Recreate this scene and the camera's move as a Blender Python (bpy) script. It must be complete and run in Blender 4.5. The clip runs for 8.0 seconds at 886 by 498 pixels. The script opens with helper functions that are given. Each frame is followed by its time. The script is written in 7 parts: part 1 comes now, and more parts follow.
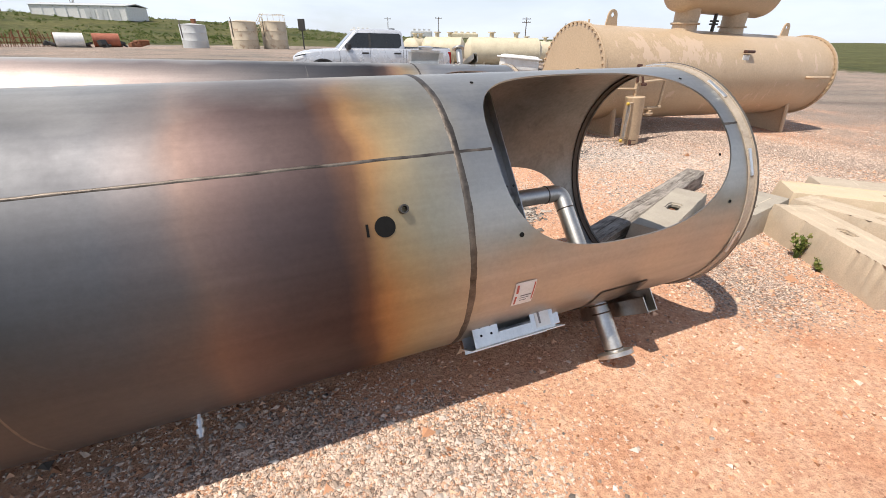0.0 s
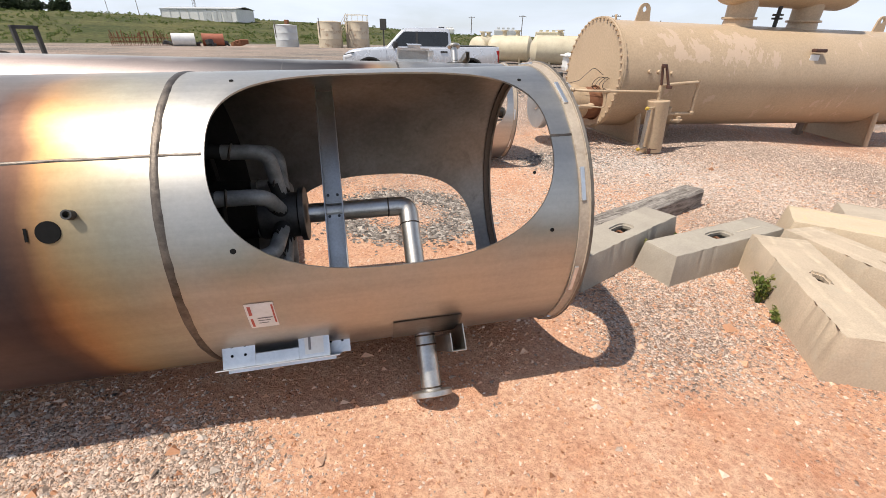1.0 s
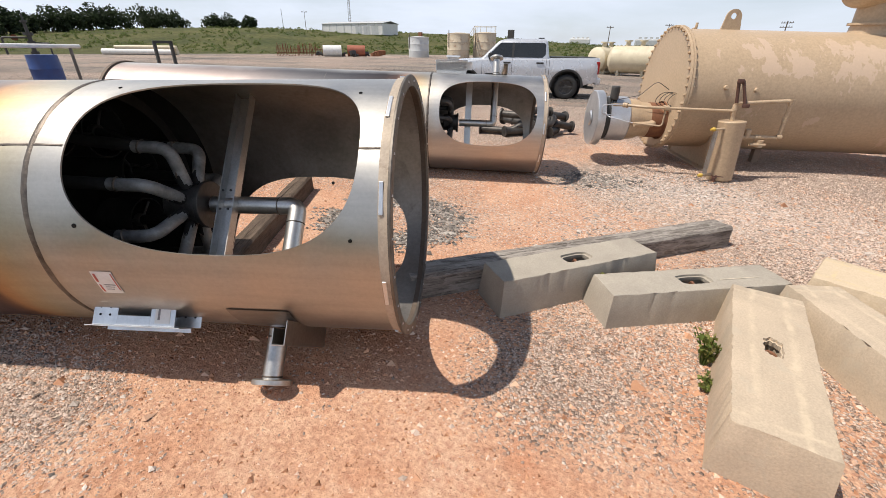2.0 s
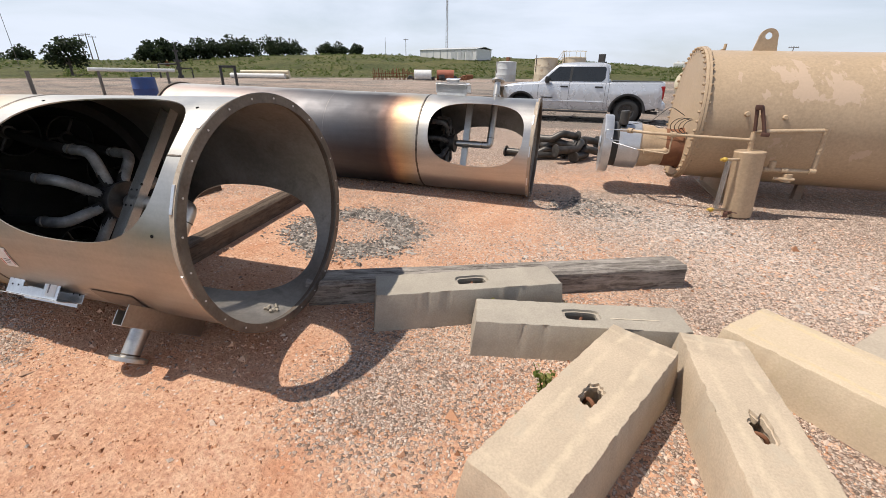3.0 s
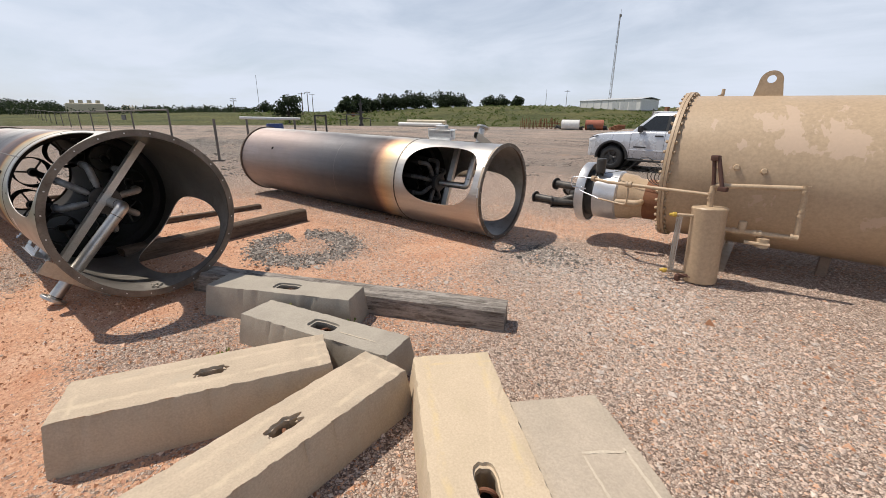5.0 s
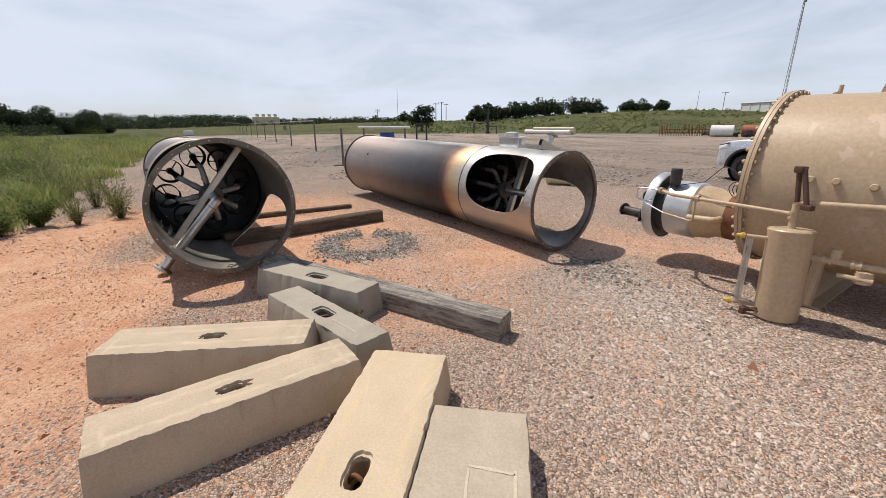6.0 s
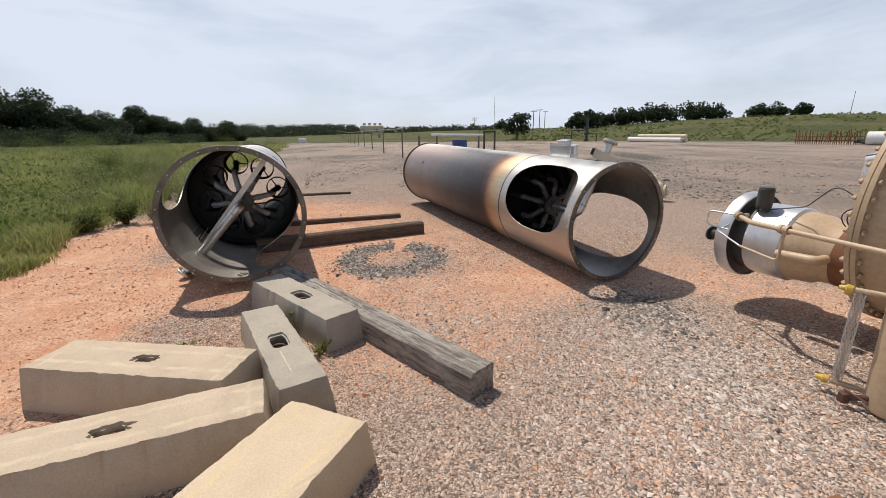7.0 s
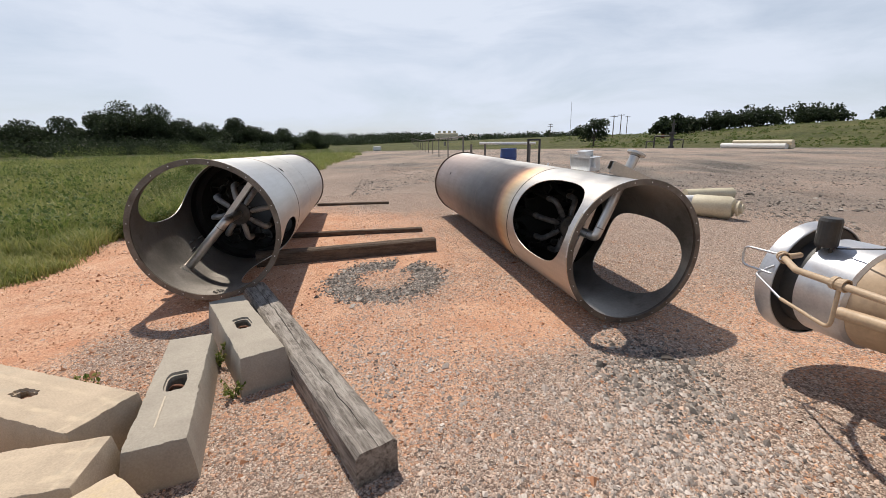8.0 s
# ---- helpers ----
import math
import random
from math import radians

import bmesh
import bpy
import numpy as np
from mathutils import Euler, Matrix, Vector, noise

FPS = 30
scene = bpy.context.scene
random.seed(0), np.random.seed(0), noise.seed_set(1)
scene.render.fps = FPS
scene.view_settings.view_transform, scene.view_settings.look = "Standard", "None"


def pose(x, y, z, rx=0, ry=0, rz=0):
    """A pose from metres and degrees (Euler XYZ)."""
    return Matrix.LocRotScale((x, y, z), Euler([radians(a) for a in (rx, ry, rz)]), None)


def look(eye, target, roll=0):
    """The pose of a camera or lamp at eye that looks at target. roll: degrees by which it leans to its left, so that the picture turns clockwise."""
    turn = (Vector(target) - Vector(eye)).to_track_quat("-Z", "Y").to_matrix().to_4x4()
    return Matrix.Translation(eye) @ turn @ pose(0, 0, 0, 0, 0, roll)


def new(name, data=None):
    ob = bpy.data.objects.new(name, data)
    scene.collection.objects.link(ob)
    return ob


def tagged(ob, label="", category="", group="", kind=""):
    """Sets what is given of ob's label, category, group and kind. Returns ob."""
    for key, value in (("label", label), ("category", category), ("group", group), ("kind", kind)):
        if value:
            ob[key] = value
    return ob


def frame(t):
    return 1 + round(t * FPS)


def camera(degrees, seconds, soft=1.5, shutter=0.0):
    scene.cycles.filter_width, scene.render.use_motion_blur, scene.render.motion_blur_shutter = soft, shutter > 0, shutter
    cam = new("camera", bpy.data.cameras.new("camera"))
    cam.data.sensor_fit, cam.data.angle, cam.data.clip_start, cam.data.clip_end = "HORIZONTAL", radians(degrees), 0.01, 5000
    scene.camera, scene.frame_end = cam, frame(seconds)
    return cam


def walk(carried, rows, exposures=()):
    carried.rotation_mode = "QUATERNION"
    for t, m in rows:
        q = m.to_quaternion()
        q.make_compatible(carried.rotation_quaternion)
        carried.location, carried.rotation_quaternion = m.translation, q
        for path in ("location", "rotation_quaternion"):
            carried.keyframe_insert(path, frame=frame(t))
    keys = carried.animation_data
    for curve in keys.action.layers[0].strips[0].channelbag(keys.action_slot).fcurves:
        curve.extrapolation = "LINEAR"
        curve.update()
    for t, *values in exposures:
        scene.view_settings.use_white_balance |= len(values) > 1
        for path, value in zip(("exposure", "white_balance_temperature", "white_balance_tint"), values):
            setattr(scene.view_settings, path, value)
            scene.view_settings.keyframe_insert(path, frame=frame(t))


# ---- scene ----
cam = camera(94.1, 8.0, 0.5)
PATH = [
    (0, (0.144, 0.03, 1.73), (0.102, 1.812, 0.822), 1.1),
    (0.5, (0.852, 0.311, 1.703), (0.675, 2.084, 0.794), 1.2),
    (1, (1.527, 0.45, 1.732), (1.154, 2.189, 0.815), 0.9),
    (1.5, (2.209, 0.658, 1.767), (1.572, 2.319, 0.853), 0.6),
    (3, (4.03, 1.713, 1.757), (2.824, 3.094, 0.957), 0.5),
    (3.5, (4.643, 2.236, 1.801), (3.308, 3.539, 1.079), 0.4),
    (4, (5.063, 2.719, 1.784), (3.618, 3.931, 1.119), 0.5),
    (5.5, (6.387, 4.074, 1.734), (4.582, 4.701, 1.143), 0.2),
    (6, (6.459, 4.542, 1.741), (4.573, 4.878, 1.166), -0.2),
    (6.5, (6.174, 4.987, 1.744), (4.257, 5.103, 1.184), -0.1),
    (7, (5.89, 5.49, 1.724), (3.967, 5.388, 1.185), -0.4),
    (7.5, (5.531, 5.968, 1.769), (3.621, 5.689, 1.245), -0.5),
    (8, (5.132, 6.397, 1.755), (3.248, 5.954, 1.251), -0.8),
]
walk(cam, [(t, look(eye, target, roll)) for t, eye, target, roll in PATH],
     exposures=((0.0, 0.22), (1.5, 0.06), (3.5, -0.04), (5.5, -0.19), (8.0, -0.17)))

# ---- light ----
SUN_AZ, SUN_EL = radians(217), radians(62.5)
world = bpy.data.worlds.new("sky")
scene.world = world
world.use_nodes = True
wn, wl = world.node_tree.nodes, world.node_tree.links
wn.clear()
w_out = wn.new("ShaderNodeOutputWorld")
w_bg = wn.new("ShaderNodeBackground")
w_sky = wn.new("ShaderNodeTexSky")
w_sky.sky_type = "NISHITA"
w_sky.sun_disc = False
w_sky.sun_elevation = SUN_EL
w_sky.sun_rotation = math.pi / 2 - SUN_AZ
w_sky.air_density, w_sky.dust_density, w_sky.ozone_density = 1.0, 0.7, 1.5
w_co = wn.new("ShaderNodeTexCoord")
w_map = wn.new("ShaderNodeMapping")
w_map.inputs["Scale"].default_value = (1.0, 1.3, 4.5)
w_noise = wn.new("ShaderNodeTexNoise")
w_noise.inputs["Scale"].default_value = 1.9
w_noise.inputs["Detail"].default_value = 7
w_noise.inputs["Roughness"].default_value = 0.55
w_noise.inputs["Distortion"].default_value = 0.4
w_ramp = wn.new("ShaderNodeValToRGB")
w_ramp.color_ramp.elements[0].position, w_ramp.color_ramp.elements[0].color = 0.34, (0.58, 0.58, 0.58, 1)
w_ramp.color_ramp.elements[1].position, w_ramp.color_ramp.elements[1].color = 0.6, (1.0, 1.0, 1.0, 1)
w_mix = wn.new("ShaderNodeMix")
w_mix.data_type = "RGBA"
w_mix.inputs[7].default_value = (9.1, 9.9, 11.4, 1)
wl.new(w_co.outputs["Generated"], w_map.inputs["Vector"])
wl.new(w_map.outputs["Vector"], w_noise.inputs["Vector"])
wl.new(w_noise.outputs["Fac"], w_ramp.inputs["Fac"])
# the haze thins towards the zenith
w_sep = wn.new("ShaderNodeSeparateXYZ")
w_thin = wn.new("ShaderNodeMapRange")
w_thin.inputs["From Min"].default_value, w_thin.inputs["From Max"].default_value = 0.28, 0.7
w_thin.inputs["To Min"].default_value, w_thin.inputs["To Max"].default_value = 1.0, 0.08
w_mul = wn.new("ShaderNodeMath")
w_mul.operation = "MULTIPLY"
wl.new(w_co.outputs["Generated"], w_sep.inputs[0])
wl.new(w_sep.outputs["Z"], w_thin.inputs["Value"])
wl.new(w_ramp.outputs["Color"], w_mul.inputs[0])
wl.new(w_thin.outputs["Result"], w_mul.inputs[1])
wl.new(w_mul.outputs[0], w_mix.inputs[0])
wl.new(w_sky.outputs["Color"], w_mix.inputs[6])
wl.new(w_mix.outputs[2], w_bg.inputs["Color"])
w_bg.inputs["Strength"].default_value = 0.09
wl.new(w_bg.outputs["Background"], w_out.inputs["Surface"])
sun_data = bpy.data.lights.new("sun", "SUN")
sun_data.energy, sun_data.angle, sun_data.color = 5.0, radians(0.6), (1.0, 0.925, 0.82)
sun = new("sun", sun_data)
sun.matrix_world = look((math.cos(SUN_AZ) * math.cos(SUN_EL) * 50, math.sin(SUN_AZ) * math.cos(SUN_EL) * 50, math.sin(SUN_EL) * 50), (0, 0, 0))
scene.view_settings.exposure = 0.0

# ---- materials ----
def V(nt, op, a, b=None, clamp=False):
    n = nt.nodes.new("ShaderNodeMath")
    n.operation, n.use_clamp = op, clamp
    for i, v in enumerate((a, b)):
        if v is None:
            continue
        if isinstance(v, (int, float)):
            n.inputs[i].default_value = v
        else:
            nt.links.new(v, n.inputs[i])
    return n.outputs[0]


def ramp(nt, fac, stops, constant=False):
    n = nt.nodes.new("ShaderNodeValToRGB")
    cr = n.color_ramp
    if constant:
        cr.interpolation = "CONSTANT"
    while len(cr.elements) < len(stops):
        cr.elements.new(0.5)
    for e, (p, c) in zip(cr.elements, stops):
        e.position = p
        e.color = (c, c, c, 1) if isinstance(c, (int, float)) else (*c, 1)
    nt.links.new(fac, n.inputs["Fac"])
    return n.outputs["Color"]


def mix(nt, fac, a, b, mode="MIX"):
    n = nt.nodes.new("ShaderNodeMix")
    n.data_type, n.blend_type = "RGBA", mode
    for i, v in ((0, fac), (6, a), (7, b)):
        if isinstance(v, (int, float)):
            n.inputs[i].default_value = v if i == 0 else (v, v, v, 1)
        elif isinstance(v, tuple):
            n.inputs[i].default_value = (*v, 1)
        else:
            nt.links.new(v, n.inputs[i])
    return n.outputs[2]


def coords(nt, scale=(1, 1, 1), world_space=False):
    m = nt.nodes.new("ShaderNodeMapping")
    m.inputs["Scale"].default_value = scale
    if world_space:
        g = nt.nodes.new("ShaderNodeNewGeometry")
        nt.links.new(g.outputs["Position"], m.inputs["Vector"])
    else:
        c = nt.nodes.new("ShaderNodeTexCoord")
        nt.links.new(c.outputs["Object"], m.inputs["Vector"])
    return m.outputs["Vector"]


def noise_tex(nt, vec, scale, detail=4, rough=0.55, distort=0.0):
    n = nt.nodes.new("ShaderNodeTexNoise")
    n.inputs["Scale"].default_value, n.inputs["Detail"].default_value = scale, detail
    n.inputs["Roughness"].default_value, n.inputs["Distortion"].default_value = rough, distort
    nt.links.new(vec, n.inputs["Vector"])
    return n.outputs["Fac"]


def voronoi(nt, vec, scale, out="Distance", feature="F1"):
    n = nt.nodes.new("ShaderNodeTexVoronoi")
    n.feature = feature
    n.inputs["Scale"].default_value = scale
    nt.links.new(vec, n.inputs["Vector"])
    return n.outputs[out]


def material(name, rough=0.6, metal=0.0, spec=0.5):
    m = bpy.data.materials.new(name)
    m.use_nodes = True
    nt = m.node_tree
    b = nt.nodes["Principled BSDF"]
    b.inputs["Roughness"].default_value, b.inputs["Metallic"].default_value = rough, metal
    b.inputs["Specular IOR Level"].default_value = spec
    return m, nt, b


def put(nt, b, slot, v):
    if isinstance(v, (int, float)):
        b.inputs[slot].default_value = v
    elif isinstance(v, tuple):
        b.inputs[slot].default_value = (*v, 1)
    else:
        nt.links.new(v, b.inputs[slot])


def bump(nt, b, height, strength=0.3, distance=0.01):
    n = nt.nodes.new("ShaderNodeBump")
    n.inputs["Strength"].default_value, n.inputs["Distance"].default_value = strength, distance
    nt.links.new(height, n.inputs["Height"])
    nt.links.new(n.outputs["Normal"], b.inputs["Normal"])


def worn(name, c1, c2, rough=0.6, metal=0.0, scale=3.0, grain=60.0, relief=0.2, depth=0.004, stain=None, stain_at=(0.58, 0.7), spec=0.5):
    """Two-scale worn surface: broad patches from c1 to c2, fine grain, optional stains."""
    m, nt, b = material(name, rough, metal, spec)
    v = coords(nt)
    big = noise_tex(nt, v, scale, 5, 0.6, 0.3)
    fine = noise_tex(nt, v, grain, 3, 0.6)
    col = mix(nt, ramp(nt, big, [(0.32, 0.0), (0.68, 1.0)]), c1, c2)
    col = mix(nt, 0.35, col, ramp(nt, fine, [(0.3, 0.35), (0.7, 0.65)]), "OVERLAY")
    if stain:
        s = noise_tex(nt, v, scale * 1.7, 6, 0.65, 0.6)
        col = mix(nt, ramp(nt, s, [(stain_at[0], 0.0), (stain_at[1], 0.85)]), col, stain)
    put(nt, b, "Base Color", col)
    put(nt, b, "Roughness", V(nt, "ADD", V(nt, "MULTIPLY", V(nt, "SUBTRACT", big, 0.5), 0.35), rough, True))
    if relief:
        bump(nt, b, V(nt, "ADD", V(nt, "MULTIPLY", fine, 0.5), V(nt, "MULTIPLY", big, 0.5)), relief, depth)
    return m


# ---- mesh tools ----
def part(name, bm, mat, parent=None, label="", smooth=False, m=None):
    """Links a bmesh as one mesh object, under a thing or a part if given."""
    me = bpy.data.meshes.new(name)
    bm.normal_update()
    bm.to_mesh(me)
    bm.free()
    if smooth:
        me.polygons.foreach_set("use_smooth", [True] * len(me.polygons))
        me.set_sharp_from_angle(angle=radians(38))
    for one in mat if isinstance(mat, (list, tuple)) else (mat,):
        me.materials.append(one)
    ob = new(name, me)
    ob.parent = parent
    if m is not None:
        ob.matrix_local = m
    if label:
        tagged(ob, label)
    return ob


def thing(name, m, label, category, group="", kind=""):
    ob = new(name)
    ob.empty_display_size = 0.1
    ob.matrix_world = m
    return tagged(ob, label, category, group, kind)


def box(bm, size, at=(0, 0, 0), rot=None, bevel=0.0, seg=2):
    m = Matrix.Translation(at)
    if rot is not None:
        m = m @ rot
    geo = bmesh.ops.create_cube(bm, size=1.0, matrix=m @ Matrix.Diagonal((*size, 1)))
    if bevel:
        es = list({e for v in geo["verts"] for e in v.link_edges})
        bmesh.ops.bevel(bm, geom=es, offset=bevel, segments=seg, profile=0.6, affect="EDGES")
    return bm


def basis(d):
    d = Vector(d).normalized()
    side = d.cross(Vector((0, 0, 1)) if abs(d.z) < 0.95 else Vector((1, 0, 0))).normalized()
    return d, side, side.cross(d)


def pipe(bm, pts, r, seg=14, caps=True):
    """A round pipe along points; r is one radius or one for each point."""
    pts = [Vector(p) for p in pts]
    rs = r if isinstance(r, (list, tuple)) else [r] * len(pts)
    rings = []
    side = None
    for i, p in enumerate(pts):
        d = (pts[min(i + 1, len(pts) - 1)] - pts[max(i - 1, 0)]).normalized()
        if side is None:
            _, side, _ = basis(d)
        side = (side - d * side.dot(d)).normalized()
        up = d.cross(side)
        rings.append([bm.verts.new(p + (side * math.cos(a) + up * math.sin(a)) * rs[i]) for a in (2 * math.pi * k / seg for k in range(seg))])
    for a, b in zip(rings, rings[1:]):
        for k in range(seg):
            bm.faces.new((a[k], a[(k + 1) % seg], b[(k + 1) % seg], b[k]))
    if caps:
        bm.faces.new(rings[0][::-1])
        bm.faces.new(rings[-1])
    return bm


def bend(points, r, steps=6):
    """Points of a line with its corners rounded to radius r."""
    pts = [Vector(p) for p in points]
    out = [pts[0]]
    for a, p, b in zip(pts, pts[1:], pts[2:]):
        u, v = (a - p).normalized(), (b - p).normalized()
        t = min(r / math.tan(u.angle(v) / 2), (a - p).length * 0.49, (b - p).length * 0.49)
        s, e = p + u * t, p + v * t
        for k in range(steps + 1):
            f = k / steps
            out.append(s * (1 - f) ** 2 + p * 2 * f * (1 - f) + e * f * f)
    out.append(pts[-1])
    return out


def lathe(bm, profile, origin=(0, 0, 0), axis=(1, 0, 0), seg=32):
    """Turns a profile of (along, radius) round an axis; closes ends of radius 0."""
    d, side, up = basis(axis)
    o = Vector(origin)
    rings = []
    for x, r in profile:
        if r < 1e-6:
            rings.append([bm.verts.new(o + d * x)])
        else:
            rings.append([bm.verts.new(o + d * x + (side * math.cos(a) + up * math.sin(a)) * r) for a in (2 * math.pi * k / seg for k in range(seg))])
    for a, b in zip(rings, rings[1:]):
        for k in range(seg):
            j = (k + 1) % seg
            if len(a) == 1 and len(b) == 1:
                continue
            if len(a) == 1:
                bm.faces.new((a[0], b[k], b[j]))
            elif len(b) == 1:
                bm.faces.new((a[k], b[0], a[j]))
            else:
                bm.faces.new((a[k], b[k], b[j], a[j]))
    return bm


def disc(bm, at, axis, r, h, seg=24, bevel=0.1):
    """A thick round plate from at along axis."""
    c = min(h, r) * bevel
    return lathe(bm, [(0, 0), (0, r - c), (c, r), (h - c, r), (h, r - c), (h, 0)], at, axis, seg)


def ring(bm, at, axis, r0, r1, h, seg=48):
    return lathe(bm, [(0, r0), (0, r1), (h, r1), (h, r0), (0, r0)], at, axis, seg)


def BM():
    return bmesh.new()

# ---- the place's materials ----
def steel_tint(name, side):
    """Bare stainless shell, heat-tinted in bands along its length on one side only."""
    m, nt, b = material(name, 0.36, 1.0)
    v = coords(nt)
    sep = nt.nodes.new("ShaderNodeSeparateXYZ")
    nt.links.new(v, sep.inputs[0])
    wob = noise_tex(nt, v, 1.1, 4, 0.55)
    x = V(nt, "ADD", sep.outputs["X"], V(nt, "MULTIPLY", V(nt, "SUBTRACT", wob, 0.5), 0.34))
    fac = V(nt, "DIVIDE", V(nt, "ADD", x, 6.5), 6.5)
    stops = [(0.0, (0.34, 0.27, 0.25)), (0.22, (0.25, 0.205, 0.195)), (0.40, (0.12, 0.116, 0.122)), (0.49, (0.10, 0.103, 0.112)), (0.54, (0.12, 0.12, 0.13)),
             (0.566, (0.145, 0.128, 0.13)), (0.578, (0.205, 0.148, 0.132)), (0.592, (0.165, 0.118, 0.112)), (0.612, (0.115, 0.085, 0.084)), (0.648, (0.088, 0.063, 0.062)),
             (0.664, (0.17, 0.095, 0.065)), (0.676, (0.40, 0.235, 0.115)), (0.69, (0.41, 0.315, 0.19)), (0.71, (0.38, 0.345, 0.265)), (0.728, (0.42, 0.385, 0.32)), (0.745, (0.44, 0.425, 0.40))]
    if side > 0:
        stops = [(0.0, (0.36, 0.30, 0.28)), (0.22, (0.27, 0.23, 0.22)), (0.42, (0.135, 0.132, 0.14)), (0.54, (0.085, 0.085, 0.094)), (0.625, (0.072, 0.064, 0.066)), (0.652, (0.13, 0.09, 0.08)),
                 (0.668, (0.33, 0.21, 0.15)), (0.685, (0.52, 0.36, 0.22)), (0.71, (0.52, 0.43, 0.31)), (0.73, (0.5, 0.46, 0.41)), (0.745, (0.5, 0.48, 0.46))]
    col = ramp(nt, fac, stops)
    lat = V(nt, "ADD", V(nt, "MULTIPLY", sep.outputs["Y"], side), V(nt, "MULTIPLY", V(nt, "SUBTRACT", wob, 0.5), 0.5))
    tinted = ramp(nt, V(nt, "ADD", lat, 0.5), [(0.36, 0.1), (0.86, 1.0)] if side < 0 else [(0.24, 0.0), (0.52, 1.0)])
    col = mix(nt, tinted, (0.56, 0.55, 0.53), col)
    streak = noise_tex(nt, coords(nt, (0.6, 9, 9)), 2.2, 5, 0.6)
    col = mix(nt, 0.3, col, ramp(nt, streak, [(0.3, 0.38), (0.7, 0.62)]), "OVERLAY")
    fine = noise_tex(nt, v, 45, 4, 0.7)
    col = mix(nt, 0.15, col, ramp(nt, fine, [(0.3, 0.3), (0.7, 0.7)]), "OVERLAY")
    put(nt, b, "Base Color", col)
    blot = noise_tex(nt, v, 3.2, 5, 0.6)
    put(nt, b, "Roughness", V(nt, "ADD", ramp(nt, blot, [(0.3, 0.0), (0.7, 0.14)]), ramp(nt, fac, [(0.4, 0.5), (0.655, 0.54), (0.70, 0.48), (0.78, 0.38)])))
    bump(nt, b, V(nt, "ADD", V(nt, "MULTIPLY", noise_tex(nt, v, 1.3, 2), 1.0), V(nt, "MULTIPLY", fine, 0.02)), 0.25, 0.02)
    return m


M_TINT = steel_tint("heat_tinted_steel", -1.0)
M_TINT_B = steel_tint("heat_tinted_steel_turned", 1.0)
# soot, with the deep barrel's shade also put into the near-black colour
M_SOOT_SHADE = worn("soot_and_shade_lining", (0.016, 0.015, 0.014), (0.036, 0.033, 0.031), 0.8, 0.1, 2.5, 40, 0.15, 0.004, (0.06, 0.052, 0.046), (0.66, 0.8), 0.15)
M_STEEL = worn("bare_stainless_steel", (0.56, 0.54, 0.5), (0.47, 0.45, 0.42), 0.34, 1.0, 2.5, 50, 0.08, 0.003, (0.36, 0.31, 0.26), (0.6, 0.78))
M_PIPE = worn("brushed_steel_pipe", (0.62, 0.6, 0.57), (0.5, 0.48, 0.45), 0.42, 1.0, 6, 80, 0.06, 0.002)
M_WELD = worn("weld_bead", (0.07, 0.058, 0.05), (0.2, 0.17, 0.145), 0.5, 0.85, 14, 120, 0.6, 0.006)
# inner face of the front sections, darker than the outer steel
M_INNER = worn("darker_inner_steel", (0.21, 0.19, 0.168), (0.33, 0.3, 0.27), 0.46, 0.75, 2.5, 40, 0.1, 0.004, (0.15, 0.13, 0.115), (0.56, 0.75))
M_DARKPIPE = worn("dark_burnt_pipe", (0.045, 0.042, 0.04), (0.12, 0.11, 0.1), 0.5, 0.7, 8, 60, 0.2, 0.004)
M_BLACK = worn("black_hole_void", (0.012, 0.012, 0.012), (0.02, 0.02, 0.02), 0.95, 0.0, 6, 40, 0.1, 0.004, None, (0.5, 0.6), 0.02)
M_GALV = worn("galvanised_plate", (0.72, 0.73, 0.74), (0.6, 0.61, 0.63), 0.38, 0.9, 9, 70, 0.08, 0.002)
def banded(m, pale, strength, inset, end):
    """Adds rubbed pale mortar lines on the top, set in from the long sides and across the ends."""
    nt = m.node_tree
    b = nt.nodes["Principled BSDF"]
    old = b.inputs["Base Color"].links[0].from_socket
    v = coords(nt)
    sep = nt.nodes.new("ShaderNodeSeparateXYZ")
    nt.links.new(v, sep.inputs[0])
    g = nt.nodes.new("ShaderNodeNewGeometry")
    up = nt.nodes.new("ShaderNodeSeparateXYZ")
    nt.links.new(g.outputs["Normal"], up.inputs[0])
    wob = V(nt, "MULTIPLY", V(nt, "SUBTRACT", noise_tex(nt, v, 5, 5, 0.65), 0.5), 0.09)
    f = None
    for axis, at_line, width in (("Y", inset, 0.026), ("X", end, 0.02)):
        d = V(nt, "ABSOLUTE", V(nt, "ADD", V(nt, "SUBTRACT", V(nt, "ABSOLUTE", sep.outputs[axis]), at_line), wob))
        one = ramp(nt, V(nt, "DIVIDE", d, width * 2), [(0.15, strength), (0.5, 0.0)])
        f = one if f is None else V(nt, "MAXIMUM", f, one)
    f = V(nt, "MULTIPLY", f, ramp(nt, up.outputs["Z"], [(0.8, 0.0), (0.95, 1.0)]))
    f = V(nt, "MULTIPLY", f, ramp(nt, noise_tex(nt, v, 6, 7, 0.75), [(0.42, 0.05), (0.58, 1.0)]))
    put(nt, b, "Base Color", mix(nt, f, old, pale))
    return m


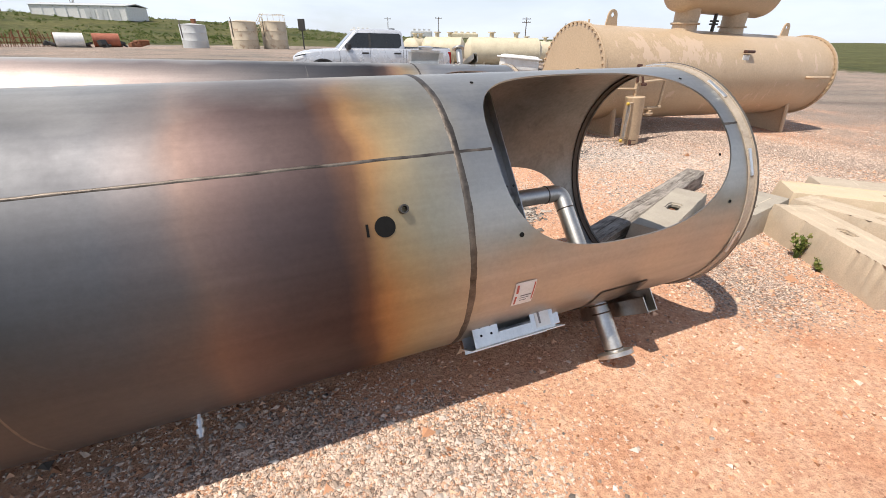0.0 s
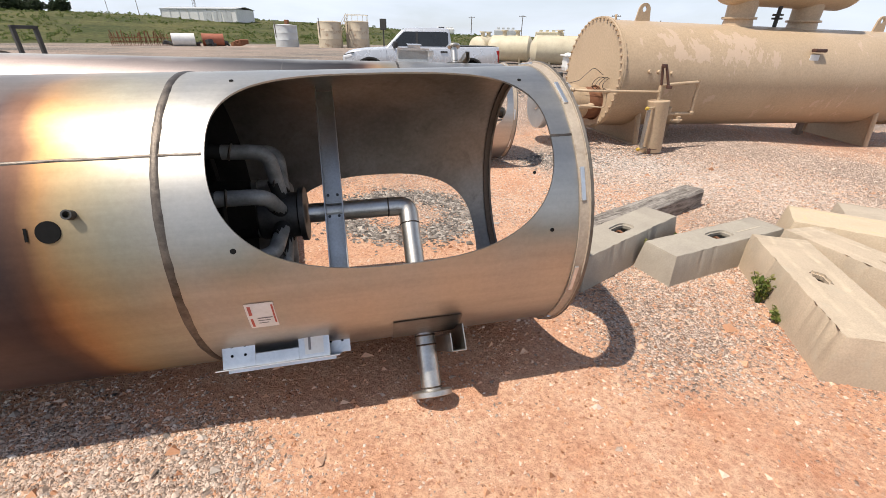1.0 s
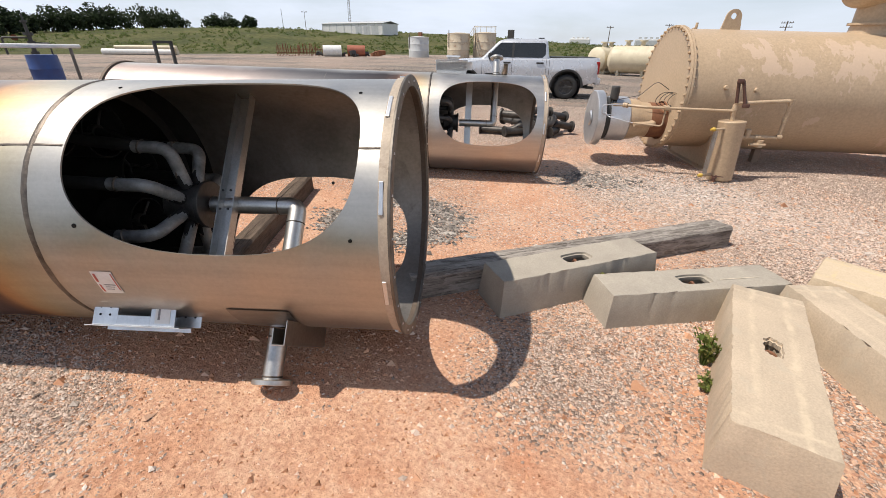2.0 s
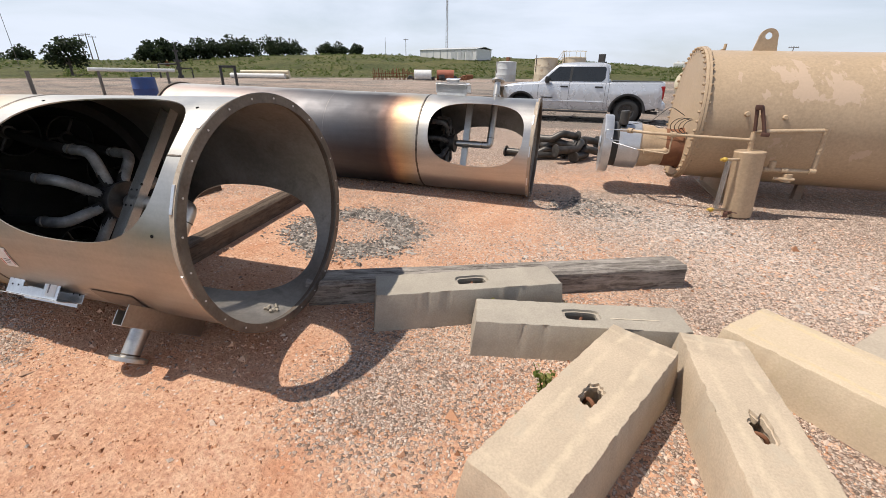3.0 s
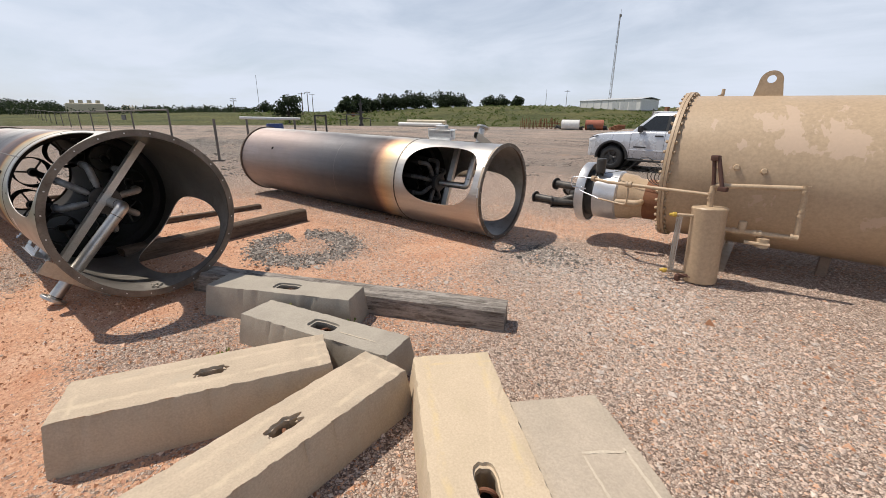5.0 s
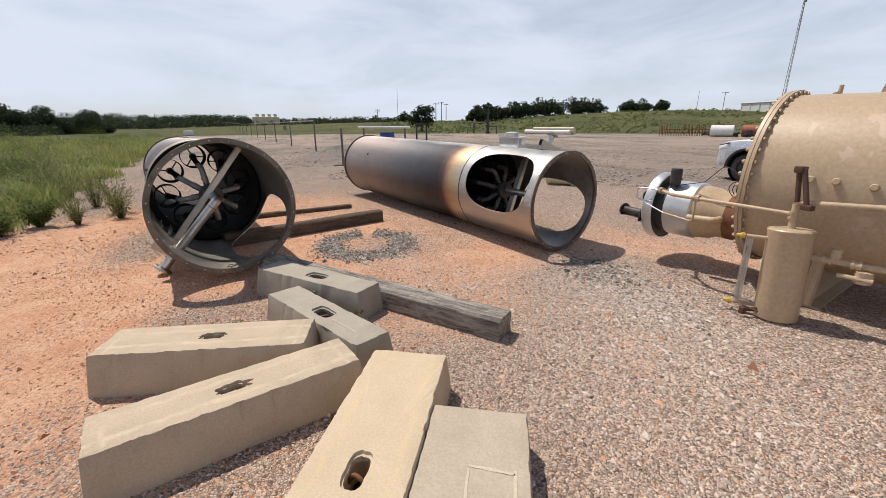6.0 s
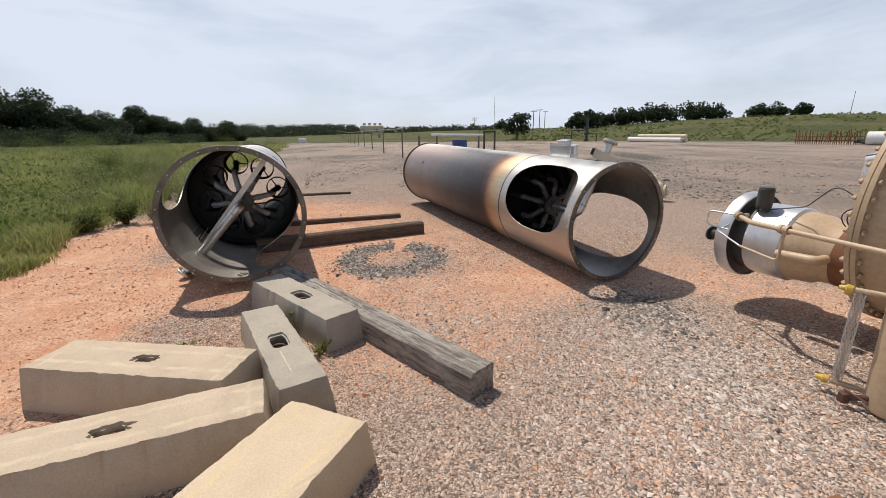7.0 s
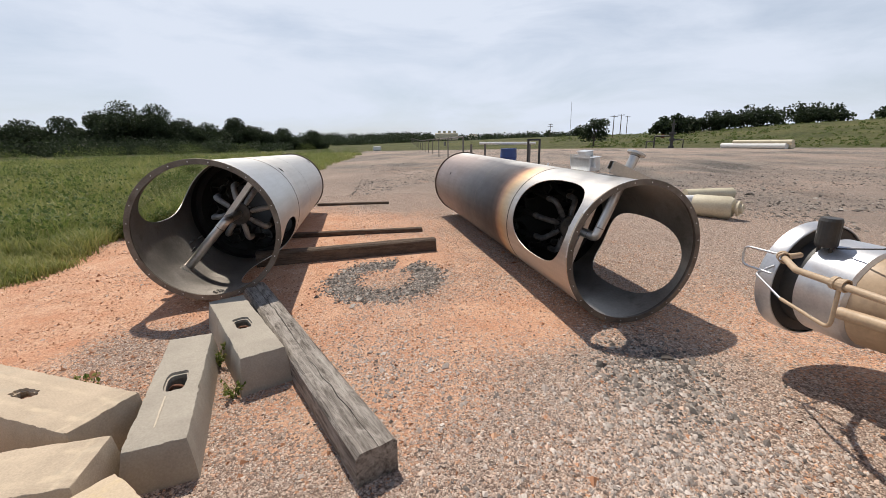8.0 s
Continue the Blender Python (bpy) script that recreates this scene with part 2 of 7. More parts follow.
M_CONC = worn("cast_concrete", (0.52, 0.415, 0.305), (0.43, 0.345, 0.255), 0.88, 0, 3.2, 90, 0.6, 0.006, (0.46, 0.39, 0.3), (0.55, 0.72), 0.25)
M_CONC_GREY = worn("grey_concrete", (0.40, 0.355, 0.29), (0.33, 0.29, 0.24), 0.88, 0, 3.2, 90, 0.6, 0.006, (0.4, 0.36, 0.29), (0.6, 0.75), 0.25)
M_CONC_PALE = worn("sandy_concrete", (0.58, 0.46, 0.325), (0.51, 0.405, 0.285), 0.88, 0, 2.6, 90, 0.5, 0.005, (0.52, 0.42, 0.27), (0.56, 0.72), 0.25)
M_CONC_FLAT = worn("smooth_beige_concrete", (0.47, 0.39, 0.305), (0.40, 0.335, 0.26), 0.88, 0, 3.2, 90, 0.5, 0.005, (0.36, 0.3, 0.23), (0.6, 0.75), 0.25)
banded(M_CONC, (0.66, 0.54, 0.385), 0.55, 0.088, 0.62)
banded(M_CONC_PALE, (0.66, 0.50, 0.24), 0.4, 0.17, 0.6)
M_SCUFF = worn("pale_edge_scuff", (0.58, 0.5, 0.39), (0.5, 0.425, 0.33), 0.9, 0, 8, 80, 0.4, 0.004, None, (0.5, 0.6), 0.2)
M_TAN = worn("tan_tank_paint", (0.50, 0.37, 0.245), (0.45, 0.33, 0.215), 0.42, 0, 1.2, 30, 0.06, 0.002, None, (0.60, 0.63), 0.45)


def peeled_tan():
    """The tank's paint with pale flaked patches high on its flank, ragged and drawn out downwards."""
    m = worn("tan_paint_flaked", (0.50, 0.37, 0.245), (0.45, 0.33, 0.215), 0.42, 0, 1.2, 30, 0.06, 0.002, None, (0.60, 0.63), 0.45)
    nt = m.node_tree
    b = nt.nodes["Principled BSDF"]
    old = b.inputs["Base Color"].links[0].from_socket
    v = coords(nt)
    sep = nt.nodes.new("ShaderNodeSeparateXYZ")
    nt.links.new(v, sep.inputs[0])
    big = noise_tex(nt, coords(nt, (2.2, 1, 1.3)), 1.9, 6, 0.62, 0.35)
    up = ramp(nt, V(nt, "ADD", V(nt, "MULTIPLY", sep.outputs["Z"], 0.5), 0.5), [(0.6, 0.0), (0.68, 0.13), (0.84, 0.13), (0.93, 0.0)])
    along = ramp(nt, V(nt, "DIVIDE", sep.outputs["X"], 7.3), [(0.08, 0.0), (0.14, 1.0), (0.38, 1.0), (0.46, 0.1)])
    f = V(nt, "ADD", big, V(nt, "MULTIPLY", up, along))
    flake = ramp(nt, f, [(0.625, 0.0), (0.645, 0.65)])
    put(nt, b, "Base Color", mix(nt, flake, old, (0.60, 0.45, 0.34)))
    return m


M_TANFLAKE = peeled_tan()
M_TAN_DARK = worn("tan_pipe_paint", (0.52, 0.39, 0.26), (0.43, 0.31, 0.2), 0.5, 0, 6, 50, 0.2, 0.003, (0.3, 0.17, 0.09), (0.66, 0.76), 0.4)
M_ALU = worn("silver_painted_metal", (0.66, 0.66, 0.67), (0.55, 0.55, 0.56), 0.38, 0.75, 4, 60, 0.06, 0.003)
M_BROWNGREY = worn("dark_grey_alloy", (0.06, 0.06, 0.062), (0.09, 0.09, 0.09), 0.4, 0.7, 9, 60, 0.05)
M_SLOT_SHADE = worn("slot_shade_brown", (0.03, 0.022, 0.017), (0.06, 0.045, 0.035), 0.95, 0, 20, 120, 0.6)
M_RUST = worn("rusted_steel", (0.17, 0.07, 0.04), (0.26, 0.12, 0.06), 0.85, 0.2, 7, 60, 0.5, 0.005)
M_BROWN = worn("dark_brown_valve", (0.075, 0.034, 0.024), (0.125, 0.06, 0.042), 0.55, 0.2, 9, 60, 0.3, 0.004)
M_YVALVE = worn("yellow_valve_paint", (0.6, 0.4, 0.05), (0.5, 0.32, 0.06), 0.5, 0, 12, 60, 0.2, 0.003)
M_RUBBER = worn("black_rubber", (0.02, 0.02, 0.02), (0.035, 0.034, 0.033), 0.75, 0, 12, 80, 0.3, 0.004)
M_BLACKPAINT = worn("black_steel_paint", (0.03, 0.03, 0.03), (0.055, 0.05, 0.045), 0.55, 0, 8, 50, 0.2, 0.003)
M_WHITE = worn("white_paint", (0.75, 0.74, 0.72), (0.64, 0.63, 0.6), 0.5, 0, 3, 40, 0.1, 0.003, (0.5, 0.44, 0.36), (0.66, 0.8))
M_RAIL = worn("fence_pipe_steel", (0.12, 0.11, 0.1), (0.2, 0.17, 0.15), 0.6, 0.3, 6, 60, 0.2, 0.003)


def wood_mat(name, c1, c2, c3):
    m, nt, b = material(name, 0.9, 0, 0.15)
    v = coords(nt, (1.2, 14, 14))
    g = noise_tex(nt, v, 2.2, 8, 0.7, 0.5)
    f = noise_tex(nt, coords(nt, (3, 60, 60)), 3.0, 4, 0.7)
    blot = noise_tex(nt, coords(nt, (3, 7, 7)), 1.6, 6, 0.7, 0.6)
    col = mix(nt, ramp(nt, g, [(0.34, 0.0), (0.66, 1.0)]), c1, c2)
    col = mix(nt, ramp(nt, blot, [(0.47, 0.0), (0.6, 0.7)]), col, c2)
    col = mix(nt, ramp(nt, f, [(0.56, 0.0), (0.7, 0.75)]), col, c3)
    put(nt, b, "Base Color", col)
    bump(nt, b, V(nt, "ADD", g, V(nt, "MULTIPLY", f, 0.8)), 0.8, 0.014)
    return m


M_WOOD = wood_mat("weathered_timber", (0.075, 0.06, 0.05), (0.42, 0.375, 0.33), (0.022, 0.017, 0.014))
M_WOOD2 = wood_mat("dark_timber", (0.07, 0.05, 0.038), (0.16, 0.12, 0.09), (0.035, 0.026, 0.02))


def ground_mat():
    m, nt, b = material("red_dirt_and_gravel", 0.95, 0, 0.15)
    v = coords(nt, (1, 1, 1), True)
    pos = nt.nodes.new("ShaderNodeSeparateXYZ")
    nt.links.new(v, pos.inputs[0])
    big = noise_tex(nt, v, 0.45, 5, 0.6, 0.4)
    mid = noise_tex(nt, v, 2.5, 5, 0.65)
    fine = noise_tex(nt, v, 38, 5, 0.75)
    dirt = mix(nt, ramp(nt, mid, [(0.3, 0.0), (0.7, 1.0)]), (0.53, 0.272, 0.165), (0.635, 0.395, 0.272))
    dirt = mix(nt, 0.6, dirt, ramp(nt, fine, [(0.32, 0.2), (0.5, 0.54), (0.68, 0.86)]), "OVERLAY")
    speck = noise_tex(nt, coords(nt, (1, 1.6, 1), True), 46, 3, 0.6, 0.6)
    dirt = mix(nt, ramp(nt, speck, [(0.32, 0.8), (0.40, 0.0)]), dirt, (0.26, 0.13, 0.085))
    red = noise_tex(nt, v, 1.1, 5, 0.65, 0.5)
    dirt = mix(nt, ramp(nt, red, [(0.56, 0.0), (0.72, 0.6)]), dirt, (0.56, 0.235, 0.125))
    vor = nt.nodes.new("ShaderNodeTexVoronoi")
    vor.inputs["Scale"].default_value = 62
    vor.inputs["Randomness"].default_value = 1.0
    nt.links.new(v, vor.inputs["Vector"])
    sep = nt.nodes.new("ShaderNodeSeparateColor")
    nt.links.new(vor.outputs["Color"], sep.inputs[0])
    stone = ramp(nt, sep.outputs[0], [(0.0, (0.2, 0.145, 0.115)), (0.3, (0.47, 0.34, 0.27)), (0.65, (0.62, 0.47, 0.375)), (1.0, (0.76, 0.64, 0.545))])
    edge = voronoi(nt, v, 62, "Distance", "DISTANCE_TO_EDGE")
    stone = mix(nt, ramp(nt, edge, [(0.03, 0.75), (0.13, 0.0)]), stone, (0.13, 0.085, 0.065))
    att3 = nt.nodes.new("ShaderNodeAttribute")
    att3.attribute_name = "worn_grey"
    wide = noise_tex(nt, v, 0.09, 5, 0.6, 0.5)
    grey = V(nt, "MULTIPLY", att3.outputs["Fac"], ramp(nt, wide, [(0.35, 0.25), (0.6, 1.0)]))
    turn = nt.nodes.new("ShaderNodeMapping")
    turn.inputs["Rotation"].default_value = (0, 0, radians(-22))
    turn.inputs["Scale"].default_value = (0.05, 0.42, 1)
    nt.links.new(v, turn.inputs["Vector"])
    bands = noise_tex(nt, turn.outputs["Vector"], 1.0, 6, 0.62, 0.4)
    chips = mix(nt, ramp(nt, sep.outputs[2], [(0.2, 0.0), (0.8, 1.0)]), (0.10, 0.089, 0.079), (0.32, 0.28, 0.245))
    chips = mix(nt, ramp(nt, bands, [(0.48, 0.0), (0.62, 0.55)]), chips, (0.36, 0.285, 0.23))
    chips = mix(nt, ramp(nt, bands, [(0.36, 0.6), (0.46, 0.0)]), chips, (0.07, 0.065, 0.06))
    stone = mix(nt, grey, stone, chips)
    # bare orange dirt round the shells and along the wheel path, gravel beyond
    att = nt.nodes.new("ShaderNodeAttribute")
    att.attribute_name = "dirt"
    cover = V(nt, "ADD", att.outputs["Fac"], V(nt, "MULTIPLY", V(nt, "SUBTRACT", big, 0.5), 1.5))
    cover = V(nt, "ADD", cover, V(nt, "MULTIPLY", V(nt, "SUBTRACT", mid, 0.5), 0.5))
    few = V(nt, "ADD", cover, V(nt, "MULTIPLY", V(nt, "SUBTRACT", sep.outputs[1], 0.5), 0.7))
    bare = ramp(nt, few, [(0.42, 0.0), (0.6, 1.0)])
    col = mix(nt, bare, stone, dirt)
    att2 = nt.nodes.new("ShaderNodeAttribute")
    att2.attribute_name = "green"
    gn = noise_tex(nt, v, 0.07, 8, 0.72)
    gf = noise_tex(nt, v, 0.9, 9, 0.8)
    grass = mix(nt, ramp(nt, gn, [(0.3, 0.0), (0.7, 1.0)]), (0.042, 0.056, 0.02), (0.125, 0.115, 0.046))
    grass = mix(nt, 0.85, grass, ramp(nt, gf, [(0.36, 0.2), (0.64, 0.78)]), "OVERLAY")
    gfac = V(nt, "ADD", att2.outputs["Fac"], V(nt, "MULTIPLY", V(nt, "SUBTRACT", noise_tex(nt, v, 0.9, 6, 0.7), 0.5), 0.9))
    col = mix(nt, ramp(nt, gfac, [(0.42, 0.0), (0.58, 1.0)]), col, grass)
    put(nt, b, "Base Color", col)
    h = V(nt, "ADD", V(nt, "MULTIPLY", V(nt, "MULTIPLY", ramp(nt, edge, [(0.0, 0.0), (0.3, 1.0)]), V(nt, "SUBTRACT", 1.0, bare)), 0.6), V(nt, "MULTIPLY", fine, 0.8))
    crumb = noise_tex(nt, v, 22, 6, 0.75)
    bump(nt, b, V(nt, "ADD", h, V(nt, "MULTIPLY", crumb, 1.3)), 0.85, 0.018)
    return m


M_GROUND = ground_mat()
M_TANPALE = worn("cream_paint", (0.62, 0.55, 0.4), (0.52, 0.45, 0.32), 0.55, 0, 2.2, 30, 0.1, 0.004, (0.4, 0.28, 0.18), (0.64, 0.76))
M_TANRUST = worn("rust_streaked_cream", (0.56, 0.48, 0.36), (0.46, 0.38, 0.28), 0.6, 0, 1.0, 20, 0.1, 0.004, (0.22, 0.12, 0.07), (0.55, 0.68))
M_GREYTANK = worn("pale_grey_paint", (0.55, 0.56, 0.56), (0.46, 0.47, 0.47), 0.5, 0.1, 1.0, 20, 0.1, 0.004, (0.36, 0.32, 0.28), (0.62, 0.75))
M_REDRUST = worn("red_oxide_paint", (0.38, 0.12, 0.07), (0.28, 0.09, 0.05), 0.7, 0, 3, 30, 0.2)
M_BLUE = worn("blue_drum_paint", (0.02, 0.06, 0.22), (0.03, 0.05, 0.16), 0.45, 0, 4, 40, 0.1)


def leaf_mat(name, c1, c2, c3):
    m, nt, b = material(name, 0.6, 0, 0.3)
    g = nt.nodes.new("ShaderNodeNewGeometry")
    col = ramp(nt, g.outputs["Random Per Island"], [(0.0, c1), (0.6, c2), (1.0, c3)])
    put(nt, b, "Base Color", col)
    tr = nt.nodes.new("ShaderNodeBsdfTranslucent")
    nt.links.new(col, tr.inputs["Color"])
    ms = nt.nodes.new("ShaderNodeMixShader")
    ms.inputs[0].default_value = 0.4
    nt.links.new(b.outputs[0], ms.inputs[1])
    nt.links.new(tr.outputs[0], ms.inputs[2])
    nt.links.new(ms.outputs[0], nt.nodes["Material Output"].inputs["Surface"])
    return m


M_LEAF = leaf_mat("oak_leaves", (0.024, 0.036, 0.017), (0.034, 0.05, 0.022), (0.046, 0.064, 0.027))
def patchy(m, pale, scale):
    """Broad paler patches over a leaf material."""
    nt = m.node_tree
    b = nt.nodes["Principled BSDF"]
    old = b.inputs["Base Color"].links[0].from_socket
    col = mix(nt, ramp(nt, noise_tex(nt, coords(nt, (1, 1, 1), True), scale, 5, 0.6), [(0.42, 0.0), (0.66, 0.7)]), old, pale)
    put(nt, b, "Base Color", col)
    for n in nt.nodes:
        if n.type == "BSDF_TRANSLUCENT":
            nt.links.new(col, n.inputs["Color"])
    return m


M_GRASS = leaf_mat("meadow_grass", (0.12, 0.175, 0.04), (0.23, 0.275, 0.07), (0.42, 0.38, 0.16))
patchy(M_GRASS, (0.34, 0.32, 0.11), 0.35)
M_WEED = leaf_mat("weed_leaves", (0.075, 0.11, 0.03), (0.135, 0.185, 0.05), (0.25, 0.25, 0.09))
M_DRYWEED = leaf_mat("seeding_weed_leaves", (0.14, 0.17, 0.06), (0.26, 0.27, 0.11), (0.46, 0.41, 0.24))
M_BARK = worn("bark", (0.06, 0.05, 0.04), (0.1, 0.085, 0.07), 0.95, 0, 5, 40, 0.6, 0.02)


def stone_mat(name, stops):
    m, nt, b = material(name, 0.92, 0, 0.2)
    g = nt.nodes.new("ShaderNodeNewGeometry")
    col = ramp(nt, g.outputs["Random Per Island"], stops)
    v = coords(nt, (1, 1, 1), True)
    col = mix(nt, 0.3, col, ramp(nt, noise_tex(nt, v, 180, 3), [(0.3, 0.3), (0.7, 0.7)]), "OVERLAY")
    put(nt, b, "Base Color", col)
    return m


M_STONE = stone_mat("crushed_stone", [(0.0, (0.19, 0.15, 0.125)), (0.2, (0.43, 0.33, 0.265)), (0.55, (0.59, 0.455, 0.37)), (0.8, (0.67, 0.535, 0.44)), (0.88, (0.56, 0.335, 0.22)), (1.0, (0.74, 0.635, 0.545))])
M_GRIT = stone_mat("red_grit", [(0.0, (0.22, 0.10, 0.055)), (0.25, (0.52, 0.265, 0.15)), (0.75, (0.70, 0.43, 0.28)), (1.0, (0.78, 0.62, 0.5))])
M_DARKSTONE = stone_mat("dark_crushed_stone", [(0.0, (0.065, 0.058, 0.052)), (0.4, (0.175, 0.152, 0.135)), (0.8, (0.31, 0.27, 0.235)), (1.0, (0.48, 0.43, 0.38))])
M_FLAKE = stone_mat("pale_stone_flakes", [(0.0, (0.12, 0.105, 0.095)), (0.3, (0.33, 0.28, 0.245)), (0.7, (0.5, 0.425, 0.37)), (1.0, (0.66, 0.58, 0.52))])

# ---- ground, one sheet to the horizon ----
def smooth(a, b, x):
    t = min(1.0, max(0.0, (x - a) / (b - a)))
    return t * t * (3 - 2 * t)


GRASS_X, GRASS_Y, GRASS_DX, GRASS_DY = 1.3, -0.3, -0.94, -0.342


def grass_side(x, y):
    """Metres by which a place lies inside the meadow, beyond the yard's edge."""
    return -(-(x - GRASS_X) * GRASS_DY + (y - GRASS_Y) * GRASS_DX) * -1


def height(x, y):
    r = math.hypot(x - 2, y - 4)
    az = math.degrees(math.atan2(y - 4, x - 2)) % 360
    z = 0.02 * smooth(11, 16, y) - 0.28 * smooth(4.5, 9.5, x) * smooth(6, 9.5, y) * smooth(60, 20, r)
    z += 0.035 * noise.noise((x * 0.35, y * 0.35, 1.0)) * smooth(1.0, 3.0, abs(y - 4) + abs(x - 2) * 0.4) * smooth(300, 30, r)
    z -= 0.075 * math.exp(-((x - 0.8) ** 2 + (y - 7.25) ** 2) / 1.9)
    hill = smooth(62, 100, az) * smooth(215, 165, az)
    z += hill * (6.4 * smooth(84, 185, r) - 3.0 * smooth(260, 500, r)) * (0.62 + 0.38 * smooth(170, 142, az)) * (0.35 + 0.65 * smooth(98, 126, az))
    z += (1.0 - hill) * 5.0 * smooth(180, 700, r)
    if r > 120:
        z += 1.2 * noise.noise((x * 0.012, y * 0.012, 3.0))
    return z


def dirt_cover(x, y):
    d = 0.0
    for cx, cy, rad, k in ((1.6, 2.0, 2.2, 0.75), (0.2, 1.2, 2.4, 0.55), (1.6, 4.9, 1.5, 0.45), (-0.8, 4.6, 1.6, 0.6), (1.4, 7.0, 1.6, 0.45), (2.7, 0.6, 1.5, 0.7), (-1.2, 0.6, 2.6, 0.7),
                           (2.6, 5.2, 1.0, 0.3), (1.6, 9.2, 1.7, 0.5), (4.2, 2.2, 1.5, 0.45), (-3, 1.6, 2.2, 0.55), (-3.2, 3.6, 1.5, 0.35), (8.5, 11, 4, 0.4), (6, 16, 6, 0.3), (2.9, 6.0, 0.7, 0.5), (1.4, 6.2, 0.9, 0.35)):
        d += k * math.exp(-((x - cx) ** 2 + (y - cy) ** 2) / (rad * rad))
    for cx, cy, rad, k in ((0.3, 4.75, 0.8, 0.5), (0.3, 1.35, 0.4, 1.2), (-0.3, 1.25, 0.6, 0.9), (-1.0, 0.9, 0.6, 0.7), (2.9, 7.4, 1.0, 0.9), (1.9, 7.5, 0.6, 0.9), (2.9, 6.9, 1.0, 0.6), (2.4, 2.75, 0.6, 0.6), (-2.6, 2.6, 1.2, 0.3), (4.6, 6.6, 2.0, 0.5)):
        d -= k * math.exp(-((x - cx) ** 2 + (y - cy) ** 2) / (rad * rad))
    return max(0.0, min(1.0, d))


def green_cover(x, y):
    r = math.hypot(x - 2, y - 4)
    az = math.degrees(math.atan2(y - 4, x - 2)) % 360
    g = smooth(-0.6, 1.6, grass_side(x, y))
    far = smooth(78, 96, r) * smooth(30, 50, az) + smooth(30, 60, r) * smooth(75, 60, az) * smooth(-1, 20, az)
    return max(g, far)


def ground():
    radii = [0.0]
    while radii[-1] < 4200:
        r = radii[-1]
        radii.append(r + (0.16 if r < 7 else 0.16 * (r / 7) ** 1.25))
    seg = 288
    verts, faces, dirt, green, grey = [], [], [], [], []
    for r in radii:
        for k in range(seg):
            a = 2 * math.pi * k / seg
            x, y = 2 + r * math.cos(a), 4 + r * math.sin(a)
            verts.append((x, y, height(x, y)))
            dirt.append(dirt_cover(x, y) * smooth(60, 20, r))
            grey.append(max(0.35 * smooth(1.2, 2.6, x) * smooth(5.2, 6.6, y) * smooth(9, 6, r), smooth(5.5, 13, r)) * smooth(-6, 6, 0.35 * x + y * 0.2 + r - 10))
            green.append(green_cover(x, y))
    for i in range(len(radii) - 1):
        for k in range(seg):
            j = (k + 1) % seg
            if i == 0:
                if k % 1 == 0:
                    faces.append((k, seg + k, seg + j))
            else:
                faces.append((i * seg + k, (i + 1) * seg + k, (i + 1) * seg + j, i * seg + j))
    me = bpy.data.meshes.new("ground")
    me.from_pydata(verts, [], faces)
    for nm, vals in (("dirt", dirt), ("green", green), ("worn_grey", grey)):
        at = me.attributes.new(nm, "FLOAT", "POINT")
        at.data.foreach_set("value", vals)
    me.polygons.foreach_set("use_smooth", [True] * len(me.polygons))
    me.materials.append(M_GROUND)
    return tagged(new("ground", me), "red dirt yard with grey gravel and green meadow beyond", "ground", kind="structure")


ground()

# ---- the two combustor shells ----
R_OUT, R_IN, T_WELD = 0.742, 0.734, -1.75


def on_shell(x, deg, r=R_OUT):
    a = radians(deg)
    return Vector((x, r * math.cos(a), r * math.sin(a)))


def panel_with_opening(bm, mid, r):
    """Half of the front section, from mid-90 to mid+90 degrees, with a rounded opening through it. Returns the loop of the opening."""
    n_s, n_a = 28, 40
    x0, x1 = T_WELD, 0.0
    peri = [(x0 + (x1 - x0) * i / n_s, -90) for i in range(n_s)] + [(x1, -90 + 180 * i / n_a) for i in range(n_a)]
    peri += [(x1 - (x1 - x0) * i / n_s, 90) for i in range(n_s)] + [(x0, 90 - 180 * i / n_a) for i in range(n_a)]
    cx, hx, ha = -0.87, 0.71, 39.5
    loops = []
    steps = 9
    for px, pa in peri:
        u, w = (px - cx) / 0.875, pa / 90.0
        ang = math.atan2(w, u)
        c, s = math.cos(ang), math.sin(ang)
        ex = 2.6
        q = (abs(c) ** ex + abs(s) ** ex) ** (-1 / ex)
        ox, oa = cx + hx * q * c, ha * q * s
        loops.append([bm.verts.new(on_shell(ox + (px - ox) * k / steps, mid + oa + (pa - oa) * k / steps, r)) for k in range(steps + 1)])
    n = len(peri)
    for i in range(n):
        a, b = loops[i], loops[(i + 1) % n]
        for k in range(steps):
            f = bm.faces.new((a[k], a[k + 1], b[k + 1], b[k]))
            f.material_index = 0 if r == R_OUT else 1
    return [l[0] for l in loops]


def shell_front():
    bm = BM()
    for mid in (138.5, 318.5):
        outer, inner = panel_with_opening(bm, mid, R_OUT), panel_with_opening(bm, mid, R_IN)
        for i in range(len(outer)):
            j = (i + 1) % len(outer)
            bm.faces.new((outer[i], outer[j], inner[j], inner[i]))
    bmesh.ops.remove_doubles(bm, verts=bm.verts, dist=0.0005)
    return bm


def shell_rear(length):
    bm = BM()
    xs = [T_WELD - (length + T_WELD) * i / 12 for i in range(13)]
    lathe(bm, [(x, R_OUT) for x in xs] + [(x, R_IN) for x in xs[::-1]] + [(xs[0], R_OUT)], seg=96)
    for f in bm.faces:
        c = f.calc_center_median()
        f.material_index = 0 if math.hypot(c.y, c.z) > R_OUT - 0.004 else 1
    return bm


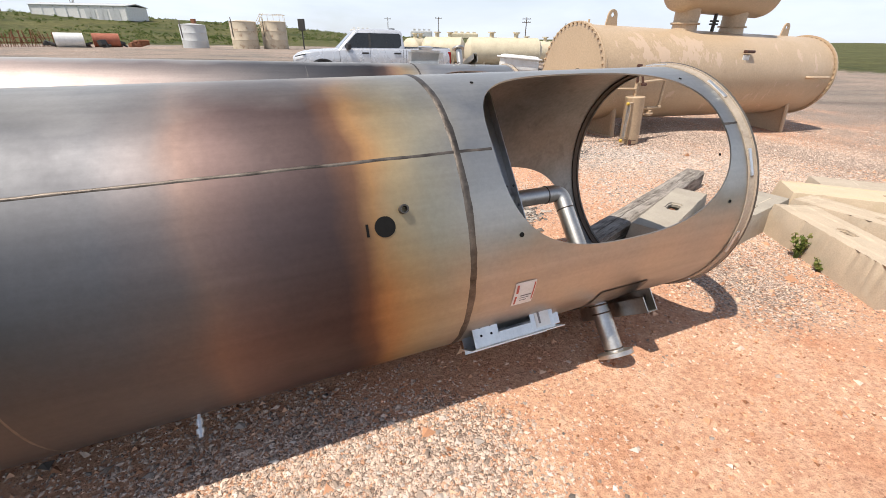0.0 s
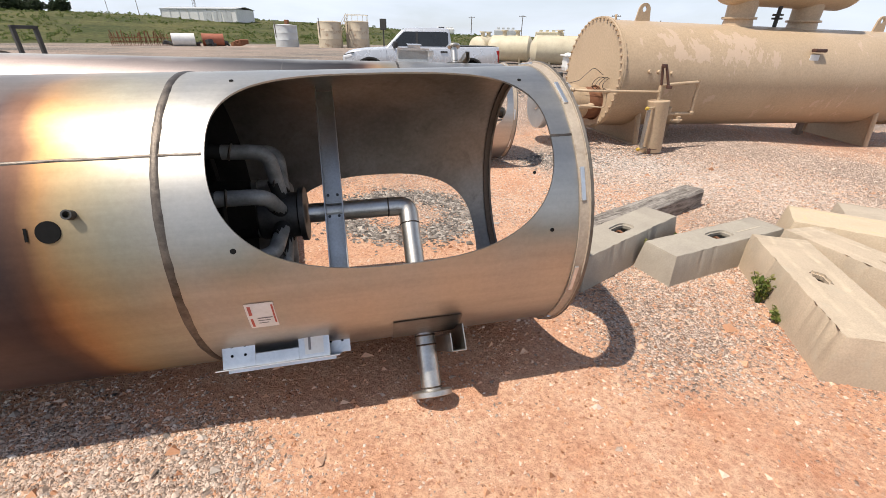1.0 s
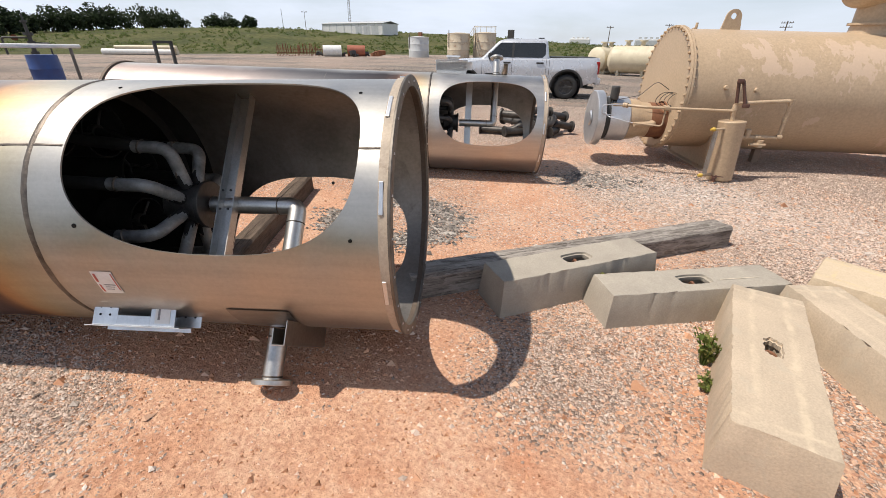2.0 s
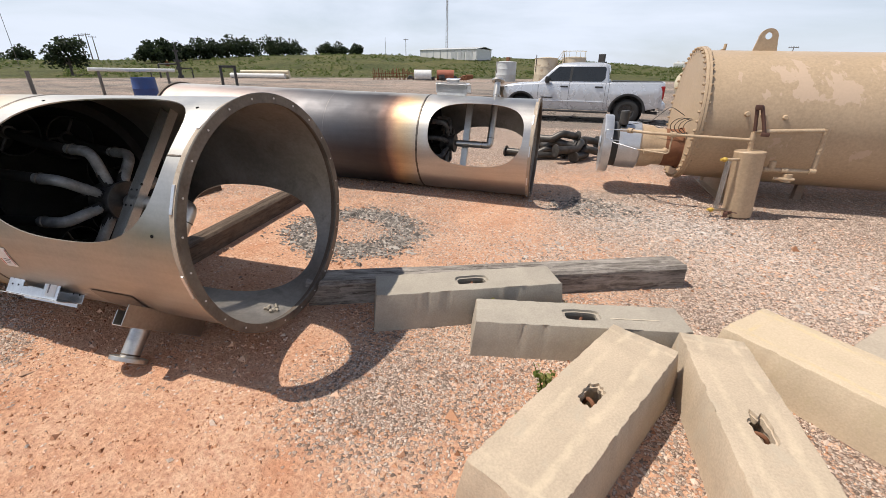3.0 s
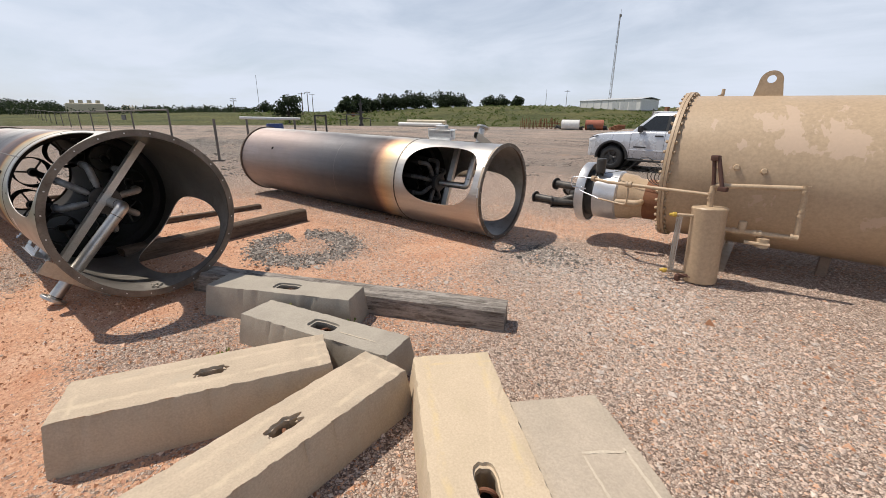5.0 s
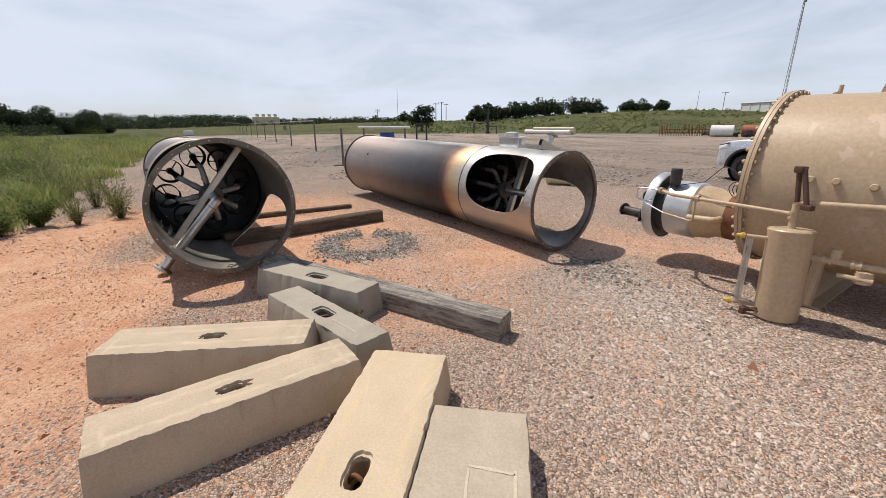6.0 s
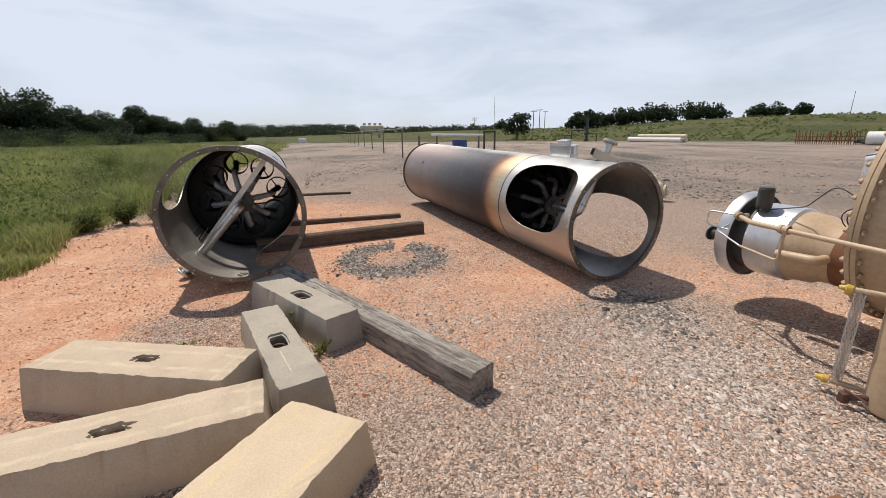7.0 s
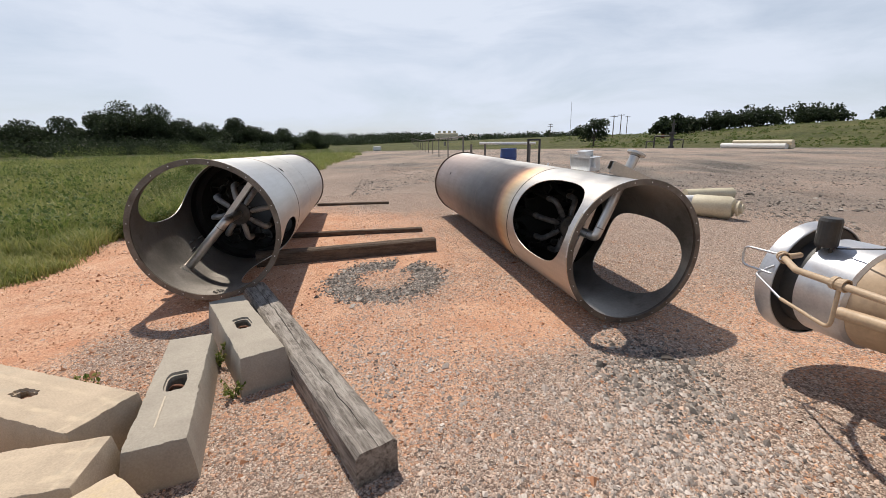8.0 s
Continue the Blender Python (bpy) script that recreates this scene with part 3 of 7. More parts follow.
def bead(bm, points, w, h=0.004, seed=0):
    """A hand-laid weld bead: a low wavy ridge along points on the shell (x, degrees)."""
    rnd = random.Random(seed)
    rows = []
    for i, (x, d) in enumerate(points):
        x2, d2 = points[min(i + 1, len(points) - 1)]
        x1, d1 = points[max(i - 1, 0)]
        t = (on_shell(x2, d2) - on_shell(x1, d1)).normalized()
        p = on_shell(x, d)
        out = Vector((0, p.y, p.z)).normalized()
        s = t.cross(out)
        ww, hh, off = w * rnd.uniform(0.88, 1.12), h * rnd.uniform(0.7, 1.2), w * rnd.uniform(-0.04, 0.04)
        rows.append([bm.verts.new(p + s * (off + ww * k) + out * (hh * q)) for k, q in ((-0.5, 0.0), (-0.28, 0.8), (0.0, 1.0), (0.28, 0.8), (0.5, 0.0))])
    for a, b in zip(rows, rows[1:]):
        for k in range(4):
            bm.faces.new((a[k], b[k], b[k + 1], a[k + 1]))
    return bm


def shell_disc(bm, x, deg, r, h=0.003):
    p = on_shell(x, deg)
    o = Vector((0, p.y, p.z)).normalized()
    return disc(bm, p - o * 0.002, o, r, h + 0.002, 20)


M_PAPER = worn("paper_label", (0.8, 0.78, 0.75), (0.72, 0.7, 0.67), 0.6, 0, 12, 60, 0.05)
M_INK = worn("grey_print", (0.16, 0.15, 0.15), (0.22, 0.2, 0.2), 0.6, 0, 12, 60, 0.0)
M_INKRED = worn("red_print", (0.5, 0.1, 0.07), (0.45, 0.12, 0.1), 0.6, 0, 12, 60, 0.0)


def patch(bm, x0, x1, d0, d1, r, n=6):
    rows = [[bm.verts.new(on_shell(x, d0 + (d1 - d0) * k / n, r)) for k in range(n + 1)] for x in (x0, x1)]
    for k in range(n):
        bm.faces.new((rows[0][k], rows[1][k], rows[1][k + 1], rows[0][k + 1]))
    return bm


def burner_arm(bm, deg):
    a = radians(deg)
    o = Vector((0, math.cos(a), math.sin(a)))
    X = Vector((1, 0, 0))
    pts = bend([o * 0.1 + X * -1.43, o * 0.375 + X * -1.45, o * 0.385 + X * -1.66], 0.085, 8)
    return pipe(bm, pts, 0.037, 14)


def combustor(m, label, skin, turn, length, lift, arm_skin):
    th = thing("combustor_shell", m, label, "combustor shell", "steel combustor shells")
    part("rear_section", shell_rear(length), [skin, M_SOOT_SHADE], th, "heat-tinted steel barrel", True)
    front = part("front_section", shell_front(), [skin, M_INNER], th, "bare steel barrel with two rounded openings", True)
    # end flange with its backing band, and bolts
    bm = BM()
    lathe(bm, [(-0.014, 0.708), (-0.014, 0.764), (-0.003, 0.767), (0.001, 0.764), (0.001, 0.708), (-0.014, 0.708)], seg=96)
    fl = part("end_flange", bm, M_FLANGE, th, "dull steel end ring", True)
    bm = BM()
    lathe(bm, [(-0.0145, 0.7495), (-0.017, 0.7505), (-0.017, 0.763), (-0.0145, 0.764)], seg=96)
    part("flange_back", bm, M_FLANGEBACK, fl, "dusty tan back of the end ring", True)
    # inner lip, dark with rust where it meets the barrel
    bm = BM()
    lathe(bm, [(-0.05, 0.7335), (-0.05, 0.722), (-0.014, 0.716), (-0.014, 0.7335)], seg=96)
    part("inner_lip", bm, M_RUSTDARK, fl, "dark rusted lip inside the end ring", True)
    bm = BM()
    lathe(bm, [(-0.06, 0.7425), (-0.06, 0.75), (-0.014, 0.756), (-0.014, 0.7425)], seg=96)
    part("backing_band", bm, M_FLANGEBACK, th, "", True)
    tab = BM()
    box(tab, (0.02, 0.15, 0.012), (0, 0, 0), bevel=0.003)
    tab_me = bpy.data.meshes.new("stitch_plate")
    tab.to_mesh(tab_me)
    tab.free()
    tab_me.materials.append(M_GALV)
    for k in range(10):
        ob = new("stitch_plate", tab_me)
        ob.parent = th
        ob.matrix_local = pose(-0.045, 0, 0, 36 * k + 12 - 90, 0, 0) @ pose(0, 0, 0.75)
    b0 = BM()
    disc(b0, (0, 0, 0), (1, 0, 0), 0.006, 0.005, 8)
    bolt_me = bpy.data.meshes.new("bolt")
    b0.to_mesh(bolt_me)
    b0.free()
    bolt_me.materials.append(M_GALV)
    for k in range(24):
        ob = new("bolt", bolt_me)
        ob.parent = fl
        ob.matrix_local = Matrix.Translation(on_shell(0.0, 15 * k + 5, 0.737))
    bm = BM()
    lathe(bm, [(-length - 0.012, 0.70), (-length - 0.012, 0.768), (-length + 0.03, 0.768), (-length + 0.03, 0.7425)], seg=80)
    part("rear_ring", bm, M_RUSTDARK, th, "dark rusted end ring", True)
    # welds
    bm = BM()
    bead(bm, [(T_WELD + 0.002 * math.sin(k * 0.35), 3 * k) for k in range(121)], 0.032, 0.004, 3)
    part("weld_bead", bm, M_WELD, th, "dark brushed circumferential weld", True)
    for x0, x1, sd in ((-length + 0.05, -1.59, 4), (-0.16, -0.02, 5)):
        bm = BM()
        n = max(4, int((x1 - x0) / 0.05))
        bead(bm, [(x0 + (x1 - x0) * k / n, 138.2 + 0.08 * math.sin(k)) for k in range(n + 1)], 0.013, 0.0025, sd)
        part("weld_bead", bm, M_WELD, th, "straight seam weld", True)
    bm = BM()
    bead(bm, [(-3.36, 4 * k) for k in range(91)], 0.008, 0.0012, 6)
    part("weld_bead", bm, M_WELDPALE, th, "fine circumferential weld", True)
    # ports and drilled holes
    for nm, x, d, r in (("port_hole", -2.103, 158, 0.04), ("drilled_hole", -1.512, 105, 0.009), ("drilled_hole", -0.209, 110, 0.009), ("drilled_hole", -1.515, 168, 0.011),
                        ("drilled_hole", -0.264, 151, 0.007), ("drilled_hole", -0.19, 171, 0.009), ("port_hole", -2.02, 48, 0.045), ("port_hole", -6.1, 50, 0.045), ("port_hole", -5.55, 313, 0.035)):
        bm = BM()
        shell_disc(bm, x, d, r)
        part(nm, bm, M_BLACK, th, "black drilled opening")
    bm = BM()
    patch(bm, -2.176, -2.166, 156.5, 160.2, R_OUT + 0.003)
    part("slot", bm, M_BLACK, th, "narrow cut slot")
    bm = BM()
    p, o = on_shell(-2.025, 153.8), on_shell(0, 153.8, 1.0)
    lathe(bm, [(-0.01, 0.018), (0.028, 0.018), (0.028, 0.012), (-0.01, 0.012)], p, o, 16)
    part("coupling", bm, M_BLACKPAINT, th, "short threaded coupling", True)
    # printed label
    bm = BM()
    patch(bm, -1.527, -1.414, 186.5, 197.8, R_OUT + 0.002)
    lab = part("paper_label", bm, M_PAPER, th, "white printed paper label")
    for x0, x1, d0, d1, mt in ((-1.518, -1.505, 187.5, 191.5, M_INKRED), (-1.518, -1.508, 193, 197, M_INKRED), (-1.49, -1.43, 192.8, 193.3, M_INK), (-1.49, -1.44, 194, 194.4, M_INK),
                               (-1.49, -1.45, 195.2, 195.6, M_INK), (-1.425, -1.418, 187.5, 196, M_INKRED)):
        bm = BM()
        patch(bm, x0, x1, d0, d1, R_OUT + 0.0035, 3)
        part("print_bar", bm, mt, lab)
    # lifting bracket of galvanised plate
    br = part("mounting_bracket", box(BM(), (0.50, 0.005, 0.16), (0, 0.06, -0.0)), M_GALV, th, "galvanised folded plate bracket", False,
              pose(0, 0, 0, turn, 0, 0) @ Matrix.Translation((-1.46, -0.62 - 0.82 * lift, -0.44 - 0.57 * lift)) @ pose(0, 0, 0, -35, 0, 0))
    for nm, size, at in (("front_plate", (0.14, 0.005, 0.135), (-0.165, -0.06, 0.02)), ("front_plate", (0.14, 0.005, 0.135), (0.165, -0.06, 0.02)), ("front_plate", (0.19, 0.005, 0.055), (0, -0.06, -0.02)),
                         ("base_plate", (0.54, 0.15, 0.005), (0.01, -0.01, -0.05)), ("back_plate", (0.13, 0.005, 0.12), (0.26, 0.03, 0.01))):
        bm = BM()
        box(bm, size, at, bevel=0.0015, seg=1)
        part(nm, bm, M_GALV, br)
    if lift:
        for nm, size, at in (("end_plate", (0.005, 0.15, 0.17), (-0.235, -0.01, 0.035)), ("end_plate", (0.005, 0.15, 0.17), (0.235, -0.01, 0.035)), ("back_plate", (0.47, 0.005, 0.17), (0, 0.06, 0.035)),
                             ("cap_plate", (0.22, 0.13, 0.005), (0.02, -0.01, -0.12)), ("cap_web", (0.18, 0.006, 0.07), (0.02, 0.045, -0.085)), ("cap_web", (0.18, 0.006, 0.07), (0.02, -0.065, -0.085))):
            bm = BM()
            box(bm, size, at, bevel=0.0015, seg=1)
            part(nm, bm, M_GALV, br)
    for sx, y in ((-0.165, -0.0635), (0.26, 0.0265)):
        for dx in (-0.028, 0.028):
            for dz in (-0.012, 0.03):
                bm = BM()
                disc(bm, (sx + dx, y, dz + 0.02), (0, -1, 0), 0.0065, 0.001, 10)
                part("drilled_hole", bm, M_BLACK, br)
    bm = BM()
    box(bm, (0.085, 0.002, 0.10), (0.165, -0.064, 0.02))
    part("print_plate", bm, M_PAPER, br, "pale printed plate")
    bm = BM()
    box(bm, (0.012, 0.001, 0.06), (0.145, -0.0655, 0.02))
    part("print_bar", bm, M_INK, br)
    # outer support channel by the inlet pipe
    a = -130
    ch = part("support_channel", box(BM(), (0.006, 0.6, 0.13), (0.035, 0, 0.06), bevel=0.002, seg=1), M_STEEL, th, "folded steel channel", False,
              pose(-0.62, 0, 0, a - 90, 0, 0) @ pose(0, 0, R_OUT - 0.01))
    bm = BM()
    box(bm, (0.006, 0.6, 0.09), (-0.032, 0, 0.08), bevel=0.002, seg=1)
    part("channel_flange", bm, M_STEEL, ch)
    bm = BM()
    box(bm, (0.07, 0.6, 0.006), (0, 0, 0.122), bevel=0.002, seg=1)
    part("channel_web", bm, M_STEEL, ch)
    bm = BM()
    patch(bm, -0.92, -0.58, 206, 250, R_OUT + 0.006, 12)
    patch(bm, -0.58, -0.92, 206, 250, R_OUT + 0.001, 12)
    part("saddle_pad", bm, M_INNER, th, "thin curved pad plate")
    # inlet pipe: hub, elbow, and stub with flange
    u = on_shell(0, -132, 1.0)
    X = Vector((1, 0, 0))
    bm = BM()
    pipe(bm, [X * -1.3, X * -0.86], 0.054, 20)
    inlet = part("inlet_pipe", bm, M_PIPE, th, "brushed steel inlet pipe", True)
    bm = BM()
    pipe(bm, [X * -0.86 ] + bend([X * -0.86, X * -0.745, u * 0.115 + X * -0.745], 0.11, 9)[1:], 0.0555, 20)
    part("elbow", bm, M_PIPE, inlet, "", True)
    bm = BM()
    pipe(bm, [u * 0.115 + X * -0.745, u * 1.05 + X * -0.745], 0.054, 20)
    part("stub_pipe", bm, M_PIPE, inlet, "", True)
    for d in (0.115, 0.76, 0.81, 1.03):
        bm = BM()
        lathe(bm, [(-0.005, 0.0535), (0, 0.0585), (0.005, 0.0535)], u * d + X * -0.745, u, 20)
        part("weld_ring", bm, M_WELD, inlet)
    bm = BM()
    lathe(bm, [(-0.86 - 0.005, 0.0545), (-0.86, 0.059), (-0.855, 0.0545)], (0, 0, 0), X, 20)
    part("weld_ring", bm, M_WELD, inlet)
    bm = BM()
    disc(bm, u * 1.045 + X * -0.745, u, 0.105, 0.028, 32)
    part("pipe_flange", bm, M_PIPE, inlet, "round steel pipe flange", True)
    # cross channel inside
    p0, p1 = on_shell(-1.16, 57, 0.73), on_shell(-1.16, -134, 0.73)
    d = (p1 - p0)
    rot = Matrix((X, d.normalized().cross(X), d.normalized())).transposed().to_4x4()
    bm = BM()
    box(bm, (0.10, 0.006, d.length), (0, -0.03, 0))
    beam = part("cross_channel", bm, M_PIPE, th, "straight steel channel across the inside", False, Matrix.Translation((p0 + p1) / 2) @ rot)
    for dx in (0.047, -0.047):
        bm = BM()
        box(bm, (0.006, 0.06, d.length), (dx, 0.003, 0))
        part("channel_flange", bm, M_PIPE, beam)
    for dx in (-0.025, 0.025):
        for dz in (-0.06, 0.06):
            for sy in (-0.034, 0.034):
                bm = BM()
                disc(bm, (dx, sy, dz), (0, 1 if sy > 0 else -1, 0), 0.008, 0.006, 8)
                part("bolt", bm, M_BLACKPAINT, beam)
    # burner manifold
    hub = part("burner_manifold", disc(BM(), (-1.56, 0, 0), (1, 0, 0), 0.125, 0.22, 32), M_DARKPIPE, th, "dark burner manifold with bent arms", True)
    bm = BM()
    disc(bm, (-1.345, 0, 0), (1, 0, 0), 0.15, 0.03, 32)
    part("manifold_plate", bm, M_DARKPIPE, hub, "dark round face plate", True)
    for k in range(8):
        a = 45 * k + 9
        bm = BM()
        burner_arm(bm, a)
        arm = part("burner_arm", bm, arm_skin, hub, "pale scaled pipe elbow", True)
        bm = BM()
        pipe(bm, [on_shell(-1.43, a, 0.1), on_shell(-1.445, a, 0.215)], 0.039, 14)
        part("arm_root", bm, M_SOOT_SHADE, arm, "pipe root darkened for soot and inner shade", True)
        bm = BM()
        o3 = on_shell(0, a, 1.0)
        pipe(bm, [o3 * 0.385 + X * -1.655, o3 * 0.42 + X * -1.95, o3 * 0.49 + X * -2.2], 0.036, 12)
        part("arm_extension", bm, M_SOOT_SHADE, arm, "", True)
        for q, w in ((0.215, -1.445), (0.385, -1.62)):
            bm = BM()
            lathe(bm, [(-0.006, 0.039), (0, 0.045), (0.006, 0.039)], o3 * q + X * w, o3 if q < 0.2 else (X * -0.95 + o3 * 0.3), 14)
            part("weld_ring", bm, M_WELD, arm)
        bm = BM()
        o = on_shell(0, a, 0.49)
        lathe(bm, [(-2.42, 0.165), (-2.14, 0.172), (-2.14, 0.163), (-2.42, 0.156), (-2.42, 0.165)], o, X, 24)
        part("burner_cup", bm, M_SOOT_SHADE, hub, "short round burner can", True)
        bm = BM()
        for q in range(3):
            w = Vector((0, math.cos(q * 2.1 + k), math.sin(q * 2.1 + k))) * 0.16
            pipe(bm, [o + w + X * -2.2, o + X * -2.2], 0.01, 6)
        disc(bm, o + X * -2.23, X, 0.05, 0.05, 14)
        part("burner_nozzle", bm, M_DARKPIPE, hub)
    # baffle ring behind the burners
    bm = BM()
    ring(bm, (-1.95, 0, 0), X, 0.66, R_IN, 0.01, 64)
    part("baffle_ring", bm, M_SOOT_SHADE, th, "", True)
    # drain nipple
    u2 = on_shell(0, -138, 1.0)
    bm = BM()
    lathe(bm, [(0.72, 0.008), (0.76, 0.008), (0.76, 0.014), (0.785, 0.014), (0.785, 0.009), (0.80, 0.009), (0.80, 0.017), (0.82, 0.017), (0.82, 0.01), (0.835, 0.01), (0.835, 0)], X * -2.92, u2, 12)
    part("drain_nipple", bm, M_GALV, th, "bright threaded drain fitting")
    return th


M_FLANGEBACK = worn("dusty_flange_back", (0.47, 0.39, 0.31), (0.36, 0.3, 0.24), 0.7, 0.2, 6, 70, 0.2, 0.003, (0.2, 0.15, 0.11), (0.6, 0.75), 0.3)
M_FLANGE = worn("dull_flange", (0.21, 0.185, 0.16), (0.12, 0.102, 0.085), 0.55, 0.7, 5, 60, 0.2, 0.003, (0.1, 0.07, 0.05), (0.58, 0.74))
M_RUSTDARK = worn("dark_rust_ring", (0.1, 0.075, 0.06), (0.17, 0.13, 0.1), 0.7, 0.5, 6, 60, 0.3, 0.004)
M_RUSTSTEEL = worn("rust_brown_channel", (0.2, 0.14, 0.10), (0.28, 0.2, 0.15), 0.65, 0.4, 6, 60, 0.2, 0.003)
M_WELDPALE = worn("fine_weld", (0.2, 0.19, 0.185), (0.14, 0.135, 0.13), 0.5, 1.0, 14, 120, 0.3, 0.002)
M_ARM = worn("burnt_steel_arm", (0.40, 0.39, 0.37), (0.17, 0.162, 0.155), 0.55, 0.4, 7, 60, 0.1, 0.003)
# darker copy of the arm steel: the second shell's inner shade in its colour
M_ARM_SHADED = worn("shaded_steel_arm", (0.15, 0.143, 0.136), (0.045, 0.042, 0.04), 0.6, 0.4, 9, 60, 0.1, 0.003)
TUBE_1 = pose(1.517, 2.945, 0.856, 0, -0.95, 24.8)
TUBE_2 = pose(0.95, 7.335, 0.672, 0, 1.0, 25.2) @ pose(0, 0, 0, 198, 0, 0) @ Matrix.Scale(0.945, 4)
combustor(TUBE_1, "heat-tinted stainless steel combustor shell lying on timber sleepers", M_TINT, 0, 6.45, 0.0, M_ARM)
combustor(TUBE_2, "heat-tinted stainless steel combustor shell lying on the dirt", M_TINT_B, 24, 6.8, 0.12, M_ARM_SHADED)

# ---- blocks and timbers ----
def footing(l, w, h, sl, sw, off, ragged, seed, flare=0.03):
    """A cast block with a slot sunk through its top: a grid ring from the top's edge to the slot, walls and flared sides, all slightly uneven."""
    bm = BM()
    nl, nw = 72, 20
    peri = [(-l / 2 + l * i / nl, -w / 2) for i in range(nl)] + [(l / 2, -w / 2 + w * i / nw) for i in range(nw)]
    peri += [(l / 2 - l * i / nl, w / 2) for i in range(nl)] + [(-l / 2, w / 2 - w * i / nw) for i in range(nw)]
    n = len(peri)

    def jit(p, k, f=9.0):
        v = noise.noise_vector((p[0] * f + seed * 7.1, p[1] * f, p[2] * f))
        return Vector(p) + v * k

    rings = []
    for t, zz, inset in ((0, 0.0, -flare), (1, h * 0.4, -flare * 0.6), (2, h - 0.006, 0.0), (3, h - 0.001, 0.002), (4, h, 0.006)):
        row = []
        for x, y in peri:
            sx, sy = 1 - 2 * inset / l, 1 - 2 * inset / w
            bite = max(0.0, noise.noise((x * 22 + seed, y * 22, 3.0)) - 0.12) * (0.016 + 0.08 * ragged) if t in (2, 3) else 0.0
            q = jit((x * sx, y * sy, zz), 0.0 if t == 0 else 0.004, 14.0)
            row.append(bm.verts.new((q.x * (1 - bite / l), q.y * (1 - 2 * bite / w), q.z - bite * 0.8)))
        rings.append(row)
    for f in (0.24, 0.6):
        row = []
        for i, (x, y) in enumerate(peri):
            ang = math.atan2(y / w, (x - off) / l)
            ex = 4.0
            q = (abs(math.cos(ang)) ** ex + abs(math.sin(ang)) ** ex) ** (-1 / ex)
            ix, iy = off + sl / 2 * q * math.cos(ang), sw / 2 * q * math.sin(ang)
            row.append(bm.verts.new(jit((x * 0.96 + (ix - x * 0.96) * f, y * 0.9 + (iy - y * 0.9) * f, h), 0.003)))
        rings.append(row)
    for depth, grow in ((0.0, 1.0), (0.016, 0.97), (0.018, 0.84), (0.045, 0.86), (0.05, 1.0), (0.22, 1.2)):
        row = []
        for i, (x, y) in enumerate(peri):
            ang = math.atan2(y / w, (x - off) / l)
            ex = 4.0
            q = (abs(math.cos(ang)) ** ex + abs(math.sin(ang)) ** ex) ** (-1 / ex)
            rag = 1 + ragged * noise.noise((math.cos(ang) * 2.2 + seed, math.sin(ang) * 2.2, depth * 9)) * 1.3
            row.append(bm.verts.new((off + sl / 2 * q * math.cos(ang) * grow * rag, sw / 2 * q * math.sin(ang) * grow * rag, h - depth)))
        rings.append(row)
    for a, b in zip(rings, rings[1:]):
        for i in range(n):
            bm.faces.new((a[i], a[(i + 1) % n], b[(i + 1) % n], b[i]))
    bm.faces.new(rings[-1])
    bm.faces.new(rings[0][::-1])
    return bm


def ragged_strip(x0, y0, x1, y1, w, z, seed):
    """A thin uneven smear of old mortar along a line."""
    rnd = random.Random(seed)
    bm = BM()
    a, b = Vector((x0, y0, z)), Vector((x1, y1, z))
    d = (b - a).normalized()
    s = Vector((-d.y, d.x, 0))
    n = max(4, int((b - a).length / 0.03))
    top, bot = [], []
    for i in range(n + 1):
        p = a + (b - a) * (i / n)
        k = w * (0.35 + 0.65 * abs(math.sin(math.pi * (0.08 + 0.84 * i / n))) ** 0.5)
        top.append(bm.verts.new(p + s * k * rnd.uniform(0.25, 0.6) + Vector((0, 0, 0.002))))
        bot.append(bm.verts.new(p - s * k * rnd.uniform(0.25, 0.6) + Vector((0, 0, 0.002))))
    for i in range(n):
        bm.faces.new((bot[i], bot[i + 1], top[i + 1], top[i]))
    return bm


def block(x, y, yaw, l, w, h, mat, slot, off, ragged, seed, label, marks=(), tilt=0.0):
    th = thing("concrete_block", pose(x, y, 0, tilt, 0, yaw), label, "concrete block", "concrete blocks fanned out on the ground")
    part("body", footing(l, w, h, slot[0], slot[1], off, ragged, seed), mat, th, "", True)
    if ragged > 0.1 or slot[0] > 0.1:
        bm = BM()
        pipe(bm, bend([(off - 0.02, -slot[1] * 0.5, h - 0.1), (off - 0.01, -slot[1] * 0.2, h - 0.04), (off + 0.01, slot[1] * 0.2, h - 0.04), (off + 0.02, slot[1] * 0.5, h - 0.1)], 0.03, 4), 0.011, 8)
        part("lifting_bar", bm, M_RUST, th, "rusted lifting bar in the slot", True)
        # dark brown lumps and slab, added so the slot's shade is in the colour
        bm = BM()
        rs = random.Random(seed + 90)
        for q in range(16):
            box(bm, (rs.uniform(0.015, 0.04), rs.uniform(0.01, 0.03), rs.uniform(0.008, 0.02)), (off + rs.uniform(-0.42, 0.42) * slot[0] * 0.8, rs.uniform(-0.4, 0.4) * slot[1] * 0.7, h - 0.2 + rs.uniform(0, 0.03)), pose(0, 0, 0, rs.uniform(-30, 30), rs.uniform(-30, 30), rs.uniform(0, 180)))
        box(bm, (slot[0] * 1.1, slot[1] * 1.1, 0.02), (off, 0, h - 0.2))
        tagged(part("slot_shade_fill", bm, M_SLOT_SHADE, th, "dark brown lumpy fill added for the slot's shade"), kind="stuff")
    for i, (x0, y0, x1, y1, sw, mt) in enumerate(marks):
        part("mortar_smear", ragged_strip(x0, y0, x1, y1, sw, h + 0.0005, seed * 10 + i), mt, th, "pale mortar smear")
    return th


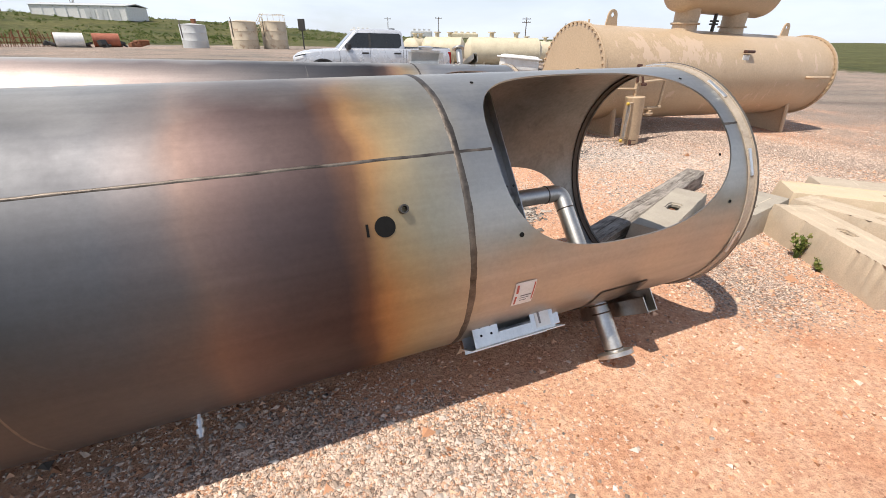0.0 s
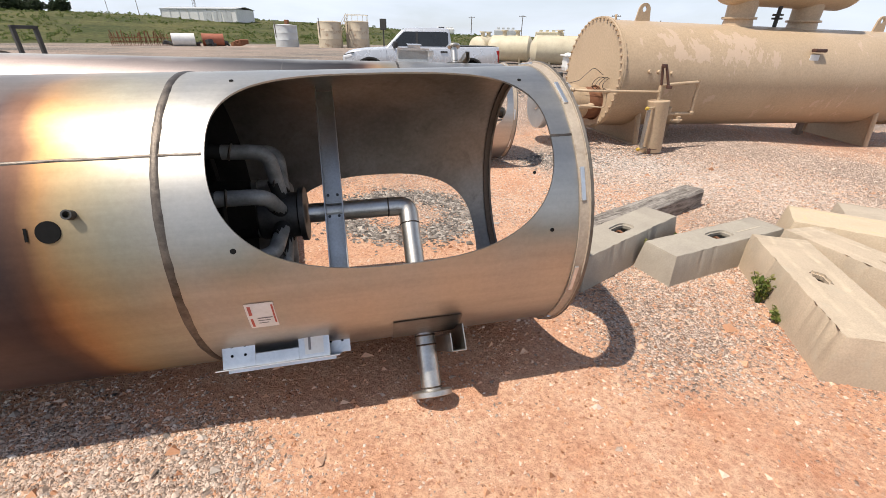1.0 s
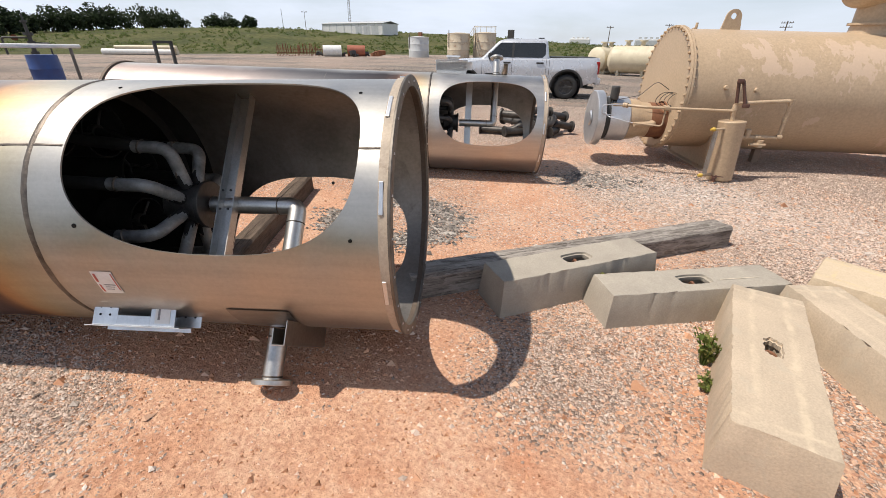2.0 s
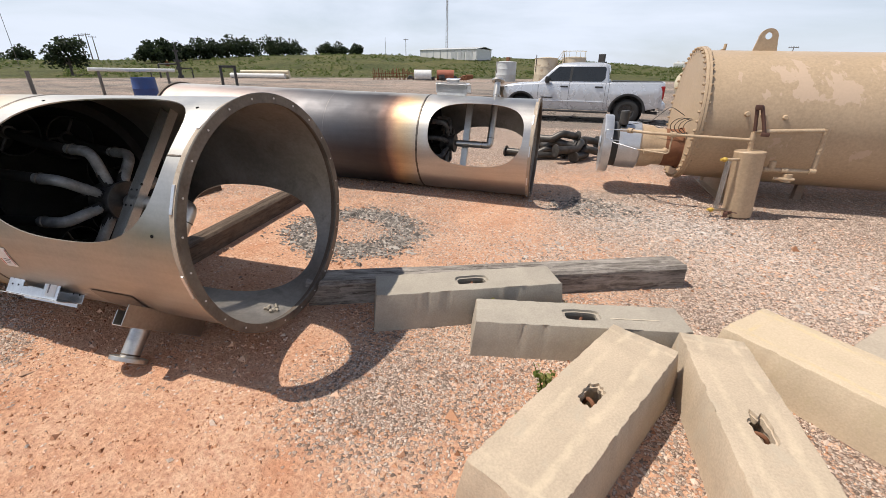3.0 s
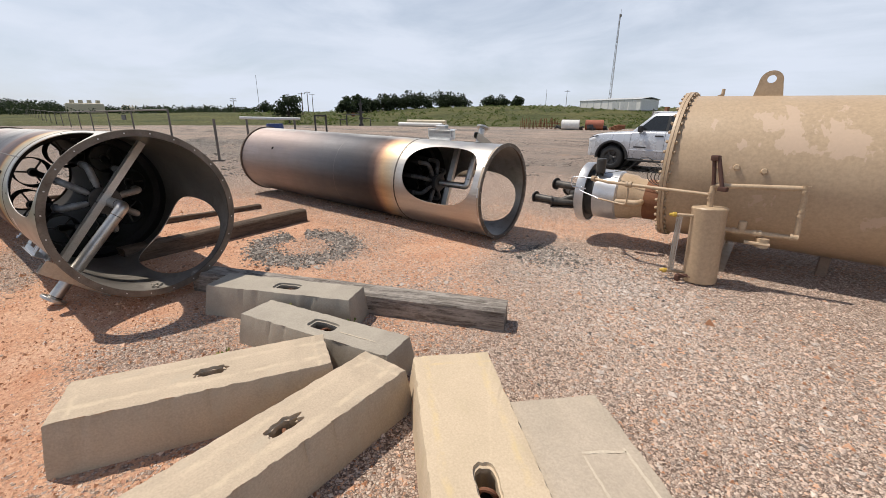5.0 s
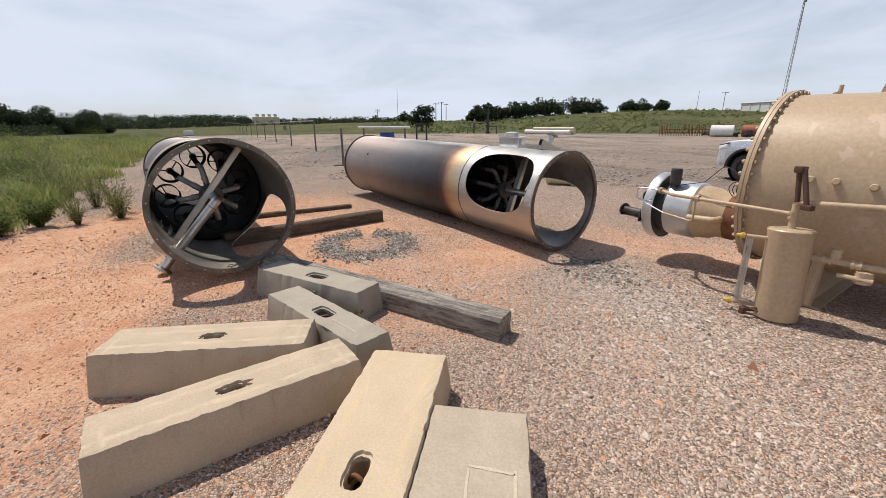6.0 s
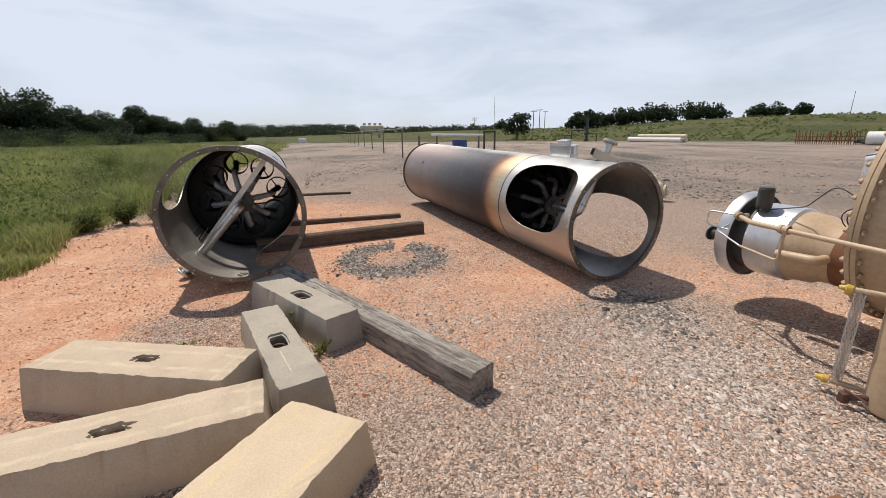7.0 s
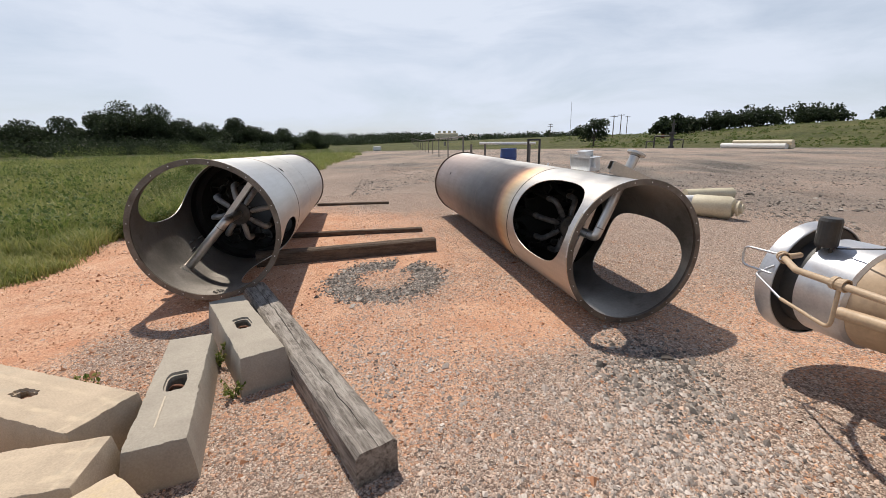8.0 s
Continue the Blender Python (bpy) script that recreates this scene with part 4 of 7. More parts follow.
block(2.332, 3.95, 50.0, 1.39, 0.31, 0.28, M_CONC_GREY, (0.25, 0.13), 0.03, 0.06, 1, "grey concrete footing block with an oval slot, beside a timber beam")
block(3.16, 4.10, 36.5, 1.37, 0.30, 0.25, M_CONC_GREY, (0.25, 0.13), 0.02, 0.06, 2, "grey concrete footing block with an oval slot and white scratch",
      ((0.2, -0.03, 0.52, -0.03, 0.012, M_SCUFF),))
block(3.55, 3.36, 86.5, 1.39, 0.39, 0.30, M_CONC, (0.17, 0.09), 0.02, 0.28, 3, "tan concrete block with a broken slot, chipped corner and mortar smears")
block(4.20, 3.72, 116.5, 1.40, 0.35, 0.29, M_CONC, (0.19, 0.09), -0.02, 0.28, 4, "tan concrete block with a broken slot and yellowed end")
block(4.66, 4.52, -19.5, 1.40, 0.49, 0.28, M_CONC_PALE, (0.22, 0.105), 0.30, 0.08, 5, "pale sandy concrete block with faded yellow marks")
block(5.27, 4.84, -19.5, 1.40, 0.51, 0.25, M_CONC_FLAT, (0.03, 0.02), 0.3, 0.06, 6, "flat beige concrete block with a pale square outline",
      ((-0.3, -0.02, -0.28, 0.19, 0.02, M_SCUFF), (-0.3, 0.19, 0.2, 0.19, 0.02, M_SCUFF), (-0.28, -0.02, 0.2, -0.01, 0.015, M_SCUFF)))


def timber(name, a, b, w, h, mat, label, seed, z0=0.0):
    """A sawn timber from a to b, with worn edges, checks and split ends."""
    d = Vector((b[0] - a[0], b[1] - a[1], 0))
    l = d.length
    bm = BM()
    nx, prof = max(12, int(l / 0.03)), []
    c = min(w, h) * 0.12
    for y, z in ((-w / 2, 0), (-w / 2, h * 0.33), (-w / 2, h * 0.66), (-w / 2, h - c), (-w / 2 + c, h), (-w * 0.17, h), (-0.007, h), (-0.0055, h - 0.045), (0.0015, h - 0.045), (0.004, h), (w * 0.17, h), (w / 2 - c, h), (w / 2, h - c), (w / 2, h * 0.66), (w / 2, h * 0.33), (w / 2, 0)):
        prof.append((y, z))
    rows = []
    for i in range(nx + 1):
        x = -l / 2 + l * i / nx
        row = []
        for k, (y, z) in enumerate(prof):
            v = noise.noise_vector((x * 1.6 + seed, y * 9, z * 9))
            g = noise.noise((x * 0.9 + seed * 3, k * 1.7, 5.0))
            split = noise.noise((x * 1.1 + seed * 3, 1.0, 5.0))
            crack = -0.02 if (k == 2 and g > 0) else 0.0
            wide = min(1.0, max(0.12, 0.55 + 1.6 * split))
            yy, zz = y, z + v.z * 0.008 * (z > 0)
            if k in (6, 7, 8, 9):
                yy = y * wide + 0.05 * noise.noise((x * 0.9, seed, 2.0)) + 0.012 * noise.noise((x * 7, seed, 2.0))
                zz = h + (z - h) * wide + v.z * 0.008
            if k == 2:
                yy += -math.copysign(1, y) * crack * -0.6
            row.append(bm.verts.new((x + (v.x * 0.012 if i in (0, nx) else 0), yy + v.y * 0.005, max(0, zz))))
        rows.append(row)
    for p, q in zip(rows, rows[1:]):
        for k in range(len(prof) - 1):
            bm.faces.new((p[k], q[k], q[k + 1], p[k + 1]))
        bm.faces.new((p[-1], q[-1], q[0], p[0]))
    bm.faces.new(rows[0])
    bm.faces.new(rows[-1][::-1])
    bmesh.ops.recalc_face_normals(bm, faces=bm.faces)
    ob = part(name, bm, mat, None, "", True, pose((a[0] + b[0]) / 2, (a[1] + b[1]) / 2, z0, 0, 0, math.degrees(math.atan2(d.y, d.x))))
    return tagged(ob, label, "timber beam", "timbers on the ground")


timber("timber_beam", (1.25, 3.24), (3.42, 5.62), 0.24, 0.205, M_WOOD, "weathered grey timber beam with splits, lying on gravel", 1)
timber("timber_beam", (-1.39, 4.72), (0.02, 2.35), 0.20, 0.20, M_WOOD2, "dark timber sleeper under the steel shell", 2)
timber("timber_beam", (-2.72, 4.13), (-1.75, 1.75), 0.10, 0.09, M_WOOD2, "thin dark timber lying beside the steel shell", 3)
timber("timber_beam", (-6.25, 2.10), (-5.55, 0.2), 0.12, 0.08, M_WOOD2, "thin dark timber under the shell's rear end", 4)

# ---- tan pressure tank ----
TANK = pose(2.42, 9.14, 1.14, 0, 0.9, 24.4)
R_T, L_T = 0.90, 7.3
tank = thing("storage_tank", TANK, "tan painted horizontal steel tank with bolted ends and peeled patches", "tank")
bm = BM()
lathe(bm, [(0.04 + (L_T - 0.08) * i / 8, R_T) for i in range(9)], seg=80)
barrel = part("barrel", bm, M_TANFLAKE, tank, "", True)
for x, s in ((0.0, 1), (L_T, -1)):
    bm = BM()
    lathe(bm, [(0, 0), (0, 0.945), (0.03, 0.95), (0.034, 0.95), (0.034, 0.94), (0.04, 0.94), (0.04, 0.95), (0.072, 0.95), (0.072, 0.89)], (x, 0, 0), (s, 0, 0), 80)
    end = part("end_plate", bm, M_TAN, tank, "bolted round end plate", True)
    b0 = BM()
    pipe(b0, [(-0.035, 0, 0), (0.1, 0, 0)], 0.010, 6)
    disc(b0, (-0.028, 0, 0), (1, 0, 0), 0.021, 0.022, 6)
    disc(b0, (0.075, 0, 0), (1, 0, 0), 0.021, 0.02, 6)
    me = bpy.data.meshes.new("bolt")
    b0.to_mesh(me)
    b0.free()
    me.materials.append(M_TAN_DARK)
    for k in range(48):
        a = 2 * math.pi * k / 48
        ob = new("bolt", me)
        ob.parent = end
        ob.matrix_local = Matrix.Translation((x, 0.922 * math.cos(a), 0.922 * math.sin(a))) @ (Matrix.Identity(4) if s > 0 else pose(0, 0, 0, 0, 0, 180))


def lug(x):
    bm = BM()
    prof = [(-0.15, -0.02), (-0.12, 0.14)] + [(0.115 * math.sin(a), 0.17 + 0.115 * math.cos(a)) for a in (radians(-80 + 16 * i) for i in range(11))] + [(0.12, 0.14), (0.15, -0.02)]
    hole = [(0.045 * math.cos(a), 0.19 + 0.045 * math.sin(a)) for a in (2 * math.pi * i / 16 for i in range(16))]
    sides = []
    for y in (-0.015, 0.015):
        o = [bm.verts.new((px, y, pz)) for px, pz in prof]
        h = [bm.verts.new((px, y, pz)) for px, pz in hole]
        es = [bm.edges.new((l[i], l[(i + 1) % len(l)])) for l in (o, h) for i in range(len(l))]
        bmesh.ops.triangle_fill(bm, use_beauty=True, edges=es)
        sides.append((o, h))
    for a, b in zip(*sides):
        for i in range(len(a)):
            j = (i + 1) % len(a)
            bm.faces.new((a[i], a[j], b[j], b[i]))
    bmesh.ops.recalc_face_normals(bm, faces=bm.faces)
    return part("lifting_lug", bm, M_TAN, tank, "flat lifting lug with a round eye", False, pose(x, 0, R_T - 0.005))


lug(0.82)
lug(6.3)
for x in (0.35, 0.32):
    bm = BM()
    pipe(bm, [(x if x == 0.35 else 0.34, 0.1, R_T - 0.03), (x, 0.1, R_T + (0.09 if x == 0.35 else 0.02))], 0.02 if x == 0.35 else 0.03, 10)
    part("vent_stub", bm, M_TAN_DARK, tank, "", True)

# saddles and legs
for x, dz in ((0.72, 0.0), (6.35, 0.28)):
    bm = BM()
    hh = 1.14 + dz
    ys = [-0.62 + 1.24 * i / 14 for i in range(15)]
    for sx in (-0.012, 0.012):
        up = [bm.verts.new((x + sx, y, -math.sqrt(max(0.01, R_T ** 2 - y * y)) + 0.01)) for y in ys]
        dn = [bm.verts.new((x + sx, y * 1.15, -hh)) for y in ys]
        for i in range(14):
            bm.faces.new((up[i], up[i + 1], dn[i + 1], dn[i]))
    part("saddle_web", bm, M_TAN, tank, "tan steel saddle plate")
    bm = BM()
    box(bm, (0.24, 1.5, 0.02), (x, 0, -hh + 0.012), bevel=0.004)
    part("saddle_foot", bm, M_TAN_DARK, tank)
    for y in (-0.72, 0.72):
        bm = BM()
        pipe(bm, [(x, y * 0.86, -0.5), (x, y, -hh + 0.02)], 0.05, 8)
        part("saddle_leg", bm, M_TAN, tank)
for x, y in ((1.75, -0.15), (5.5, 0.15)):
    bm = BM()
    box(bm, (0.1, 0.1, 0.36), (x, y, -R_T - 0.12), bevel=0.01)
    box(bm, (0.16, 0.16, 0.06), (x, y, -R_T - 0.24), bevel=0.02)
    part("drain_leg", bm, M_RUSTSTEEL, tank)

# upper vessel on two necks
up = part("upper_vessel", lathe(BM(), [(2.32, 0), (2.34, 0.2), (2.42, 0.38), (2.5, 0.45), (2.55, 0.46), (5.0, 0.46), (5.08, 0.44), (5.2, 0.34), (5.28, 0.16), (5.3, 0)], (0, 0, 1.68), (1, 0, 0), 48), M_TAN, tank, "smaller tan vessel carried above the tank", True)
for x in (2.85, 4.35):
    bm = BM()
    lathe(bm, [(0.86, 0.26), (0.98, 0.24), (1.0, 0.24), (1.0, 0.29), (1.03, 0.29), (1.03, 0.24), (1.3, 0.25)], (x, 0, 0), (0, 0, 1), 28)
    part("neck", bm, M_TAN, up, "", True)
bm = BM()
pipe(bm, [(3.6, -0.1, 0.88), (3.6, -0.1, 1.28)], 0.035, 10)
disc(bm, (3.6, -0.1, 1.02), (0, 0, 1), 0.09, 0.03, 14)
disc(bm, (3.6, -0.1, 1.08), (0, 0, 1), 0.09, 0.03, 14)
part("bridle_valve", bm, M_BLACKPAINT, up, "dark valve between the vessels", True)

# side fittings
bm = BM()
box(bm, (0.26, 0.1, 0.06), (4.0, -R_T * 0.86 - 0.05, 0.52), bevel=0.02)
part("junction_box", bm, M_BROWN, tank, "small dark fitting box")
bm = BM()
box(bm, (0.2, 0.015, 0.1), (3.95, -R_T * 0.91 - 0.0, 0.40), bevel=0.004)
part("name_plate", bm, M_WHITE, tank, "small white plate")
for pts, r, mt in ((bend([(6.2, -0.86, 0.02), (6.2, -1.0, 0.02), (6.9, -1.0, 0.02)], 0.05), 0.03, M_TAN_DARK), (bend([(7.3, 0.2, 0.5), (7.75, 0.2, 0.5)], 0.05), 0.09, M_TAN_DARK),
                   ([(7.3, -0.4, -0.1), (7.55, -0.4, -0.1)], 0.06, M_TAN_DARK)):
    bm = BM()
    pipe(bm, pts, r, 12)
    part("side_pipe", bm, mt, tank, "", True)
bm = BM()
disc(bm, (7.7, 0.2, 0.5), (1, 0, 0), 0.17, 0.08, 20)
part("nozzle_flange", bm, M_TAN_DARK, tank, "", True)
for x, z in ((0.55, 0.12), (0.73, 0.12), (0.98, 0.1)):
    y = -math.sqrt(R_T ** 2 - z * z)
    bm = BM()
    lathe(bm, [(-0.03, 0.032), (0.02, 0.032), (0.035, 0.024), (0.035, 0)], (x, y, z), (0, y, z), 14)
    part("half_coupling", bm, M_TAN_DARK, tank, "", True)

# burner drum on the end plate
bc = Vector((0, -0.265, -0.46))
drum = part("burner_drum", lathe(BM(), [(-0.9, 0.30), (-0.9, 0.35), (-0.60, 0.35), (-0.58, 0.33), (-0.58, 0.27)], bc, (1, 0, 0), 40), M_ALU, tank, "silver burner drum", True)
bm = BM()
lathe(bm, [(-1.13, 0), (-1.13, 0.425), (-1.12, 0.436), (-1.01, 0.436), (-1.0, 0.43), (-1.0, 0.422), (-1.11, 0.422)], bc, (1, 0, 0), 48)
part("drum_cover", bm, M_ALU, drum, "round silver cover", True)
bm = BM()
lathe(bm, [(-1.10, 0.415), (-1.015, 0.415), (-1.015, 0.335), (-0.895, 0.335)], bc, (1, 0, 0), 40)
part("screen_band", bm, M_BLACKPAINT, drum, "black screened air gap", True)
bm = BM()
lathe(bm, [(-1.16, 0), (-1.16, 0.1), (-1.14, 0.12)], bc, (1, 0, 0), 24)
part("flame_arrestor_hub", bm, M_GALV, drum, "", True)
bm = BM()
lathe(bm, [(-0.6, 0.329), (-0.42, 0.31), (-0.36, 0.275), (-0.2, 0.27)], bc, (1, 0, 0), 36)
part("fire_tube", bm, M_TAN, drum, "tan tapered fire tube", True)
bm = BM()
lathe(bm, [(-0.24, 0.275), (0.0, 0.275), (0.0, 0.3), (-0.03, 0.3)], bc, (1, 0, 0), 36)
part("rusted_collar", bm, M_RUST, drum, "rusty brown collar", True)
bm = BM()
lathe(bm, [(0.32, 0), (0.32, 0.06), (0.34, 0.066), (0.50, 0.066), (0.52, 0.058), (0.52, 0)], bc + Vector((-0.87, -0.2, 0)), (0, 0, 1), 20)
pipe(bm, [bc + Vector((-0.91, -0.2, 0.33)), bc + Vector((-0.91, -0.2, 0.22))], 0.012, 6)
pipe(bm, [bc + Vector((-0.83, -0.2, 0.33)), bc + Vector((-0.83, -0.2, 0.22))], 0.012, 6)
part("ignitor_box", bm, M_BLACKPAINT, drum, "small black control box")
bm = BM()
pipe(bm, bend([bc + Vector((-0.25, -0.3, 0.0)), bc + Vector((-0.25, -0.42, 0.0)), bc + Vector((-0.55, -0.42, -0.02))], 0.05), 0.04, 10)
part("pilot_pipe", bm, M_TAN_DARK, drum, "", True)
bm = BM()
for k in range(4):
    o = bc + Vector((-0.1 + 0.02 * k, -0.25 - 0.03 * k, 0.35))
    pipe(bm, [o + Vector((0.14 * math.cos(a) + 0.03 * k, 0.03 * math.sin(2 * a), 0.11 * math.sin(a))) for a in (2 * math.pi * i / 18 for i in range(19))], 0.005, 5)
pipe(bm, bend([bc + Vector((-0.8, -0.2, 0.32)), bc + Vector((-0.5, -0.25, 0.4)), bc + Vector((-0.3, -0.3, 0.62)), bc + Vector((-0.1, -0.3, 0.5))], 0.1), 0.005, 5)
part("cable", bm, M_BLACKPAINT, drum, "loose thin dark cable")

# gas scrubber pot with its piping
POT = Vector((3.50, 8.24, 0.0))
pot = thing("scrubber_pot", Matrix.Translation(POT), "tan upright scrubber pot with brown valve and piping", "scrubber pot")
bm = BM()
lathe(bm, [(0.0, 0), (0.0, 0.165), (0.02, 0.17), (0.80, 0.17), (0.815, 0.175), (0.83, 0.175), (0.84, 0.165), (0.845, 0)], (0.02, 0, 0.0), (-0.06, 0.02, 1), 36)
part("pot_body", bm, M_TAN, pot, "", True)


def line(pts, r, mt, nm="gas_pipe", bendr=0.05, label=""):
    bm = BM()
    pipe(bm, bend([Vector(p) - POT for p in pts], bendr, 5) if len(pts) > 2 else [Vector(p) - POT for p in pts], r, 12)
    return part(nm, bm, mt, pot, label, True)


def joint(p, r=0.04, d=(1, 0, 0), l=0.06):
    bm = BM()
    d = Vector(d).normalized()
    lathe(bm, [(-l / 2, r * 0.8), (-l / 2, r), (-l / 6, r), (-l / 6, r * 0.85), (l / 6, r * 0.85), (l / 6, r), (l / 2, r), (l / 2, r * 0.8)], Vector(p) - POT, d, 14)
    return part("pipe_union", bm, M_TAN_DARK, pot)


A = Vector((0.915, 0.4035, 0))
line([(3.46, 8.26, 0.82), (3.45, 8.27, 1.06)], 0.03, M_TAN_DARK)
line([(3.45, 8.27, 1.07), (4.12, 8.64, 1.11), (4.13, 8.68, 0.60), (3.62, 8.42, 0.60)], 0.027, M_TAN_DARK)
line([(3.62, 8.42, 0.60), (3.52, 8.30, 0.60)], 0.027, M_TAN_DARK)
line([(3.45, 8.25, 0.97), (2.35, 7.92, 0.98), (2.05, 8.0, 0.98), (1.85, 8.2, 0.95)], 0.02, M_TAN_DARK)
line([(2.6, 8.0, 1.0), (2.6, 8.0, 0.72), (2.2, 7.95, 0.74)], 0.011, M_TAN_DARK)
line([(2.2, 7.95, 0.74), (1.85, 7.95, 0.80), (1.76, 8.1, 0.84)], 0.008, M_GALV)
line([(2.0, 8.02, 0.98), (1.74, 7.9, 0.98), (1.74, 7.9, 0.84), (1.9, 8.02, 0.82)], 0.008, M_GALV, "sense_tube")
for p, d in (((4.12, 8.64, 1.10), (0, 0, 1)), ((4.125, 8.66, 0.86), (0, 0, 1)), ((4.12, 8.66, 0.61), (1, 0.5, 0)), ((3.85, 8.53, 0.6), (1, 0.5, 0)), ((3.68, 8.45, 0.6), (1, 0.5, 0)), ((2.6, 8.0, 0.98), (1, 0.4, 0)), ((2.05, 8.0, 0.98), (1, -0.3, 0)), ((3.45, 8.26, 0.96), (0, 0, 1))):
    joint(p, 0.037, d, 0.07)
bm = BM()
for p, r in (((3.9, 8.56, 0.51), 0.06), ((3.72, 8.47, 0.66), 0.04)):
    lathe(bm, [(-0.05, 0), (-0.05, r), (0.05, r), (0.06, 0)], Vector(p) - POT, (0, 0, 1), 14)
pipe(bm, [Vector((3.78, 8.45, 0.5)) - POT, Vector((3.98, 8.55, 0.5)) - POT], 0.02, 8)
part("drip_valve", bm, M_TAN_DARK, pot, "", True)
bm = BM()
pipe(bm, bend([Vector((3.455, 8.26, 1.08)) - POT, Vector((3.41, 8.26, 1.36)) - POT, Vector((3.46, 8.25, 1.37)) - POT, Vector((3.56, 8.24, 1.06)) - POT], 0.02), 0.021, 10)
box(bm, (0.09, 0.06, 0.05), Vector((3.57, 8.24, 1.05)) - POT, bevel=0.012)
box(bm, (0.08, 0.07, 0.06), Vector((3.43, 8.25, 1.36)) - POT, bevel=0.015)
part("relief_valve", bm, M_BROWN, pot, "dark brown angled relief valve", True)
for z in (0.74, 0.08):
    line([(3.42, 8.14, z), (3.28, 8.0, z)], 0.018, M_TAN_DARK, "gauge_arm")
    bm = BM()
    lathe(bm, [(-0.02, 0), (-0.02, 0.026), (0.01, 0.03), (0.02, 0.02), (0.05, 0.014), (0.05, 0)], Vector((3.26, 7.98, z)) - POT, (-0.7, -0.7, 0), 12)
    part("gauge_valve", bm, M_YVALVE, pot, "yellow gauge valve")
bm = BM()
for k in range(10):
    a = 2 * math.pi * k / 10
    for s in (1, -1):
        pipe(bm, [Vector((3.30, 8.02, 0.1 + 0.62 * i / 12)) - POT + Vector((0.028 * math.cos(a + s * i * 0.5), 0.028 * math.sin(a + s * i * 0.5), 0)) for i in range(13)], 0.0022, 4, False)
pipe(bm, [Vector((3.30, 8.02, 0.08)) - POT, Vector((3.30, 8.02, 0.74)) - POT], 0.012, 8)
tagged(part("sight_glass_guard", bm, M_PIPE, pot, "mesh guard round the sight glass"), kind="stuff")
bm = BM()
pipe(bm, [Vector((3.47, 8.1, 0.07)) - POT, Vector((3.44, 7.98, 0.06)) - POT], 0.02, 8)
box(bm, (0.05, 0.05, 0.07), Vector((3.43, 7.97, 0.05)) - POT, bevel=0.012)
pipe(bm, [Vector((3.4, 7.99, 0.09)) - POT, Vector((3.55, 8.0, 0.09)) - POT], 0.007, 6)
part("drain_valve", bm, M_BROWN, pot, "dark drain valve")

# ---- pickup truck ----
M_SILVER = worn("silver_car_paint", (0.56, 0.58, 0.62), (0.53, 0.55, 0.59), 0.28, 0.35, 2, 200, 0.0)
M_GLASS = worn("dark_car_glass", (0.012, 0.014, 0.016), (0.02, 0.022, 0.024), 0.06, 0, 2, 20, 0.0, 0.001, None, (0.5, 0.6), 0.6)
M_TRIM = worn("black_plastic_trim", (0.02, 0.02, 0.021), (0.032, 0.032, 0.033), 0.6, 0, 9, 80, 0.1)
M_LENS = worn("lamp_lens", (0.75, 0.77, 0.8), (0.65, 0.67, 0.7), 0.12, 0, 6, 60, 0.0)
M_REDLENS = worn("red_lamp_lens", (0.35, 0.02, 0.02), (0.28, 0.02, 0.02), 0.15, 0, 6, 60, 0.0)
truck = thing("pickup_truck", pose(-3.1, 17.55, height(-3.1, 17.55), 0, 0, 198.5), "silver four-door pickup truck parked on gravel", "pickup truck")
FA, RA, R_WH = 1.95, -1.76, 0.415


def between(table, x):
    """Straight-line reading of a short table of (x, value)."""
    for (xa, va), (xb, vb) in zip(table, table[1:]):
        if x <= xb:
            return va + (vb - va) * max(0.0, (x - xa) / (xb - xa))
    return table[-1][1]


def body_top(x):
    return between(((-2.82, 1.385), (-1.12, 1.36), (-1.06, 1.335), (1.1, 1.325), (1.4, 1.30), (2.2, 1.255), (2.6, 1.20), (2.8, 1.13), (2.95, 1.02)), x)


def body_low(x):
    z = between(((-2.82, 0.60), (-2.4, 0.5), (-2.3, 0.43), (2.4, 0.43), (2.55, 0.45), (2.95, 0.42)), x)
    for ax in (FA, RA):
        if abs(x - ax) < 0.53:
            z = max(z, 0.43 + math.sqrt(0.53 ** 2 - (x - ax) ** 2))
    return z


def body_half(x, z):
    w = between(((-2.82, 0.93), (-2.70, 0.97), (2.3, 0.985), (2.6, 0.95), (2.8, 0.86), (2.95, 0.70)), x)
    w -= 0.05 * max(0.0, (z - 1.0) / 0.35) ** 2 + 0.05 * max(0.0, (0.62 - z) / 0.2) ** 2
    for ax in (FA, RA):
        w += 0.03 * math.exp(-((x - ax) / 0.6) ** 2) * max(0.0, 1 - abs(z - 0.95) / 0.35)
    return w


